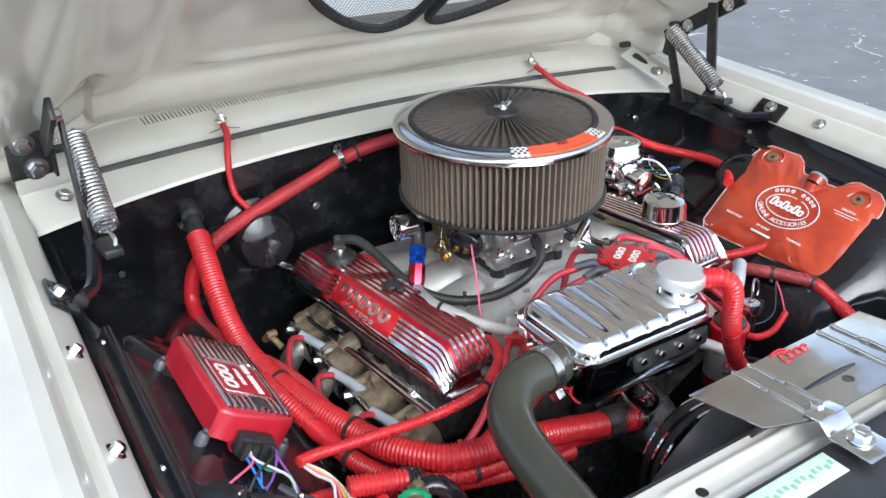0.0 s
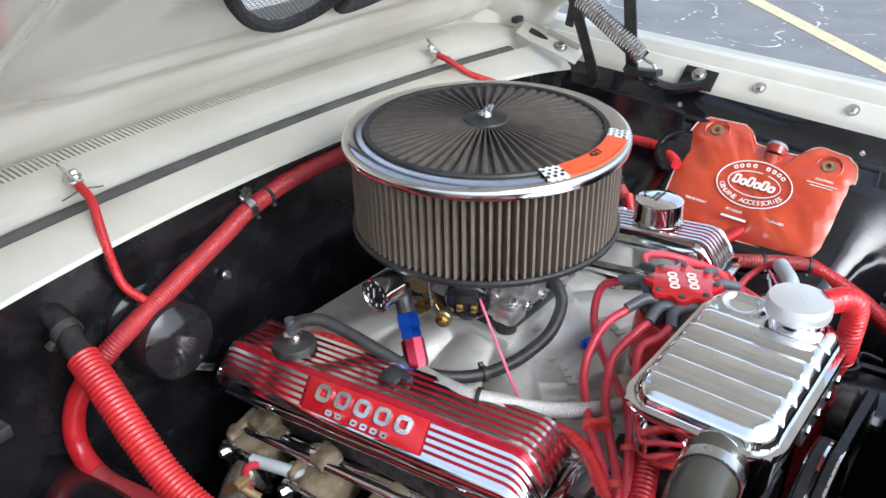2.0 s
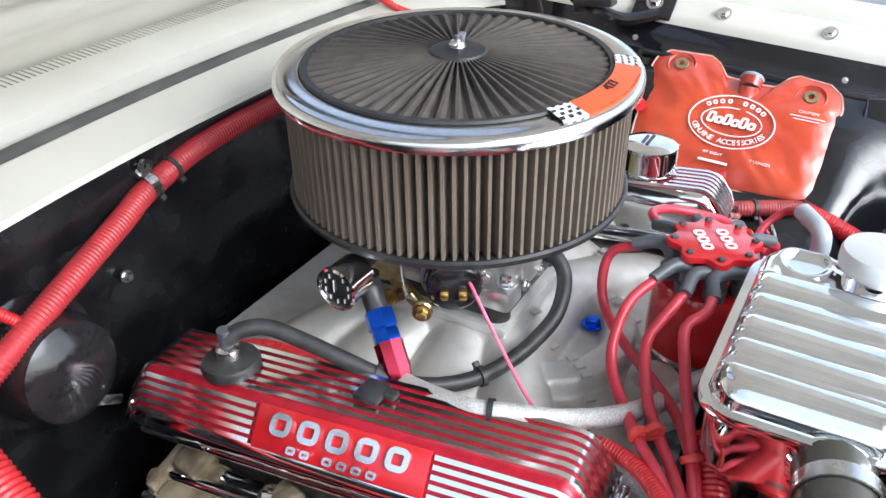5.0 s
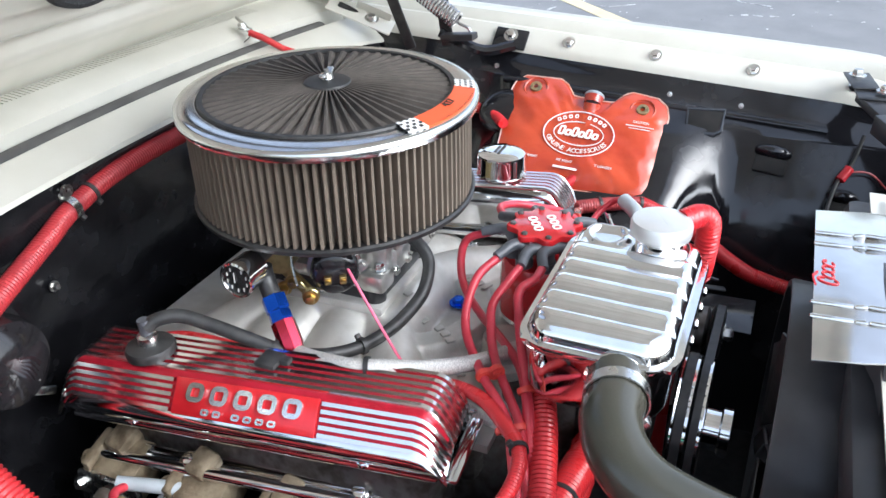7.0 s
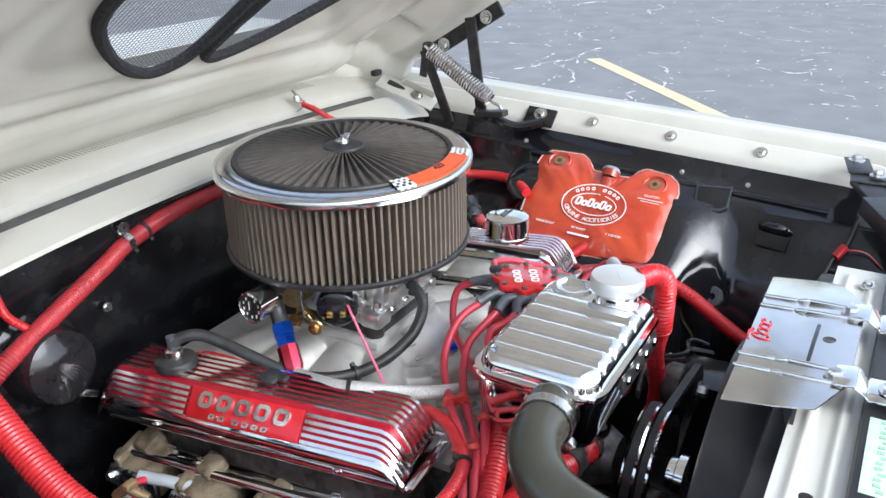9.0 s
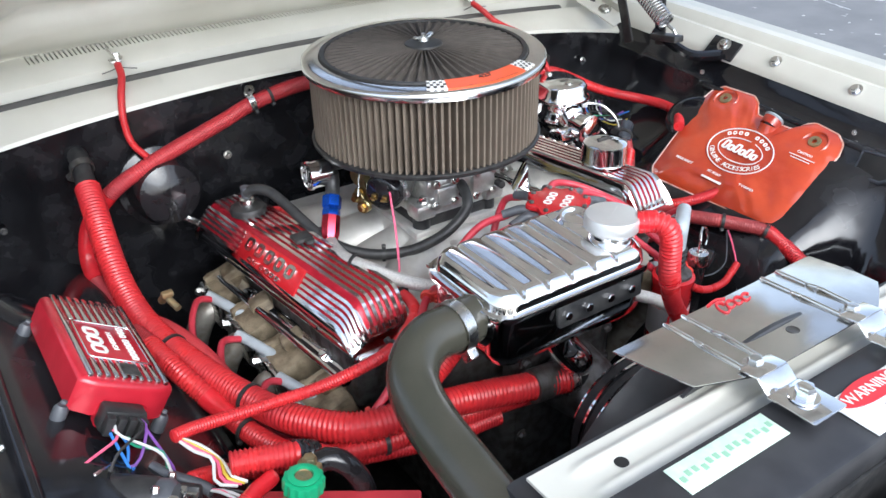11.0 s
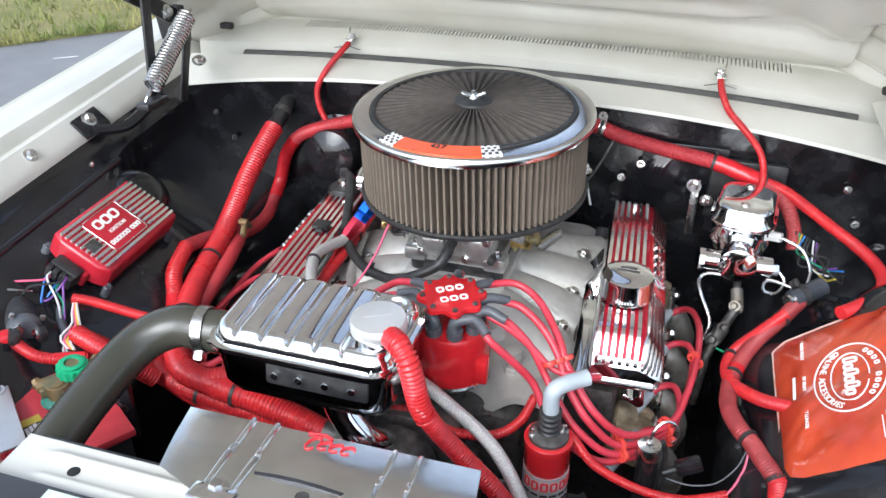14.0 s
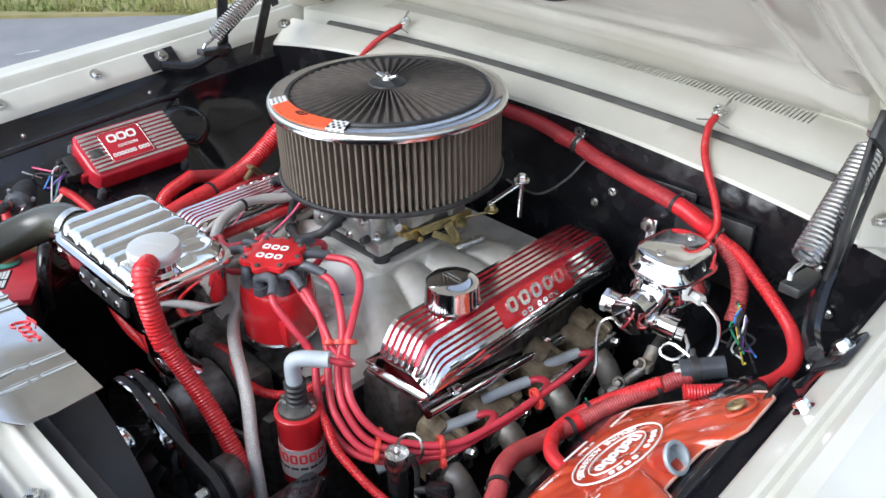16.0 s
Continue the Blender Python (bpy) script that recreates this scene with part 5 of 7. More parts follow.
for s, pts in ((-1, [(-0.338, 0.343, 0.930), (-0.343, 0.312, 0.921), (-0.357, 0.278, 0.900), (-0.366, 0.252, 0.872), (-0.362, 0.245, 0.840), (-0.345, 0.235, 0.815)]),
               (1, [(0.338, 0.343, 0.930), (0.342, 0.318, 0.922), (0.357, 0.286, 0.902), (0.386, 0.250, 0.885), (0.412, 0.229, 0.862), (0.424, 0.222, 0.830), (0.422, 0.200, 0.812), (0.412, 0.165, 0.808)])):
    w = hose("ground_strap", "thin red conduit rising to a clip on the cowl", "wire", pts, 0.0053, CONDUIT, 0.003, 0.0004, group="cowl ground straps")
    part("clip", join(box((s * 0.339, 0.352, 0.934), (0.016, 0.020, 0.004), 0.001), bolt((s * 0.335, 0.356, 0.937), (0, 0, 1), 0.006, 0.008), bar((s * 0.339, 0.342, 0.934), (s * 0.345, 0.372, 0.952), 0.006, 0.003, (1, 0, 0))), ZINC, w, "zinc clip and screw")
    part("bare_wire", join(tube([(s * 0.339, 0.338, 0.928), (s * 0.35, 0.338, 0.924), (s * 0.365, 0.336, 0.922)], 0.0009, 5), tube([(s * 0.339, 0.338, 0.928), (s * 0.325, 0.338, 0.924), (s * 0.312, 0.336, 0.922)], 0.0009, 5)), DARKSTEEL, w)
hose("lower_lead", "bright red conduit looping towards the washer bag", "wire",
     [(0.478, 0.025, 0.700), (0.447, 0.000, 0.679), (0.418, -0.020, 0.656), (0.404, -0.055, 0.648), (0.410, -0.105, 0.658), (0.440, -0.155, 0.680), (0.475, -0.178, 0.695), (0.486, -0.184, 0.700)], 0.0088, CONDUIT, 0.0034, 0.0005, ties=(0.35,))
hose("apron_harness", "faded red taped conduit running forward over the apron", "wiring harness",
     [(0.50, 0.06, 0.706), (0.470, 0.02, 0.688), (0.436, -0.02, 0.664), (0.412, -0.08, 0.650), (0.406, -0.133, 0.658), (0.406, -0.183, 0.673), (0.418, -0.222, 0.680), (0.433, -0.244, 0.680), (0.444, -0.268, 0.681), (0.454, -0.286, 0.681), (0.463, -0.303, 0.676)],
     0.0112, FADED, 0.0036, 0.0004, ties=(0.12, 0.42, 0.82, 0.975), tape=((0.38, 0.43),))
hose("headlamp_harness", "bright red ribbed conduit dropping forward from the harness", "wiring harness",
     [(0.458, -0.294, 0.680), (0.464, -0.305, 0.675), (0.462, -0.339, 0.665), (0.462, -0.379, 0.648), (0.470, -0.409, 0.624), (0.479, -0.445, 0.595), (0.490, -0.485, 0.568), (0.500, -0.54, 0.55), (0.505, -0.60, 0.54)], 0.0124, CONDUIT, 0.0038, 0.0006, n=14)
single("bare_wire", tube([(0.455, -0.345, 0.655), (0.462, -0.362, 0.628), (0.463, -0.371, 0.60), (0.462, -0.395, 0.565), (0.462, -0.40, 0.52)], 0.0022, 8), BRASS, "thin tan wire hanging from the harness", "wire")
hose("thin_conduit", "thin red conduit from the ignition box to the engine", "wire",
     [(-0.502, -0.308, 0.752), (-0.481, -0.300, 0.746), (-0.447, -0.297, 0.740), (-0.410, -0.296, 0.735), (-0.385, -0.297, 0.734), (-0.343, -0.306, 0.738), (-0.303, -0.326, 0.758), (-0.258, -0.322, 0.764), (-0.215, -0.290, 0.757), (-0.184, -0.255, 0.752), (-0.176, -0.215, 0.749), (-0.186, -0.16, 0.741), (-0.189, -0.04, 0.736), (-0.192, 0.10, 0.735), (-0.20, 0.18, 0.70)], 0.0068, CONDUIT, 0.0032, 0.0005, ties=(0.33, 0.5, 0.75))
hose("front_harness", "red conduit crossing in front of the engine", "wiring harness",
     [(-0.50, -0.335, 0.712), (-0.479, -0.324, 0.699), (-0.441, -0.318, 0.680), (-0.398, -0.325, 0.668), (-0.356, -0.33, 0.655), (-0.307, -0.345, 0.650), (-0.22, -0.36, 0.640), (-0.13, -0.36, 0.63)], 0.0098, CONDUIT, 0.004, 0.0006)
cw = hose("coil_lead", "red conduit from the ignition coil towards the apron", "wire",
          [(0.205, -0.325, 0.715), (0.221, -0.321, 0.700), (0.245, -0.325, 0.672), (0.279, -0.320, 0.647), (0.317, -0.314, 0.630), (0.359, -0.306, 0.622), (0.390, -0.296, 0.625), (0.412, -0.288, 0.629)], 0.0056, CONDUIT, 0.0032, 0.0004)
part("pink_wire", tube([(0.409, -0.290, 0.628), (0.418, -0.280, 0.634), (0.428, -0.262, 0.650), (0.431, -0.247, 0.668)], 0.0016, 6), PINKW, cw, "thin pink wire rising to the harness")
part("grey_wire", tube([(0.428, -0.247, 0.668), (0.420, -0.258, 0.648), (0.398, -0.276, 0.632), (0.366, -0.284, 0.627), (0.338, -0.284, 0.630)], 0.0011, 6), DARKBOOT, cw, "thin grey wire")
hose("engine_conduit", "red conduit passing under the distributor", "wire", [(-0.02, -0.322, 0.684), (0.018, -0.318, 0.690), (0.035, -0.328, 0.690), (0.072, -0.340, 0.688), (0.121, -0.332, 0.688), (0.149, -0.300, 0.690), (0.160, -0.262, 0.70)], 0.0060, CONDUIT, 0.0034, 0.0005)
hose("braided_line", "braided stainless fuel line along the intake", "hose",
     [(-0.190, -0.046, 0.7545), (-0.196, -0.066, 0.757), (-0.203, -0.095, 0.763), (-0.206, -0.128, 0.768), (-0.197, -0.160, 0.770), (-0.182, -0.195, 0.768), (-0.150, -0.228, 0.760), (-0.100, -0.252, 0.745), (-0.03, -0.27, 0.725), (0.01, -0.305, 0.733), (0.058, -0.335, 0.733), (0.126, -0.367, 0.710), (0.166, -0.392, 0.672), (0.19, -0.405, 0.61), (0.2, -0.41, 0.5)], 0.0086, BRAID, ties=(0.13,), n=14, stp=0.005)
hose("short_braided_line", "short braided stainless line beside the valve cover", "hose", [(-0.19, 0.02, 0.722), (-0.176, -0.06, 0.718), (-0.160, -0.12, 0.712), (-0.155, -0.19, 0.710), (-0.158, -0.25, 0.705), (-0.165, -0.30, 0.69)], 0.0075, BRAID, ties=(0.6,), n=12, stp=0.005)
fit_ = thing("hose_fitting", (-0.143, 0.01, 0.80), "blue and red anodised hose fitting on the fuel line", "fitting")
fd = Vector((-0.030, -0.042, -0.047))
fm = frame_at((-0.163, -0.008, 0.798), fd.orthogonal(), fd)
part("blue_nut", join(lathe([(0.006, -0.012), (0.0095, -0.010), (0.0095, 0)], 16, fm), lathe([(0, 0), (0.0140, 0), (0.0140, 0.016), (0.0120, 0.018), (0.0130, 0.021), (0.0130, 0.030), (0, 0.030)], 6, fm)), BLUEANO, fit_, "blue anodised nut", 20)
part("red_socket", lathe([(0, 0.030), (0.0135, 0.030), (0.0135, 0.056), (0.0110, 0.066), (0, 0.066)], 8, fm), REDANO, fit_, "red anodised socket", 20)
part("adapter", tube([(-0.163, -0.008, 0.798), (-0.157, 0.001, 0.808), (-0.154, 0.006, 0.818), (-0.154, 0.007, 0.828)], 0.0105, 12), SATIN, fit_, "black angled adapter")
hose("vent_hose", "black rubber ventilation hose looping to the carburettor", "hose",
     [(-0.253, 0.092, 0.788), (-0.243, 0.084, 0.795), (-0.228, 0.066, 0.795), (-0.217, 0.036, 0.784), (-0.208, 0.0, 0.771), (-0.198, -0.031, 0.758), (-0.182, -0.058, 0.747), (-0.162, -0.078, 0.740), (-0.138, -0.097, 0.738), (-0.106, -0.113, 0.740), (-0.078, -0.126, 0.750), (-0.048, -0.136, 0.768), (-0.014, -0.128, 0.788), (-0.004, -0.108, 0.806), (0.0, -0.08, 0.812)],
     0.0076, RUBBER, ties=(0.33, 0.55), n=14, stp=0.005)
hose("choke_wire", "thin pink wire from the electric choke", "wire", [(-0.100, -0.062, 0.822), (-0.108, -0.078, 0.806), (-0.118, -0.105, 0.774), (-0.135, -0.14, 0.742), (-0.145, -0.155, 0.735)], 0.0017, PINKW, n=6)

# ---- distributor, coil and leads ----
D = Vector((0.044, -0.252, 0))
dist = thing("distributor", (D.x, D.y, 0.68), "red distributor with dark grey lead boots", "distributor")
DM = Matrix.Translation((D.x, D.y, 0))
part("shaft", lathe([(0.016, 0.60), (0.016, 0.680), (0.024, 0.685), (0.024, 0.712), (0, 0.712)], 20, DM), DARKSTEEL, dist)
part("hold_down", join(prism([(-0.030, -0.026), (0.034, -0.030), (0.062, -0.018), (0.060, 0.000), (0.020, 0.024), (-0.024, 0.022)], 0.006, 0.0015, Matrix.Translation((D.x, D.y - 0.006, 0.662))), bolt((D.x + 0.043, D.y - 0.022, 0.668), (0, 0, 1), 0.007, 0.009)), DARKSTEEL, dist, "black hold down plate with a bolt")
part("shaft_collar", lathe([(0.017, 0.670 + 0.004 * k + d) if not odd else (0.0205, 0.670 + 0.004 * k + d) for k in range(8) for d, odd in ((0, 0), (0.001, 1), (0.003, 1), (0.004, 0))], 24, DM), DARKSTEEL, dist)
part("seat_ring", lathe([(0.03, 0.711), (0.0475, 0.711), (0.0495, 0.715), (0.0475, 0.719)], 48, DM), ZINC, dist, "bright seat ring")
part("housing", join(lathe([(0.047, 0.717), (0.0510, 0.721), (0.0510, 0.745), (0.0505, 0.770), (0.0490, 0.785), (0.0455, 0.792), (0.030, 0.794), (0, 0.795)], 48, DM), box((D.x + 0.047, D.y - 0.022, 0.741), (0.018, 0.018, 0.040), 0.004)), REDGLOSS, dist, "red distributor cap body")
crown = []
for i in range(96):
    a = 2 * math.pi * i / 96
    r = 0.0405 + 0.0042 * math.cos(8 * (a - math.pi / 8))
    crown.append((r * math.cos(a), r * math.sin(a)))
plate = part("crown_plate", prism(crown, 0.007, 0.002, DM @ Matrix.Translation((0, 0, 0.828))), REDGLOSS, dist, "red scalloped retainer plate")
for a in (0.55, 0.55 + math.pi):
    m = DM @ Matrix.Rotation(a, 4, "Z") @ Matrix.Translation((0, -0.011, 0.8353))
    for k in range(3):
        part("white_mark", ring_mark(0.0105, 0.0110, 0.0026, 0.0008, m @ Matrix.Translation(((k - 1) * 0.0125, 0, 0))), WHITE, plate)
LEADDIR = []
EXIT = (25, 62, 100, 150, 176, 196, 322, 352)
for k in range(8):
    a = 2 * math.pi * (k + 0.5) / 8
    c, s = math.cos(a), math.sin(a)
    c2, s2 = math.cos(radians(EXIT[k])), math.sin(radians(EXIT[k]))
    part("tower", tube([(D.x + 0.0335 * c, D.y + 0.0335 * s, 0.780), (D.x + 0.036 * c, D.y + 0.036 * s, 0.805)], 0.0105, 14, 0.004), DARKBOOT, dist)
    part("boot", tube([(D.x + 0.036 * c, D.y + 0.036 * s, 0.800), (D.x + 0.037 * c, D.y + 0.037 * s, 0.817), (D.x + 0.048 * c2, D.y + 0.048 * s2, 0.823), (D.x + 0.074 * c2, D.y + 0.074 * s2, 0.816)], 0.0076, 14, 0.004, taper=0.0060), DARKBOOT, dist)
    part("crown_screw", bolt((D.x + 0.037 * c, D.y + 0.037 * s, 0.835), (0, 0, 1), 0.0036, 0.003, False), DARKSTEEL, plate)
    LEADDIR.append((c2, s2))


def dist_out(k, r=0.070):
    c, s = LEADDIR[k]
    return (D.x + r * c, D.y + r * s, 0.816)


LEADS = [
    (2, [(0.030, -0.160, 0.802), (0.020, -0.156, 0.776), (0.002, -0.168, 0.752), (-0.03, -0.200, 0.742), (-0.075, -0.242, 0.746), (-0.115, -0.274, 0.750), (-0.158, -0.296, 0.752), (-0.19, -0.310, 0.730), (-0.225, -0.325, 0.705), (-0.29, -0.330, 0.682), (-0.35, -0.27, 0.655), (-0.372, -0.20, 0.648), (-0.345, -0.150, 0.640), (-0.318, -0.145, 0.628)]),
    (3, [(-0.045, -0.203, 0.803), (-0.076, -0.201, 0.780), (-0.101, -0.210, 0.764), (-0.132, -0.231, 0.759), (-0.166, -0.255, 0.760), (-0.191, -0.279, 0.756), (-0.209, -0.296, 0.746), (-0.234, -0.308, 0.730), (-0.27, -0.325, 0.705), (-0.31, -0.325, 0.675), (-0.345, -0.275, 0.635), (-0.318, -0.228, 0.622)]),
    (4, [(-0.045, -0.240, 0.806), (-0.072, -0.230, 0.788), (-0.100, -0.238, 0.776), (-0.125, -0.250, 0.764), (-0.150, -0.267, 0.757), (-0.173, -0.286, 0.747), (-0.192, -0.302, 0.735), (-0.218, -0.314, 0.718), (-0.26, -0.33, 0.69), (-0.31, -0.315, 0.665), (-0.36, -0.25, 0.64), (-0.385, -0.13, 0.64), (-0.362, -0.04, 0.642), (-0.325, -0.025, 0.628)]),
    (5, [(-0.050, -0.270, 0.816), (-0.074, -0.260, 0.812), (-0.098, -0.268, 0.797), (-0.121, -0.278, 0.783), (-0.140, -0.288, 0.766), (-0.160, -0.299, 0.751), (-0.180, -0.308, 0.736), (-0.200, -0.316, 0.720), (-0.26, -0.338, 0.68), (-0.33, -0.30, 0.64), (-0.38, -0.20, 0.625), (-0.39, -0.02, 0.635), (-0.355, 0.08, 0.64), (-0.322, 0.095, 0.628)]),
    (1, [(0.11, -0.175, 0.812), (0.146, -0.192, 0.802), (0.182, -0.238, 0.782), (0.198, -0.262, 0.762), (0.240, -0.292, 0.722), (0.284, -0.276, 0.682), (0.334, -0.220, 0.666), (0.352, -0.150, 0.666), (0.360, -0.078, 0.669), (0.360, 0.0, 0.665), (0.348, 0.062, 0.650), (0.330, 0.080, 0.636), (0.311, 0.066, 0.628)]),
    (0, [(0.128, -0.222, 0.810), (0.160, -0.238, 0.795), (0.184, -0.256, 0.772), (0.204, -0.282, 0.745), (0.236, -0.300, 0.712), (0.276, -0.288, 0.674), (0.328, -0.230, 0.658), (0.350, -0.155, 0.658), (0.356, -0.080, 0.661), (0.347, -0.042, 0.660), (0.325, -0.034, 0.652), (0.309, -0.050, 0.643)]),
    (7, [(0.122, -0.258, 0.808), (0.150, -0.262, 0.782), (0.172, -0.272, 0.750), (0.196, -0.292, 0.725), (0.226, -0.306, 0.698), (0.270, -0.296, 0.664), (0.324, -0.240, 0.652), (0.344, -0.185, 0.656), (0.336, -0.138, 0.656), (0.318, -0.130, 0.648), (0.300, -0.144, 0.637)]),
    (6, [(0.108, -0.300, 0.808), (0.134, -0.294, 0.780), (0.160, -0.286, 0.745), (0.182, -0.300, 0.712), (0.212, -0.312, 0.684), (0.256, -0.304, 0.655), (0.305, -0.262, 0.645), (0.320, -0.225, 0.645), (0.308, -0.212, 0.638), (0.290, -0.228, 0.630)]),
]
for k, pts in LEADS:
    w = thing("spark_plug_lead", pts[-1], "red silicone spark plug lead with grey boot", "ignition lead", "spark plug leads")
    part("lead", tube([dist_out(k, 0.066), *pts], 0.0050, 10, 0.007), WIRE, w)
    s = 1 if pts[-1][0] > 0 else -1
    e = Vector(pts[-1])
    part("plug_boot", tube([e + Vector((s * 0.005, 0.010, 0.003)), e + Vector((-s * 0.010, -0.022, -0.003)), e + Vector((-s * 0.026, -0.052, -0.012))], 0.0078, 12, 0.006), GREYBOOT, w, "grey plug boot")
def separator(p, d, across, n=2):
    """Small open clips side by side, each round one lead."""
    m = frame_at(p, across, d)
    w = 0.0125
    ys = [(k - (n - 1) / 2) * w for k in range(n)]
    single("lead_separator", join(box((0, 0, 0), (w * (n - 1) + 0.010, 0.005, 0.005), 0.0015, m), *[lathe([(0.0052, -0.003), (0.0088, -0.003), (0.0096, 0), (0.0088, 0.003), (0.0052, 0.003), (0.0052, -0.003)], 18, m @ Matrix.Translation((x, 0, 0))) for x in ys]),
           SEPAR, "small orange red clip holding ignition leads apart", "separator", "lead separators")


separator((-0.160, -0.259, 0.764), (-0.7, -0.6, -0.2), (0.6, -0.7, 0.1))
separator((-0.159, -0.297, 0.753), (-0.7, -0.4, -0.6), (0.5, -0.8, 0.1), 1)
separator((-0.209, -0.298, 0.744), (-0.6, -0.4, -0.6), (0.5, -0.8, 0.1))
separator((-0.29, -0.328, 0.682), (-1, 0.1, -0.4), (0, 0.7, 0.7))
separator((0.186, -0.262, 0.768), (0.4, -0.5, -0.7), (0.7, 0.7, 0), 3)
separator((0.276, -0.286, 0.672), (0.6, 0.4, -0.4), (0.3, -0.5, -0.6), 3)
separator((0.331, -0.230, 0.659), (0.4, 0.8, 0.0), (0.3, -0.2, -0.9), 3)
separator((0.358, -0.079, 0.665), (0.1, 1, 0.0), (0.5, 0, -0.9))
hose("coil_wire", "red silicone lead between distributor and coil", "ignition lead", [(0.226, -0.312, 0.792), (0.240, -0.296, 0.784), (0.226, -0.276, 0.766), (0.185, -0.27, 0.758), (0.15, -0.262, 0.782), (0.118, -0.262, 0.806), (0.092, -0.258, 0.815)], 0.0043, WIRE, n=8)

K = Vector((0.192, -0.338, 0))
KM = Matrix.Translation((K.x, K.y, 0))
coil = thing("ignition_coil", (K.x, K.y, 0.60), "red cylindrical ignition coil with silver label", "ignition coil")
part("can", lathe([(0, 0.600), (0.024, 0.600), (0.028, 0.606), (0.028, 0.700), (0.0295, 0.704), (0.0295, 0.712), (0.027, 0.714), (0.0, 0.714)], 40, KM), REDGLOSS, coil)
lab = part("label_band", lathe([(0.0278, 0.622), (0.0285, 0.622), (0.0285, 0.668), (0.0278, 0.668)], 40, KM), SATINAL, coil, "silver label band with red bars")
for k in range(-4, 5):
    m = KM @ Matrix.Rotation(0.42 * k - 0.6, 4, "Z") @ Matrix.Translation((0.0288, 0, 0))
    part("red_mark", ring_mark(0.0100, 0.0150, 0.0030, 0.0006, m @ Matrix.Translation((-0.0006, 0, 0.654)) @ Matrix.Rotation(math.pi / 2, 4, "Y") @ Matrix.Rotation(math.pi / 2, 4, "Z")), REDPRINT, lab)
    part("dark_bar", box((-0.0003, 0, 0.6385), (0.0006, 0.0095, 0.0035), 0, m), RUBBER, lab)
part("top", lathe([(0.025, 0.712), (0.024, 0.718), (0.012, 0.724), (0.0, 0.726)], 32, KM), DARKSTEEL, coil)
for k in (-1, 1):
    part("terminal", bolt((K.x + 0.017 * k, K.y + 0.008 * k, 0.718), (0, 0, 1), 0.004, 0.010), ZINC, coil)
part("tower", tube([(K.x, K.y, 0.72), (K.x, K.y, 0.755)], 0.0125, 18, 0.004, 0.008, 0.0012), RUBBER, coil, "black ribbed tower")
part("lead_boot", tube([(K.x, K.y, 0.752), (K.x, K.y, 0.780), (K.x + 0.008, K.y + 0.006, 0.790), (K.x + 0.036, K.y + 0.028, 0.792)], 0.0100, 16, 0.003), GREYBOOT, coil, "grey elbow boot")
cond = thing("condenser", (0.312, -0.285, 0.66), "small black cylinder with a bright cap and a bent wire hook", "condenser")
CD = Matrix.Translation((0.311, -0.286, 0))
part("can", lathe([(0, 0.585), (0.0135, 0.585), (0.0135, 0.668), (0, 0.668)], 24, CD), GLOSSBLK, cond)
part("top", lathe([(0.0142, 0.664), (0.0158, 0.666), (0.0158, 0.680), (0.0145, 0.684), (0.005, 0.685), (0.004, 0.688), (0, 0.688)], 28, CD), ZINC, cond, "zinc cap")
part("hook", tube([(0.311, -0.286, 0.686), (0.312, -0.285, 0.700), (0.319, -0.278, 0.712), (0.331, -0.272, 0.715), (0.341, -0.272, 0.706), (0.342, -0.275, 0.692), (0.337, -0.277, 0.684)], 0.0021, 8), ZINC, cond, "bent bright wire hook")
part("side_strap", tube([(0.326, -0.276, 0.684), (0.332, -0.274, 0.660), (0.332, -0.275, 0.620), (0.330, -0.276, 0.59)], 0.0036, 8), SATIN, cond, "black strap down the side")
gd = thing("air_guard", (0.27, -0.40, 0.62), "glossy black folded guard beside the radiator", "guard")
part("panel", prism([(0.215, -0.345), (0.245, -0.343), (0.262, -0.372), (0.284, -0.414), (0.300, -0.424), (0.305, -0.50), (0.215, -0.50)], 0.003, 0.001, Matrix.Translation((0, 0, 0.628))), GLOSSBLK, gd)
part("folded_edge", tube([(0.240, -0.345, 0.634), (0.256, -0.372, 0.635), (0.276, -0.408, 0.636), (0.296, -0.422, 0.637), (0.322, -0.414, 0.637), (0.338, -0.420, 0.635), (0.345, -0.442, 0.628)], 0.004, 8), GLOSSBLK, gd, "rolled black edge")
part("arm", bar((0.310, -0.418, 0.634), (0.325, -0.455, 0.628), 0.012, 0.004, (0, 0, 1)), SATIN, gd)
part("rivet", bolt((0.283, -0.398, 0.631), (0, 0, 1), 0.003, 0.002, False), ZINC, gd)
pg = thing("spare_plug", (0.355, -0.266, 0.635), "black plastic connector hanging beside the condenser", "connector")
part("body", box((0, 0, 0), (0.034, 0.016, 0.020), 0.004, frame_at((0.363, -0.266, 0.642), (0.9, 0.25, 0.35), (-0.3, 0, 0.95))), GLOSSBLK, pg)
part("tail", tube([(0.333, -0.276, 0.630), (0.342, -0.273, 0.634), (0.352, -0.269, 0.638)], 0.005, 10), RUBBER, pg)


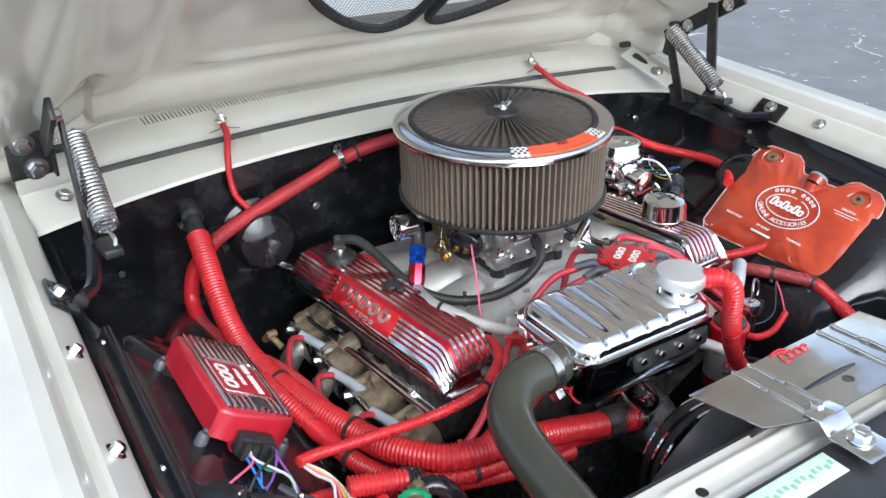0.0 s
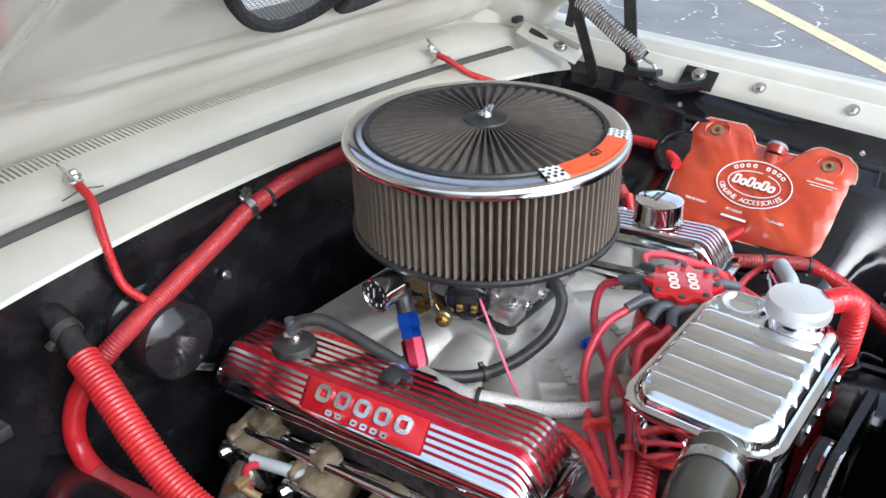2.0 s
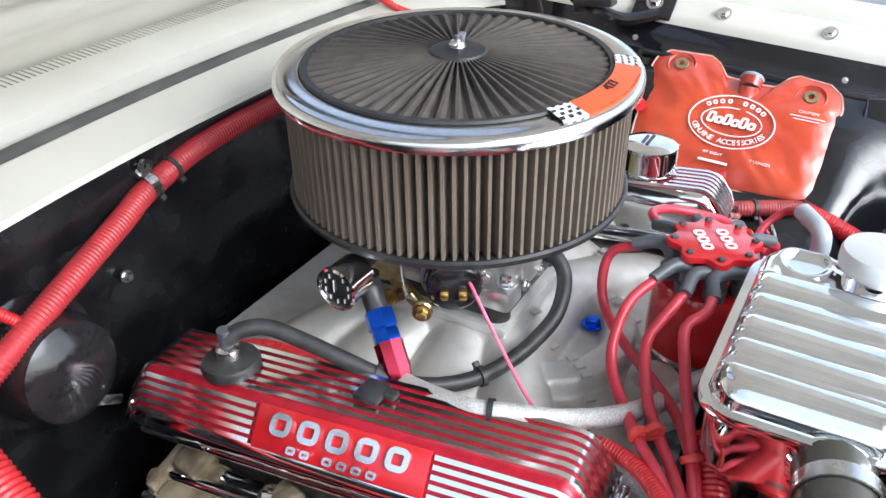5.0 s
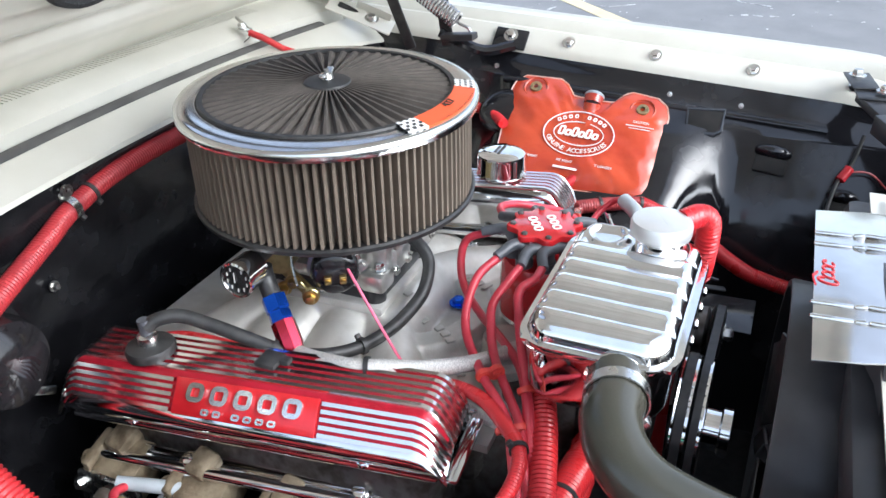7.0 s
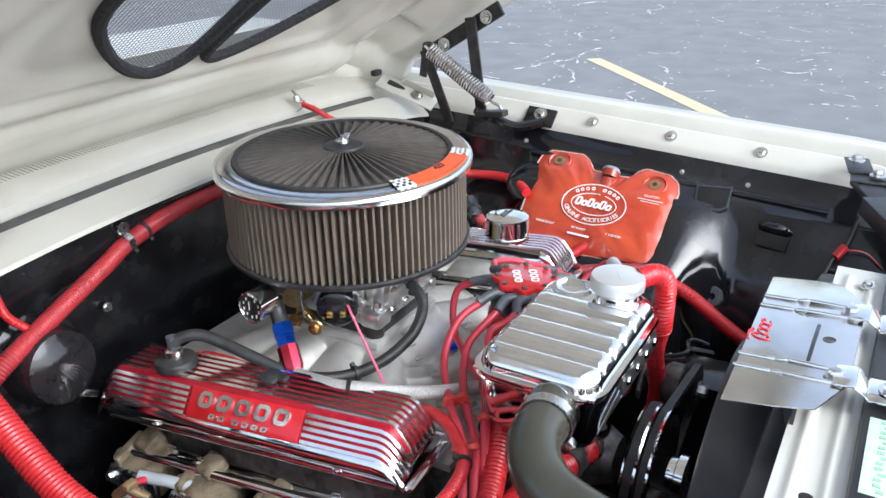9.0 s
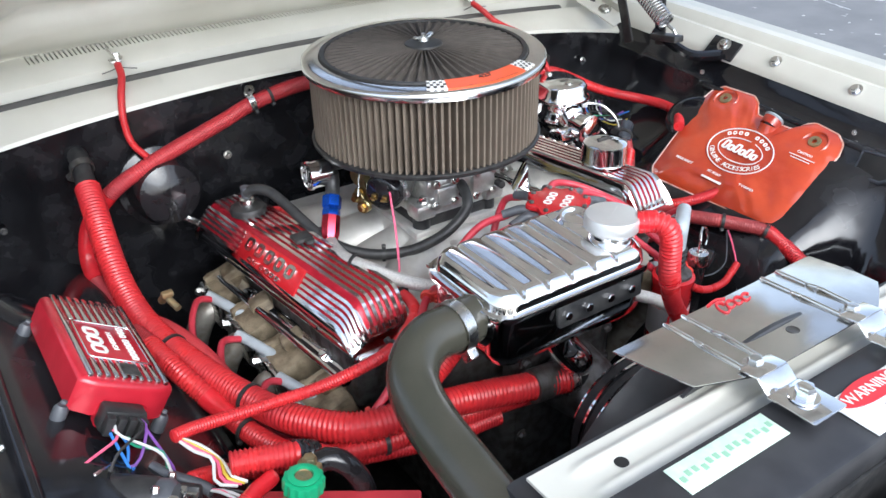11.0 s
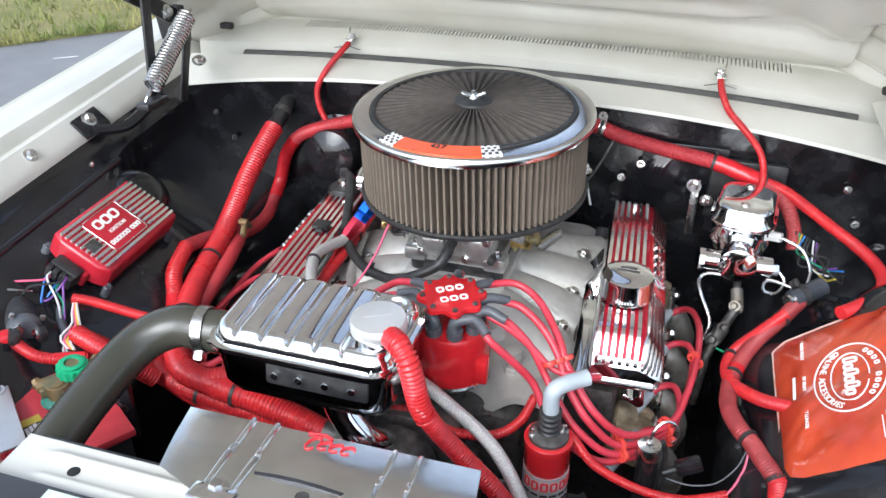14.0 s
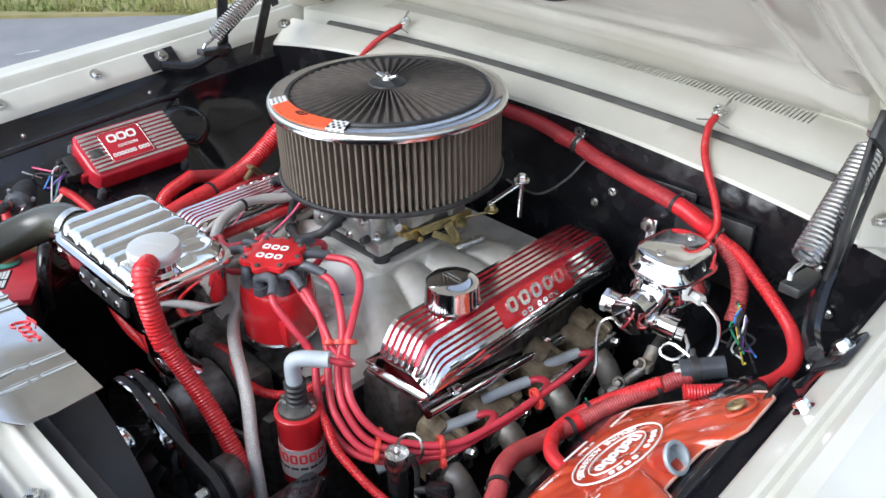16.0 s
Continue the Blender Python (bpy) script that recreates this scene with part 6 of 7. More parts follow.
# ---- washer bag ----
BU, BW = Vector((0, -1, -0.02)).normalized(), Vector((0.80, 0, 0.60))
bag = thing("washer_bag", (0.55, -0.171, 0.74), "orange vinyl washer fluid bag with white print, hung on the apron", "washer bag")
BM = frame_at((0.546, -0.171, 0.737), BU, (-0.60, 0, 0.80))
outline = [(-0.130, 0.118), (-0.146, 0.104), (-0.150, 0.085), (-0.146, 0.03), (-0.141, -0.03), (-0.135, -0.084), (-0.12, -0.103), (-0.05, -0.101), (0.04, -0.097), (0.114, -0.094), (0.131, -0.088), (0.136, -0.070), (0.138, 0.0), (0.137, 0.070),
           (0.130, 0.092), (0.112, 0.106), (0.066, 0.112), (0.054, 0.105), (0.040, 0.086), (0.024, 0.085), (-0.020, 0.087), (-0.034, 0.088), (-0.050, 0.110), (-0.066, 0.120)]


def even(poly, n):
    P = [Vector((x, y, 0)) for x, y in poly]
    P.append(P[0])
    d = [0]
    for a, b in zip(P, P[1:]):
        d.append(d[-1] + (b - a).length)
    out = []
    for i in range(n):
        s, k = d[-1] * i / n, 0
        while d[k + 1] < s:
            k += 1
        out.append(P[k].lerp(P[k + 1], (s - d[k]) / (d[k + 1] - d[k])))
    return out


def puffed(edge, m, height, centre=Vector((0, -0.005, 0)), levels=(1, 0.985, 0.96, 0.92, 0.87, 0.81, 0.74, 0.66, 0.58, 0.49, 0.40, 0.31, 0.22, 0.14, 0.07)):
    V, F = [], []
    n = len(edge)
    for back in (0, 1):
        for s in levels:
            for p in edge:
                q = centre + (p - centre) * s
                h = height * (1 - s ** 5) * (1 - 0.35 * step(q.y, 0.05, 0.11))
                h += (1 - s ** 6) * (0.0060 * noise.noise(Vector((q.x * 20, q.y * 26, 3))) + 0.0030 * noise.noise(Vector((q.x * 60 + q.y * 40, q.y * 20, 7))) - 0.0035 * abs(noise.noise(Vector((q.x * 26 - q.y * 18, q.y * 34, 11)))))
                V.append(m @ Vector((q.x, q.y, 0.004 + (h if not back else -0.002))))
        V.append(m @ Vector((centre.x, centre.y, 0.004 + (height if not back else -0.002))))
    L = len(levels)
    half = L * n + 1
    for back in (0, 1):
        o = back * half
        for i in range(L - 1):
            for k in range(n):
                q = (o + i * n + k, o + i * n + (k + 1) % n, o + (i + 1) * n + (k + 1) % n, o + (i + 1) * n + k)
                F.append(q if not back else q[::-1])
        for k in range(n):
            q = (o + (L - 1) * n + k, o + (L - 1) * n + (k + 1) % n, o + L * n)
            F.append(q if not back else q[::-1])
    for k in range(n):
        F.append((k, half + k, half + (k + 1) % n, (k + 1) % n))
    return V, F


edge = even(outline, 150)
part("bag", puffed(edge, BM, 0.016), VINYL, bag, "glossy orange vinyl", 70)
part("piping", tube([BM @ (p + Vector((0, 0, 0.004))) for p in edge + edge[:1]], 0.0016, 6, smooth=False), EDGEPL, bag, "worn white welded edge")
for u, w in ((-0.104, 0.090), (0.092, 0.073)):
    part("grommet", lathe([(0.0045, 0), (0.0045, 0.003), (0.010, 0.003), (0.011, 0), (0.010, -0.001)], 24, BM @ Matrix.Translation((u, w, 0.0135))), BRONZE, bag, "dull brass grommet")
    part("grommet_ring", lathe([(0.019, -0.001), (0.021, 0.0012), (0.023, -0.001)], 32, BM @ Matrix.Translation((u, w, 0.0125))), VINYL, bag)
part("filler_sleeve", tube([BM @ Vector((0.001, 0.030, 0.003)), BM @ Vector((0.004, 0.055, 0.006)), (0.594, -0.177, 0.792)], 0.0155, 20, 0.006), VINYL, bag)
FR = frame_at((0.594, -0.177, 0.793), (0, 1, 0), (0.74, -0.12, 0.66))
part("filler_ring", lathe([(0.0118, 0.002), (0.0150, 0.008), (0.0170, 0.0105), (0.0178, 0.0130), (0.0165, 0.0150), (0.0138, 0.0150), (0.0125, 0.0120), (0.0118, 0.002), (0, 0.001)], 36, FR), CLEARPL, bag, "pale translucent filler ring")
part("filler_collar", lathe([(0.0140, -0.004), (0.0158, -0.004), (0.0166, 0.006), (0.0166, 0.0100), (0.0150, 0.0105)], 36, FR), VINYLD, bag, "dark red collar under the filler ring")


def on_bag(u, w):
    return BM @ Matrix.Translation((u, w, 0.0215)) @ Matrix.Rotation(-0.02, 4, "Z")


def ellipse_ring(a, b, t, m):
    V, F = [], []
    n = 72
    for i in range(n):
        c, s = math.cos(2 * math.pi * i / n), math.sin(2 * math.pi * i / n)
        for k, z in ((0, -0.001), (0, 0.0006), (t, 0.0006), (t, -0.001)):
            V.append(m @ Vector(((a - k) * c, (b - k) * s, z)))
    for i in range(n):
        for j in range(4):
            F.append((i * 4 + j, i * 4 + (j + 1) % 4, ((i + 1) % n) * 4 + (j + 1) % 4, ((i + 1) % n) * 4 + j))
    return V, F


LC = (-0.002, 0.002)
part("logo_ring", ellipse_ring(0.062, 0.045, 0.0016, on_bag(*LC)), WHITE, bag)
part("logo_inner_ring", ellipse_ring(0.044, 0.024, 0.0014, on_bag(*LC)), WHITE, bag)
for k in range(6):
    h = 0.013
    part("logo_mark", ring_mark(0.0112, h if k % 2 else h + 0.006, 0.0036, 0.0010, on_bag(LC[0], LC[1] - 0.001) @ Matrix.Translation(((k - 2.5) * 0.0118, 0.003 * (1 - k % 2), 0)), 0.12), WHITE, bag)
for k in range(9):
    a = math.pi / 2 + (4 - k) * 0.21
    if k != 4:
        part("script_mark", ring_mark(0.0066, 0.0072, 0.0018, 0.0010, on_bag(LC[0] + 0.053 * math.cos(a), LC[1] + 0.0345 * math.sin(a)) @ Matrix.Rotation((a - math.pi / 2) * 0.75, 4, "Z")), WHITE, bag)
word = "GENUINE ACCESSORIES"
letters = []
for k, ch in enumerate(word):
    a = -math.pi / 2 + (k - 9) * 0.128
    if ch != " ":
        letters.append(lettering(ch, 0.0118, 0.0005, on_bag(LC[0] + 0.0535 * math.cos(a), LC[1] + 0.0348 * math.sin(a)) @ Matrix.Rotation((a + math.pi / 2) * 0.75, 4, "Z")))
part("words", join(*letters), WHITE, bag, "white curved words")
for words, u in (("MADE RIGHT", -0.078), ("FIT RIGHT", -0.012), ("LAST LONGER", 0.050)):
    part("motto", lettering(words, 0.0062, 0.0004, on_bag(u, -0.055)), WHITE, bag)
part("signature_bar", box((0, 0, 0), (0.042, 0.004, 0.001), 0.0003, on_bag(-0.008, -0.068)), WHITE, bag)
part("caution", lettering("CAUTION", 0.0062, 0.0004, on_bag(0.096, 0.043) @ Matrix.Translation((0, 0, -0.002))), WHITE, bag)
for k in range(2):
    part("caution_bar", box((0, 0, 0), (0.048 - 0.012 * k, 0.0012, 0.001), 0, on_bag(0.096, 0.035 - 0.005 * k) @ Matrix.Translation((0, 0, -0.002))), WHITE, bag)
part("outlet", tube([(0.487, -0.185, 0.701), (0.497, -0.19, 0.712), (0.502, -0.192, 0.722)], 0.008, 12, 0.004), RUBBER, bag, "black outlet nipple")

# ---- ignition box ----
ib = thing("ignition_box", (-0.53, -0.16, 0.745), "red finned ignition control box on the apron", "ignition box")
IM = frame_at((-0.534, -0.160, 0.767), (0, 1, 0), (0.53, 0, 0.848))
part("case", join(prism([(-0.088, -0.046), (-0.084, -0.050), (0.086, -0.050), (0.090, -0.046), (0.090, 0.046), (0.086, 0.050), (-0.084, 0.050), (-0.088, 0.046), (-0.094, 0.030), (-0.094, -0.030)], 0.038, 0.007, IM @ Matrix.Translation((0, 0, -0.012)), 4), box((-0.095, 0, -0.008), (0.02, 0.05, 0.026), 0.004, IM)), BOXRED, ib, "red powder coated case")
for k in range(10):
    y = -0.0395 + 0.0088 * k
    if k in (0, 9):
        part("fin", box((0, y, 0.0275), (0.172, 0.0054, 0.005), 0.001, IM), FIN, ib)
    else:
        part("fin", box((-0.069, y, 0.0275), (0.034, 0.0054, 0.005), 0.001, IM), FIN, ib)
        part("fin", box((0.058, y, 0.0275), (0.056, 0.0054, 0.005), 0.001, IM), FIN, ib)
lp = part("label_plate", prism(rrect(0.041, 0.035, 0.006), 0.003, 0.0005, IM @ Matrix.Translation((-0.012, 0, 0.0265))), BOXRED, ib, "red label with white bars and silver border")
part("label_border", tube([IM @ Vector((x - 0.012, y, 0.0298)) for x, y in rrect(0.039, 0.033, 0.006) + rrect(0.039, 0.033, 0.006)[:1]], 0.0008, 6, smooth=False), FIN, lp)
for k in range(3):
    part("white_mark", ring_mark(0.0175, 0.0170, 0.0036, 0.0010, IM @ Matrix.Translation((-0.031 + 0.0185 * k, 0.017, 0.0295)), 0.08), WHITE, lp)
part("word", lettering("IGNITION", 0.0085, 0.0004, IM @ Matrix.Translation((-0.010, -0.003, 0.0300))), WHITE, lp)
for k in range(9):
    part("white_mark", ring_mark(0.0062, 0.0078, 0.0017, 0.0010, IM @ Matrix.Translation((-0.043 + 0.0074 * k + (0.004 if k > 5 else 0), -0.019, 0.0295))), WHITE, lp)
part("dark_label", box((-0.070, -0.004, 0.0305), (0.022, 0.018, 0.001), 0.0003, IM), DARKSTEEL, ib, "small dark label")
part("side_label", box((-0.02, -0.0462, -0.004), (0.030, 0.001, 0.014), 0.0002, IM), WHITEPL, ib, "small white side label")
for x in (-0.083, 0.083):
    for y in (-0.053, 0.053):
        part("foot", join(lathe([(0, -0.030), (0.0075, -0.030), (0.0075, -0.014), (0.005, -0.010), (0, -0.010)], 16, IM @ Matrix.Translation((x, y, 0))), bolt(IM @ Vector((x, y, -0.008)), (0.53, 0, 0.848), 0.0035, 0.003, False)), DARKBOOT, ib)
part("connector", join(box((-0.108, 0.004, -0.004), (0.022, 0.044, 0.026), 0.004, IM), *[box((-0.122, -0.012 + 0.011 * k, -0.004), (0.012, 0.008, 0.020), 0.001, IM) for k in range(4)]), RUBBER, ib, "black wiring connector")
WC = IM @ Vector((-0.126, 0.004, -0.004))
BUND = Vector((-0.517, -0.325, 0.722))
ROUTES = ((PURPLEW, BUND, (0.010, -0.020, -0.02)), (WHITEW, BUND, (0.012, -0.012, 0.0)), (BLUEW, (-0.552, -0.322, 0.742), (-0.004, -0.012, -0.014)), (PURPLEW, (-0.558, -0.318, 0.744), (0.002, -0.014, -0.012)),
          (PINKW, (-0.612, -0.350, 0.745), (-0.020, -0.010, 0.012)), (GREENW, BUND, (0.012, -0.008, 0.006)), (RUBBER, (-0.566, -0.330, 0.758), (-0.008, -0.014, 0.006)), (BLUEW, (-0.548, -0.318, 0.744), (0.002, -0.018, -0.016)))
for k, (mt, end, sag) in enumerate(ROUTES):
    a = WC + Vector((0.016 * math.cos(k * 2.2), 0, 0.010 * math.sin(k * 2.2)))
    e = Vector(end) + Vector((0.003 * math.sin(k * 1.9), 0.003 * math.cos(k * 2.3), 0.002 * math.sin(k)))
    single("loose_wire", tube([a, a + Vector((0.001, -0.012, -0.004)), (a + e) / 2 + Vector(sag), e], 0.0016, 6), mt, "thin coloured wire leaving the ignition box connector", "wire", "ignition box wires")
sl = thing("wire_sleeve", tuple(BUND), "grey braided sleeve over loose ignition wires", "wiring harness")
part("sleeve", tube([BUND + Vector((-0.012, 0.016, 0.006)), BUND, BUND + Vector((0.022, -0.018, -0.010)), BUND + Vector((0.030, -0.030, -0.014))], 0.0062, 10), DARKBOOT, sl)
for k, (mt, d) in enumerate(((WHITEW, (0.048, -0.060, -0.012)), (PINKW, (0.046, -0.064, -0.014)), (WHITEW, (0.054, -0.058, -0.014)), (RUBBER, (0.056, -0.052, -0.012)))):
    part("wire", tube([BUND + Vector((0.028, -0.028, -0.013)), BUND + Vector((0.036 + 0.002 * k, -0.042, -0.008)), BUND + Vector(d)], 0.0017, 6), mt, sl)

# ---- starter relay, battery ----
so = thing("starter_relay", (-0.555, -0.36, 0.72), "black cylindrical starter relay on a bracket on the apron", "relay")
sm = frame_at((-0.578, -0.338, 0.738), (0.3, 0.35, 0.9), (0.72, -0.60, -0.05))
part("can", lathe([(0, -0.002), (0.0225, -0.002), (0.0235, 0.002), (0.0235, 0.046), (0.022, 0.050), (0, 0.050)], 32, sm), RUBBER, so)
part("end_cap", lathe([(0, 0.050), (0.0225, 0.050), (0.0225, 0.060), (0.018, 0.066), (0, 0.067)], 28, sm), DARKBOOT, so, "dark terminal end cap")
part("base", join(box((0, 0, -0.004), (0.058, 0.034, 0.003), 0.001, sm), box((-0.026, 0, 0.018), (0.003, 0.034, 0.046), 0.001, sm), box((0, 0.032, -0.004), (0.028, 0.03, 0.003), 0.001, sm), box((0, -0.032, -0.004), (0.028, 0.03, 0.003), 0.001, sm)), ZINC, so, "zinc mounting bracket")
for k in (-1, 1):
    part("stud", lathe([(0, 0), (0.0085, 0), (0.0085, 0.007), (0.004, 0.008), (0.004, 0.018), (0, 0.018)], 6, sm @ Matrix.Translation((0.004, k * 0.013, 0.064))), ZINC, so)
    part("cap_screw", bolt(sm @ Vector((0.016, k * 0.020, 0.054)), (0.3, 0.35, 0.9), 0.004, 0.006, False), ZINC, so)
    part("mount_screw", bolt(sm @ Vector((0.0, k * 0.040, -0.001)), (0.72, -0.60, -0.05), 0.006, 0.006), ZINC, so)
part("ring_lug", lathe([(0.005, 0), (0.012, 0), (0.012, 0.002), (0.005, 0.002), (0.005, 0)], 20, sm @ Matrix.Translation((0.0, 0.042, 0.004))), ZINC, so)
part("terminal_boot", join(box((-0.002, 0.016, 0.074), (0.02, 0.014, 0.022), 0.004, sm), box((0.004, -0.018, 0.072), (0.018, 0.012, 0.024), 0.004, sm)), SATIN, so, "black rubber terminal boot")
hose("battery_cable", "thick red ribbed cable at the starter relay", "cable", [(-0.535, -0.385, 0.735), (-0.56, -0.41, 0.735), (-0.60, -0.44, 0.72), (-0.62, -0.50, 0.70)], 0.0115, CONDUIT, 0.0046, 0.0008, tape=((0.0, 0.2),))
hose("battery_cable_lower", "second red ribbed cable beside the starter relay", "cable", [(-0.53, -0.38, 0.715), (-0.545, -0.42, 0.708), (-0.575, -0.46, 0.69), (-0.60, -0.52, 0.66)], 0.0105, CONDUIT, 0.0046, 0.0008, tape=((0.0, 0.25),))
hose("terminal_cable", "red conduit looping from relay to battery terminal", "cable", [(-0.575, -0.384, 0.740), (-0.552, -0.390, 0.736), (-0.530, -0.397, 0.732), (-0.511, -0.402, 0.728), (-0.490, -0.406, 0.726), (-0.468, -0.400, 0.722), (-0.452, -0.388, 0.718), (-0.43, -0.378, 0.716)], 0.0075, CONDUIT, 0.0036, 0.0006, tape=((0.72, 0.99),))
hose("starter_cable", "thick red ribbed conduit ending in black tape by the battery", "cable", [(-0.465, -0.355, 0.732), (-0.442, -0.361, 0.730), (-0.412, -0.369, 0.727), (-0.397, -0.370, 0.721), (-0.375, -0.362, 0.700), (-0.355, -0.350, 0.675)], 0.0125, CONDUIT, 0.0048, 0.0009, n=14)
part("tape_wrap", tube([(-0.405, -0.371, 0.725), (-0.394, -0.370, 0.719), (-0.384, -0.366, 0.710)], 0.0145, 12, 0.004, 0.006, 0.0012), GLOSSBLK, bpy.data.objects["starter_cable"], "wrinkled black tape")
for k, (mt, dx) in enumerate(((WHITEW, 0), (PINKW, 0.004), (YELLOWW, 0.007), (WHITEW, 0.010))):
    single("sleeve_wire", tube([(-0.500 + dx / 3, -0.308, 0.748), (-0.490 + dx, -0.328, 0.742), (-0.478 + dx, -0.345, 0.738 - dx), (-0.484 + dx * 1.6, -0.366, 0.728), (-0.466 + dx, -0.374, 0.720)], 0.0018, 6), mt, "thin wire bending down to the relay", "wire", "sleeve wires")

bat = thing("battery", (-0.452, -0.362, 0.62), "car battery with red top and corroded clamp", "battery")
BT = frame_at((-0.452, -0.362, 0.695), (0.83, -0.556, 0), (0, 0, 1))
part("case", box((0.085, -0.085, -0.045), (0.160, 0.160, 0.070), 0.006, BT), RUBBER, bat)
part("lid", join(box((0.087, -0.088, -0.006), (0.174, 0.176, 0.012), 0.003, BT)), BATTRED, bat, "red battery lid")
bl_ = part("printed_label", box((0.112, -0.078, 0.0006), (0.054, 0.070, 0.001), 0.0002, BT), RUBBER, bat, "black label with pale printed bars")
for k in range(12):
    for c in range(2):
        part("pale_bar", box((0.0985 + 0.026 * c, -0.0475 - 0.0054 * k, 0.0014), (0.024 - 0.003 * ((k + c) % 3), 0.0043, 0.0006), 0, BT), WHITEPL, bl_)
part("yellow_label", box((0.078, -0.098, 0.0008), (0.014, 0.024, 0.001), 0.0002, BT), YELLOWW, bat, "yellow label patch")
part("terminal_post", lathe([(0, 0), (0.011, 0), (0.010, 0.030), (0, 0.030)], 20, Matrix.Translation((-0.434, -0.440, 0.692))), BRONZE, bat)
part("felt_ring", lathe([(0.010, 0.0), (0.0215, 0.0), (0.0225, 0.003), (0.020, 0.0055), (0.011, 0.006), (0.010, 0)], 24, Matrix.Translation((-0.434, -0.442, 0.6955))), TEALPL, bat, "teal corrosion washer")
cl = part("terminal_clamp", join(bar((-0.462, -0.446, 0.712), (-0.408, -0.402, 0.722), 0.018, 0.011, (0, 0, 1)), bar((-0.466, -0.434, 0.708), (-0.446, -0.452, 0.708), 0.008, 0.012, (0, 0, 1)), lathe([(0.009, 0.700), (0.0165, 0.700), (0.0160, 0.720), (0.009, 0.721)], 24, Matrix.Translation((-0.434, -0.437, 0))),
                                 box((0, 0, 0), (0.026, 0.022, 0.016), 0.004, frame_at((-0.398, -0.398, 0.724), (0.8, 0.55, 0.1), (0, 0, 1)))), BRONZE, bat, "tarnished brass terminal clamp")
part("clamp_nut", bolt((-0.400, -0.398, 0.731), (0.1, 0, 1), 0.0078, 0.010), BRONZE, cl)
part("clamp_bolt", bolt((-0.464, -0.440, 0.712), (-0.7, 0.2, 0.6), 0.006, 0.008), BRONZE, cl)
part("boot", tube([(-0.388, -0.394, 0.724), (-0.376, -0.398, 0.726), (-0.362, -0.408, 0.715), (-0.352, -0.418, 0.690), (-0.348, -0.425, 0.64)], 0.012, 14), GLOSSBLK, bat, "black rubber cable boot")
knob = []
for i in range(96):
    a = 2 * math.pi * i / 96
    rr = 0.0198 + 0.0008 * math.cos(14 * a)
    knob.append((rr * math.cos(a), rr * math.sin(a)))
gm = Matrix.Translation((-0.418, -0.422, 0.730)) @ Matrix.Rotation(0.10, 4, "Y")
part("green_ring", join(prism(knob, 0.014, 0.0025, gm), lathe([(0.0085, 0.0135), (0.0150, 0.0145), (0.0160, 0.0165), (0.0145, 0.0175), (0.0095, 0.0175), (0.0085, 0.0135)], 32, gm)), GREENPL, bat, "green plastic ring cap")
part("ring_hole", lathe([(0, 0.0145), (0.0080, 0.0145), (0.0085, 0.0155)], 24, gm), BRONZE, bat)
part("hold_down", join(bar((-0.515, -0.463, 0.708), (-0.405, -0.552, 0.722), 0.034, 0.004, (0, 0, 1)), bar((-0.523, -0.478, 0.705), (-0.413, -0.567, 0.719), 0.004, 0.020, (0, 0, 1)), bolt((-0.508, -0.468, 0.712), (0, 0, 1), 0.008, 0.014)), SATINAL, bat, "pale zinc battery hold down strap")

# ---- brake master cylinder ----
mc = thing("brake_cylinder", (0.405, 0.15, 0.73), "chrome brake master cylinder on the firewall", "brake cylinder")
MM = Matrix.Translation((0.403, 0.155, -0.012)) @ Matrix.Rotation(-0.12, 4, "Z") @ Matrix.Diagonal((0.98, 0.94, 1, 1))
part("reservoir", rim_stack([(0.034, 0.044, 0.025, 0.742), (0.042, 0.053, 0.030, 0.750), (0.0455, 0.0565, 0.033, 0.757), (0.0455, 0.0565, 0.033, 0.768), (0.040, 0.051, 0.029, 0.776), (0.040, 0.051, 0.029, 0.792), (0.036, 0.047, 0.026, 0.794)], MM), CHROME, mc, sharp=60)
part("lid", rim_stack([(0.042, 0.053, 0.03, 0.793), (0.0495, 0.0605, 0.036, 0.796), (0.0505, 0.0615, 0.037, 0.800), (0.0495, 0.0605, 0.036, 0.804), (0.0455, 0.0565, 0.033, 0.807), (0.0445, 0.0555, 0.032, 0.824), (0.041, 0.052, 0.029, 0.829), (0.034, 0.045, 0.025, 0.831)], MM), CHROME, mc, "polished chrome lid", 60)
for y in (-0.035, 0.035):
    part("lid_screw", bolt(MM @ Vector((0.0, y, 0.831)), (0, 0, 1), 0.005, 0.003), ZINC, mc)
part("bore", join(tube([(0.40, 0.065, 0.748), (0.405, 0.265, 0.758)], 0.025, 20, smooth=False), lathe([(0, 0), (0.028, 0), (0.028, 0.012), (0.018, 0.016), (0, 0.016)], 24, frame_at((0.400, 0.070, 0.748), (0, 0, 1), (0, -1, 0)))), CHROME, mc)
part("valve_block", join(tube([(0.350, 0.088, 0.735), (0.452, 0.098, 0.730)], 0.0160, 20, smooth=False), tube([(0.343, 0.0875, 0.7355), (0.351, 0.0885, 0.735)], 0.0180, 8, smooth=False), box((0.402, 0.092, 0.732), (0.050, 0.032, 0.036), 0.010), tube([(0.401, 0.094, 0.728), (0.402, 0.120, 0.755)], 0.028, 16, smooth=False, taper=0.036), tube([(0.452, 0.0975, 0.728), (0.462, 0.0995, 0.7275)], 0.010, 6, smooth=False)), CHROME, mc, "polished proportioning valve")
part("booster_plate", box((0.405, 0.256, 0.775), (0.12, 0.012, 0.11), 0.004), SATIN, mc)
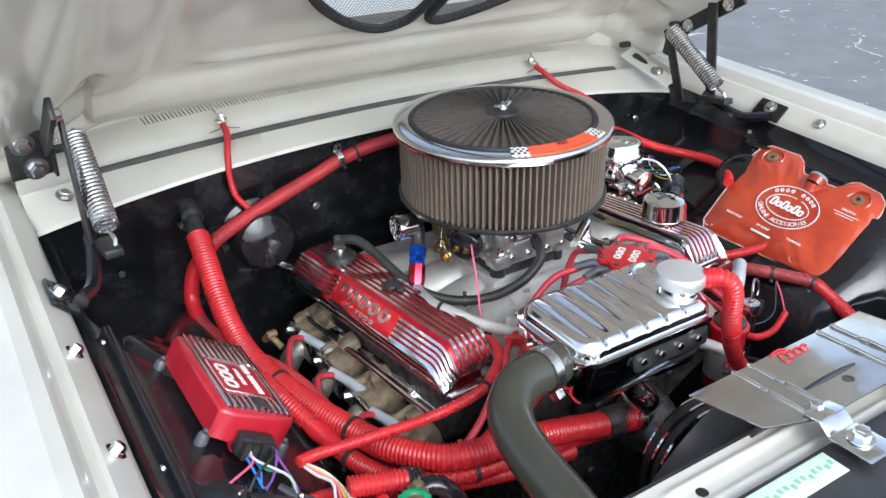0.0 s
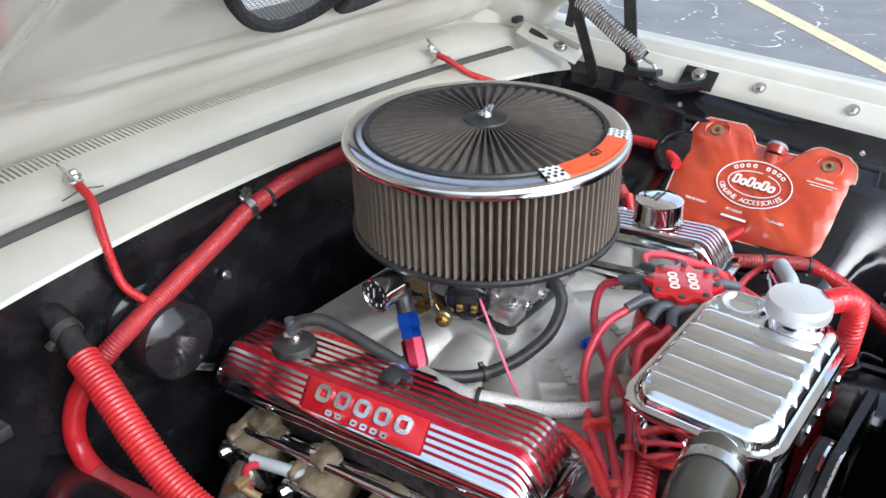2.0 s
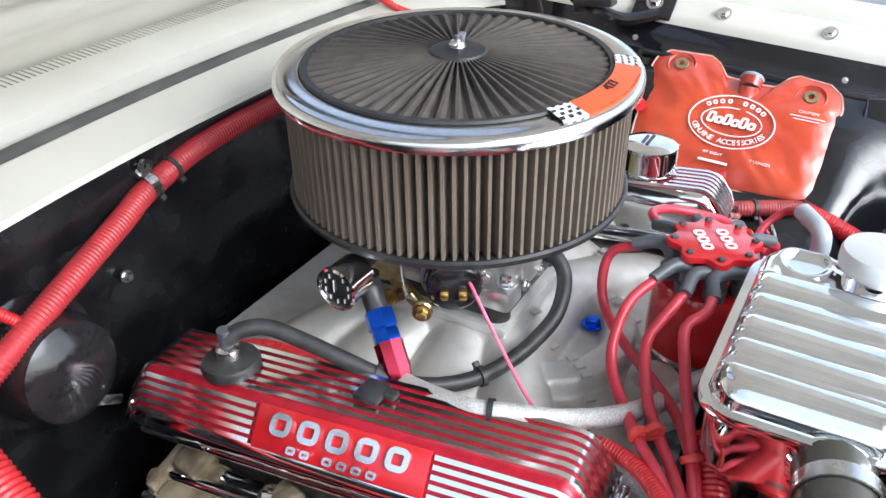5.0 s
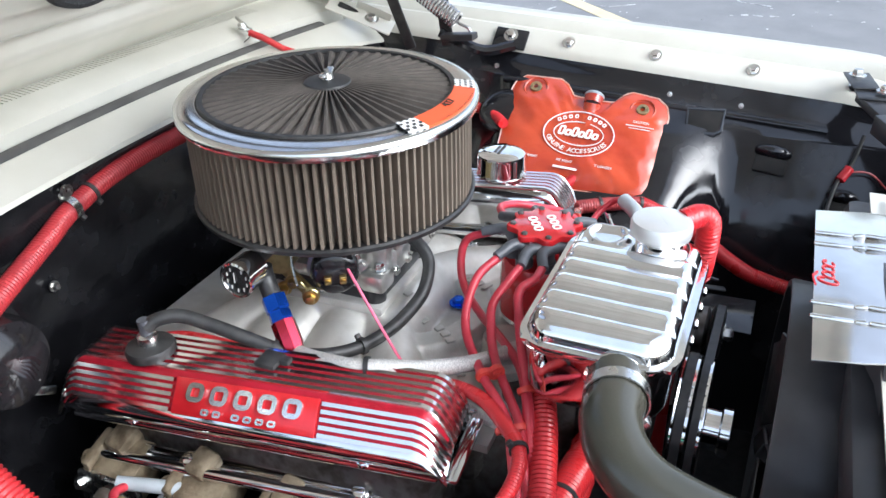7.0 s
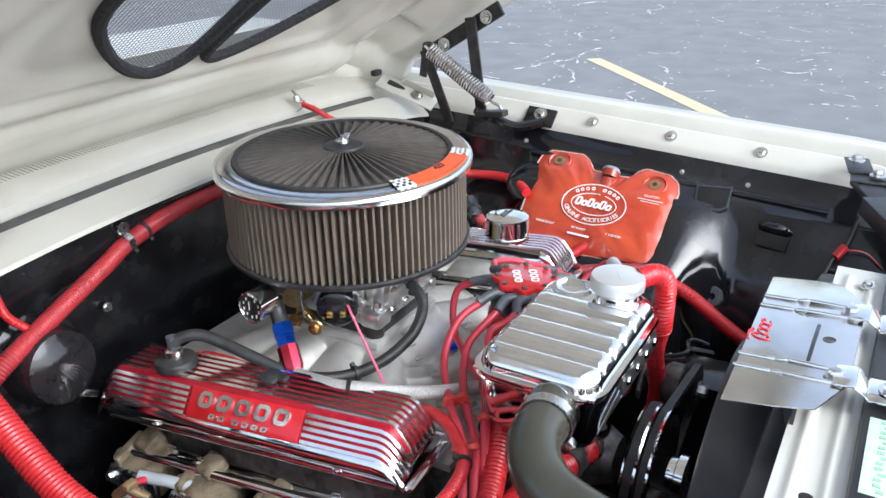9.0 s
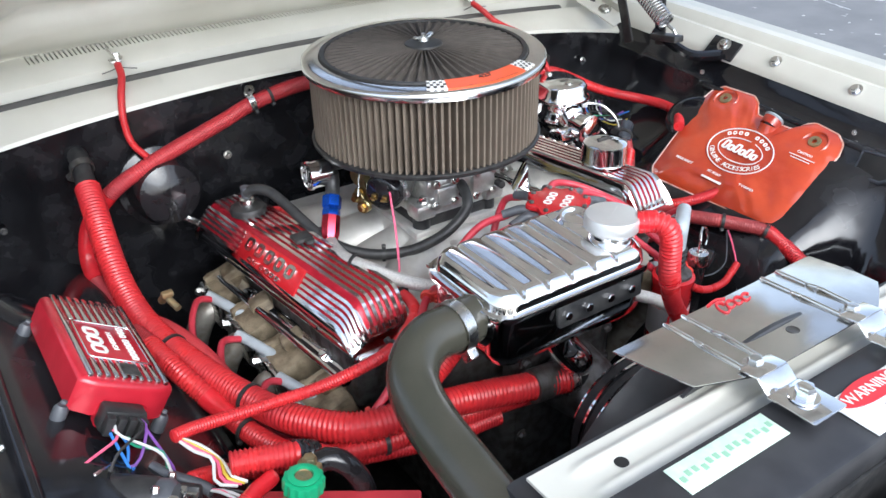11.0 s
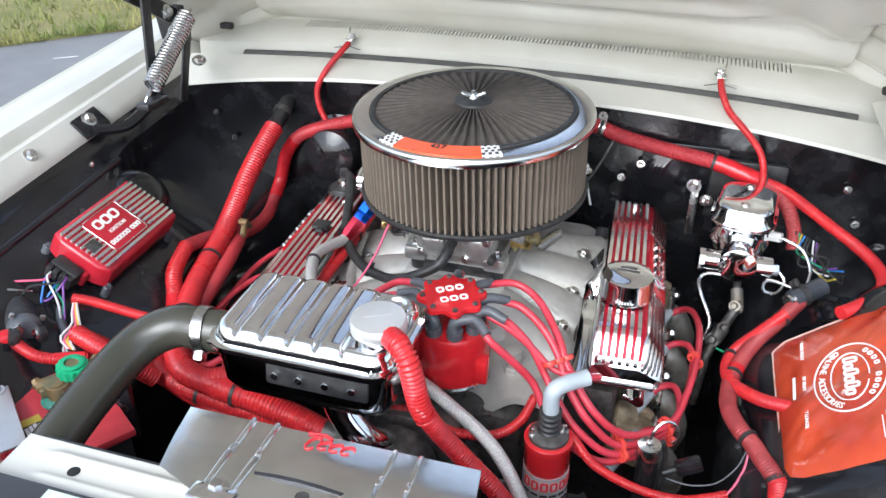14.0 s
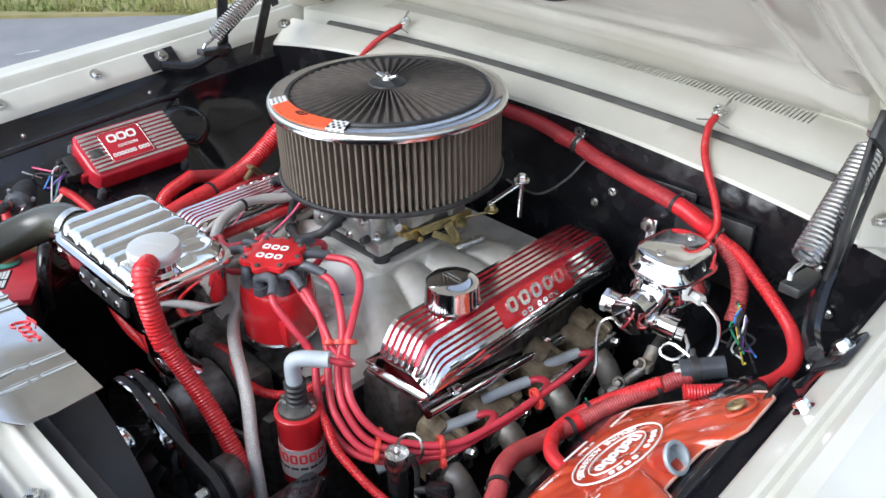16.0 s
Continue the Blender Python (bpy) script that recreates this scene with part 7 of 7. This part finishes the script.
part("side_bracket", join(bar((0.325, 0.225, 0.80), (0.325, 0.215, 0.70), 0.014, 0.004, (0.3, -1, 0)), bolt((0.322, 0.218, 0.792), (-0.2, -1, 0), 0.008, 0.010), bolt((0.345, 0.218, 0.768), (0, -1, 0), 0.007, 0.012)), ZINC, mc)
for pts in ([(0.385, 0.08, 0.716), (0.36, 0.08, 0.714), (0.35, 0.071, 0.705), (0.357, 0.053, 0.69), (0.375, 0.029, 0.66), (0.369, 0.016, 0.63), (0.366, 0.004, 0.6), (0.368, -0.006, 0.57), (0.358, -0.039, 0.53)],
            [(0.462, 0.100, 0.727), (0.475, 0.09, 0.715), (0.465, 0.075, 0.700), (0.445, 0.07, 0.705), (0.45, 0.085, 0.715), (0.48, 0.085, 0.71), (0.495, 0.08, 0.705)],
            [(0.452, 0.14, 0.762), (0.470, 0.13, 0.764), (0.495, 0.12, 0.755), (0.508, 0.10, 0.735), (0.505, 0.08, 0.715)]):
    part("brake_line", tube(pts, 0.0027, 8), ZINC, mc, "bare steel brake line")
part("line_nut", tube([(0.446, 0.143, 0.761), (0.462, 0.135, 0.764)], 0.008, 6, smooth=False), WHITEW, mc)
sj = thing("steering_joint", (0.403, 0.071, 0.63), "dull metal steering shaft joint low beside the engine", "steering joint")
part("shaft", tube([(0.408, 0.20, 0.70), (0.413, 0.12, 0.67), (0.416, 0.105, 0.658)], 0.0065, 14, smooth=False), DARKSTEEL, sj)
part("yoke", join(tube([(0.413, 0.118, 0.668), (0.416, 0.101, 0.655)], 0.0095, 10, smooth=False), box((0.416, 0.096, 0.650), (0.020, 0.018, 0.016), 0.004), bolt((0.412, 0.088, 0.656), (-0.3, -1, 0.6), 0.006, 0.012)), HEADER, sj, "worn metal yoke")
part("cross", tube([(0.416, 0.094, 0.649), (0.405, 0.075, 0.634), (0.392, 0.054, 0.615)], 0.0080, 12, smooth=False), DARKSTEEL, sj)
part("lower_yoke", join(tube([(0.400, 0.068, 0.626), (0.388, 0.048, 0.61)], 0.0115, 10, smooth=False), bolt((0.386, 0.046, 0.614), (-0.3, -1, 0.6), 0.0075, 0.010), bolt((0.398, 0.058, 0.632), (0.3, -1, 0.6), 0.006, 0.010)), DARKSTEEL, sj)
part("lower_shaft", tube([(0.388, 0.048, 0.61), (0.379, 0.030, 0.585), (0.372, 0.02, 0.50)], 0.0075, 12, smooth=False), DARKSTEEL, sj)
single("green_wire", tube([(0.389, -0.009, 0.64), (0.402, -0.022, 0.645), (0.411, -0.031, 0.65)], 0.0016, 6), GREENW, "short thin green wire by the harness", "wire")
fl = thing("inline_cylinder", (0.50, 0.075, 0.70), "grey black metal cylinder clipped to the apron", "cylinder")
part("can", tube([(0.486, 0.054, 0.706), (0.529, 0.089, 0.717)], 0.0150, 24, smooth=False), BLUEBLK, fl)
part("end_cap", tube([(0.480, 0.049, 0.7045), (0.487, 0.055, 0.7063)], 0.011, 16, smooth=False), ZINC, fl)
part("strap", clamp((0.500, 0.066, 0.7098), (0.6, 0.48, 0.15), 0.0155, 0.009), RUBBER, fl)
for k, mt in enumerate((RUBBER, RUBBER, GREENW, YELLOWW, BLUEW, RUBBER, RUBBER, WHITEW, PURPLEW, RUBBER)):
    a = Vector((0.485 + 0.004 * k, 0.19 - 0.004 * k, 0.752))
    e = Vector((0.52 + 0.009 * (k % 5), 0.105 + 0.006 * (k % 3), 0.735 - 0.004 * (k % 4)))
    mid = (a + e) / 2 + Vector((0.02 * math.sin(k * 2.3), 0.012 * math.cos(k * 3.1), -0.022 + 0.014 * math.sin(k * 1.3)))
    single("loom_wire", tube([a, a + Vector((0.004 * math.sin(k), -0.006, -0.022)), mid, e], 0.0015, 6), mt, "thin wire hanging below the firewall harness", "wire", "loom wires")

# ---- firewall fittings ----
bl = thing("blower_motor", (-0.33, 0.26, 0.70), "black domed heater blower on the firewall", "blower")
part("dome", lathe([(0.064, -0.004), (0.064, 0.006), (0.054, 0.010), (0.052, 0.040), (0.046, 0.058), (0.026, 0.068), (0, 0.071)], 40, frame_at((-0.33, 0.262, 0.755), (1, 0, 0), (0, -1, 0.12))), GLOSSBLK, bl)
part("tab", bar((-0.315, 0.21, 0.715), (-0.29, 0.205, 0.70), 0.01, 0.004, (0, -1, 0)), ZINC, bl)
for x, z in ((-0.215, 0.780), (-0.593, 0.795), (-0.605, 0.714), (-0.56, 0.745), (0.56, 0.80), (0.585, 0.74), (0.23, 0.80), (0.20, 0.77)):
    single("firewall_stud", bolt((x, 0.258, z), (0, -1, 0.05), 0.0036 if x < -0.3 else 0.0045, 0.007), DARKSTEEL if x < -0.3 else ZINC, "small zinc stud on the black firewall", "stud", "firewall studs")
single("firewall_plate", box((0.30, 0.2600, 0.80), (0.14, 0.004, 0.09), 0.002), BLACK, "black blanking plate on the firewall", "plate")
for s, x, y, z in ((-1, -0.165, 0.262, 0.862), (1, 0.158, 0.262, 0.862)):
    single("harness_clip", join(clamp((x, y - 0.004, z - 0.004), (1, 0, -0.15 * s), 0.0125, 0.010), lathe([(0.003, -0.004), (0.008, -0.004), (0.008, 0.0), (0.003, 0.0), (0.003, -0.004)], 16, frame_at((x, y - 0.006, z + 0.018), (1, 0, 0), (0, -1, 0)))),
           ZINC, "zinc loop clip holding the harness", "clip", "harness clips")
single("dipstick_tube", join(tube([(0.180, 0.009, 0.688), (0.219, 0.008, 0.750)], 0.013, 20, smooth=False), tube([(0.17, 0.01, 0.672), (0.181, 0.009, 0.690)], 0.009, 12, smooth=False)), CHROME, "short chrome tube leaning over the intake", "tube")
single("heater_valve", join(tube([(-0.412, 0.03, 0.695), (-0.41, 0.012, 0.712)], 0.006, 12, smooth=False), box((-0.409, 0.008, 0.716), (0.016, 0.010, 0.008), 0.002), tube([(-0.41, 0.012, 0.71), (-0.402, -0.01, 0.70)], 0.005, 10, smooth=False)), BRONZE, "small brass heater valve", "valve")
single("throttle_cable", tube([(0.135, 0.11, 0.842), (0.15, 0.17, 0.80), (0.165, 0.22, 0.81), (0.18, 0.25, 0.84)], 0.002, 8), DARKSTEEL, "thin dark throttle cable by the firewall", "cable")
single("throttle_bracket", join(bar((0.118, 0.09, 0.80), (0.150, 0.13, 0.835), 0.010, 0.004, (0, 0, 1)), bar((0.150, 0.13, 0.838), (0.168, 0.105, 0.79), 0.009, 0.004, (1, 0, 0)), bolt((0.150, 0.13, 0.838), (0, 0, 1), 0.008, 0.01)), ZINC, "zinc throttle cable bracket", "bracket")
single("spring_clip", join(box((-0.232, -0.046, 0.7715), (0.026, 0.024, 0.006), 0.002, None), box((-0.228, -0.062, 0.772), (0.012, 0.012, 0.007), 0.003)), RUBBER, "small black clip on the valve cover", "clip")

# ---- pulleys, fan, radiator ----
pu = thing("water_pump", (0.005, -0.40, 0.62), "water pump with chrome double pulley and fan spacer", "water pump")
PY = lambda y: frame_at((0.004, y, 0.628), (0, 0, 1), (0, -1, 0))
part("housing", join(lathe([(0, 0), (0.05, 0), (0.045, 0.04), (0.03, 0.07), (0, 0.07)], 32, frame_at((0.0, -0.34, 0.628), (0, 0, 1), (0, -1, 0))), tube([(0, -0.36, 0.64), (-0.05, -0.37, 0.66), (-0.09, -0.37, 0.665)], 0.022, 14)), DARKSTEEL, pu)
part("pulley", lathe([(0, 0), (0.070, 0), (0.083, 0.003), (0.083, 0.005), (0.070, 0.011), (0.083, 0.017), (0.083, 0.020), (0.070, 0.026), (0.083, 0.032), (0.083, 0.035), (0.074, 0.036), (0.062, 0.016), (0.03, 0.014), (0, 0.014)], 72, PY(-0.430)), CHROME, pu, "chrome double groove pulley")
part("fan_spacer", lathe([(0, 0), (0.030, 0), (0.030, 0.008), (0.024, 0.010), (0.024, 0.036), (0.029, 0.038), (0.029, 0.048), (0.018, 0.050), (0, 0.05)], 36, PY(-0.447)), CHROME, pu)
for k in range(6):
    a = 2 * math.pi * k / 6
    m = PY(-0.540) @ Matrix.Rotation(a, 4, "Z") @ Matrix.Translation((0.082, 0, 0)) @ Matrix.Rotation(0.5, 4, "X")
    part("fan_blade", box((0, 0, 0), (0.11, 0.050, 0.004), 0.0015, m), SATIN, pu, "black fan blade")
al = thing("alternator", (0.20, -0.40, 0.60), "dark alternator with black pulley", "alternator")
AY = lambda y: frame_at((0.174, y, 0.650), (0, 0, 1), (0, -1, 0))
part("housing", lathe([(0, 0), (0.026, 0), (0.031, 0.006), (0.031, 0.024), (0.026, 0.028), (0, 0.028)], 40, AY(-0.418)), DARKSTEEL, al)
part("pulley", lathe([(0, 0), (0.027, 0), (0.0345, 0.003), (0.027, 0.010), (0.0345, 0.017), (0.026, 0.019), (0.016, 0.014), (0, 0.014)], 44, AY(-0.447)), SATIN, al)
part("nut", bolt((0.174, -0.466, 0.650), (0, -1, 0), 0.010, 0.012), ZINC, al)
part("arm", bar((0.10, -0.40, 0.665), (0.165, -0.39, 0.675), 0.016, 0.006, (0, -1, 0)), DARKSTEEL, al)


def belt(c1, r1, c2, r2, y, w=0.010, t=0.008):
    """A closed belt round two pulleys in the plane y."""
    V, F = [], []
    a = Vector((c1[0], c1[1]))
    b = Vector((c2[0], c2[1]))
    d = math.atan2((b - a).y, (b - a).x)
    o = math.acos((r1 - r2) / (b - a).length)
    ring = [(a, r1, d + o + (2 * math.pi - 2 * o) * i / 24) for i in range(25)] + [(b, r2, d - o + 2 * o * i / 24) for i in range(25)]
    for c, r, th in ring:
        for rr, yy in ((r - t / 2, y), (r + t / 2, y), (r + t / 2, y - w), (r - t / 2, y - w)):
            V.append((c.x + rr * math.cos(th), yy, c.y + rr * math.sin(th)))
    n = len(ring)
    for i in range(n):
        for j in range(4):
            F.append((i * 4 + j, i * 4 + (j + 1) % 4, ((i + 1) % n) * 4 + (j + 1) % 4, ((i + 1) % n) * 4 + j))
    return V, F


single("drive_belt", belt((0.004, 0.628), 0.079, (0.174, 0.650), 0.0325, -0.4535), RUBBER, "black rubber drive belt round the pulleys", "belt", "drive belts")
single("drive_belt", belt((0.004, 0.628), 0.079, (0.02, 0.42), 0.08, -0.4365), RUBBER, "black rubber drive belt round the pulleys", "belt", "drive belts")
rad = thing("radiator", (0, -0.6, 0.35), "black radiator with a round fan shroud", "radiator")
part("core", box((0, -0.615, 0.57), (0.66, 0.05, 0.44), 0.006), PANEL, rad)
part("tank", box((0, -0.612, 0.785), (0.62, 0.06, 0.05), 0.012), PANEL, rad)
part("shroud", lathe([(0.205, 0), (0.212, 0), (0.214, 0.004), (0.212, 0.060), (0.235, 0.075), (0.26, 0.078), (0.26, 0.082), (0.205, 0.078), (0.205, 0)], 72, frame_at((0.004, -0.528, 0.60), (0, 0, 1), (0, -1, 0))), PANEL, rad, "black round fan shroud")
part("hose_neck", tube([(-0.31, -0.60, 0.776), (-0.31, -0.64, 0.77)], 0.03, 18, smooth=False), PANEL, rad)

tw = thing("taped_wire", (0.545, -0.60, 0.74), "thin wires with a red taped joint in the corner", "wire")
part("wire", tube([(0.575, -0.610, 0.80), (0.555, -0.600, 0.755), (0.535, -0.585, 0.735), (0.48, -0.575, 0.70), (0.40, -0.57, 0.66)], 0.003, 8), RUBBER, tw)
part("red_tape", tube([(0.553, -0.599, 0.752), (0.537, -0.588, 0.737)], 0.0075, 10, smooth=False), REDTAPE, tw, "red tape wrap")
part("branch", tube([(0.548, -0.597, 0.748), (0.56, -0.63, 0.745), (0.565, -0.66, 0.72)], 0.0016, 6), FADED, tw)

# ---- radiator cover plate and its straps ----
pt = thing("cover_plate", (0.01, -0.59, 0.85), "polished steel cover plate with red script over the radiator", "cover plate")
PM = frame_at((0.013, -0.590, 0.8535), (1, 0, 0), (0, 0.06, 1))
shape = [(-0.160, 0.046), (0.146, 0.050), (0.153, -0.002), (0.151, -0.029), (0.134, -0.041), (0.100, -0.060), (-0.082, -0.060), (-0.142, -0.036), (-0.152, 0.004)]
part("plate", prism(shape, 0.0016, 0.0003, PM), STEEL, pt, "mirror polished plate")
for x in (-0.075, 0.075):
    for dx in (-0.013, 0.013):
        part("pressed_ridge", join(bar(PM @ Vector((x + dx, 0.050, 0.002)), PM @ Vector((x + dx, 0.012, 0.002)), 0.005, 0.004, (0, 0, 1)), bar(PM @ Vector((x + dx, 0.012, 0.002)), PM @ Vector((x + dx * 1.1, 0.000, 0.0035)), 0.005, 0.004, (0, 0, 1)),
                                   bar(PM @ Vector((x + dx * 1.1, 0.000, 0.0035)), PM @ Vector((x + dx, -0.058, 0.002)), 0.005, 0.004, (0, 0, 1))), STEEL, pt)
    part("plate_bolt", bolt(PM @ Vector((x, -0.047, 0.003)), (0, 0.1, 1), 0.0075, 0.007), ZINC, pt)
    part("strap", join(bar(PM @ Vector((x, -0.045, 0.0045)), PM @ Vector((x, -0.066, 0.006)), 0.042, 0.003, (0, 0, 1)), bar(PM @ Vector((x, -0.064, 0.006)), PM @ Vector((x, -0.078, -0.006)), 0.042, 0.003, (0, 0.5, 1)),
                       bar(PM @ Vector((x, -0.077, -0.005)), PM @ Vector((x, -0.125, -0.006)), 0.046, 0.003, (0, 0, 1))), CHROME, pt, "chrome strap")
    part("strap_bolt", bolt(PM @ Vector((x, -0.098, -0.002)), (0, 0, 1), 0.009, 0.012), CHROME, pt)
# The plate is uncut; a dark disc carries the shade of its hole.
part("hole", lathe([(0, 0.0018), (0.0058, 0.0018), (0.0066, 0.0022), (0.0066, 0.0016)], 24, PM @ Matrix.Translation((0.002, -0.032, 0))), DARKSTEEL, pt, "dark disc standing in for a shaded round hole")
script = []
for k in range(4):
    cx = -0.018 + 0.0120 * k
    script.append(tube([PM @ Vector((cx + 0.0055 * math.cos(a) + 0.003 * math.sin(a), 0.035 + (0.0095 if k == 0 else 0.0055) * math.sin(a), 0.0022)) for a in linspace(0.3, 5.6, 14)], 0.0011, 5, smooth=False))
script.append(tube([PM @ Vector((-0.028, 0.046, 0.0022)), PM @ Vector((-0.012, 0.049, 0.0022)), PM @ Vector((-0.002, 0.045, 0.0022))], 0.0011, 5))
part("red_script", join(*script), REDPRINT, pt, "red script mark")

sup = thing("support_bar", (0, -0.70, 0.84), "black upper support bar with stickers in front of the radiator", "support bar")
part("bar", box((0, -0.708, 0.826), (0.90, 0.085, 0.036), 0.006), PANEL, sup)
for s in (-1, 1):
    part("end_bar", join(bar((s * 0.43, -0.700, 0.832), (s * 0.53, -0.645, 0.842), 0.080, 0.030, (0, 0, 1)), bar((s * 0.52, -0.652, 0.845), (s * 0.60, -0.612, 0.856), 0.060, 0.014, (0, 0, 1))), PANEL, sup, "black curved end of the support bar")
    ear = part("corner_bracket", join(bar((s * 0.585, -0.585, 0.862), (s * 0.60, -0.70, 0.860), 0.050, 0.004, (0, 0, 1)), bar((s * 0.60, -0.60, 0.866), (s * 0.675, -0.585, 0.868), 0.040, 0.004, (0, 0, 1)), bar((s * 0.565, -0.67, 0.868), (s * 0.565, -0.70, 0.868), 0.035, 0.012, (0, 0, 1))), SATIN, sup, "dark steel corner bracket")
    for x, y in ((0.588, -0.625), (0.600, -0.655), (0.66, -0.587), (0.645, -0.69)):
        part("bracket_bolt", bolt((s * x, y, 0.869), (0, 0, 1), 0.009, 0.010), ZINC, ear, "zinc plated bolt")
gs = part("green_sticker", box((-0.158, -0.688, 0.8452), (0.120, 0.030, 0.001), 0.0002), GREENSTK, sup, "pale green sticker with printed bars")
for k in range(14):
    part("green_bar", box((-0.212 + 0.0083 * k, -0.686 - 0.003 * (k % 3 == 0), 0.8460), (0.0045, 0.006, 0.0008), 0), GREENPR, gs)
wsn = part("notice_sticker", box((0.010, -0.722, 0.8455), (0.100, 0.050, 0.001), 0.0002), WHITEPL, sup, "white notice sticker")
wm = Matrix.Translation((0.010, -0.708, 0.8462))
part("red_oval", prism([(0.044 * math.cos(a), 0.013 * math.sin(a)) for a in linspace(0, 2 * math.pi, 41)[:-1]], 0.0008, 0, wm), REDPRINT, wsn, "red oval")
part("word", lettering("WARNING", 0.0155, 0.0003, wm @ Matrix.Translation((0, 0, 0.0012))), WHITE, wsn)
part("line", lettering("YOU LOOK", 0.008, 0.0003, Matrix.Translation((0.022, -0.730, 0.8464))), RUBBER, wsn)
ams = part("banner_sticker", box((0.29, -0.700, 0.8452), (0.21, 0.062, 0.001), 0.0002), WHITEPL, sup, "white, red and blue sticker")
for k in range(4):
    part("red_shape", prism([(0, 0), (0.026, 0), (0.034, 0.04), (0.010, 0.04)], 0.0008, 0, Matrix.Translation((0.198 + 0.033 * k, -0.72, 0.8460))), REDPRINT, ams)
part("blue_shape", box((0.362, -0.700, 0.8462), (0.06, 0.058, 0.0008), 0), BLUEPRINT, ams)
for x in (0.23,):
    part("panel_bolt", bolt((x, -0.645, 0.832), (0, 0, 1), 0.006, 0.007), ZINC, car)
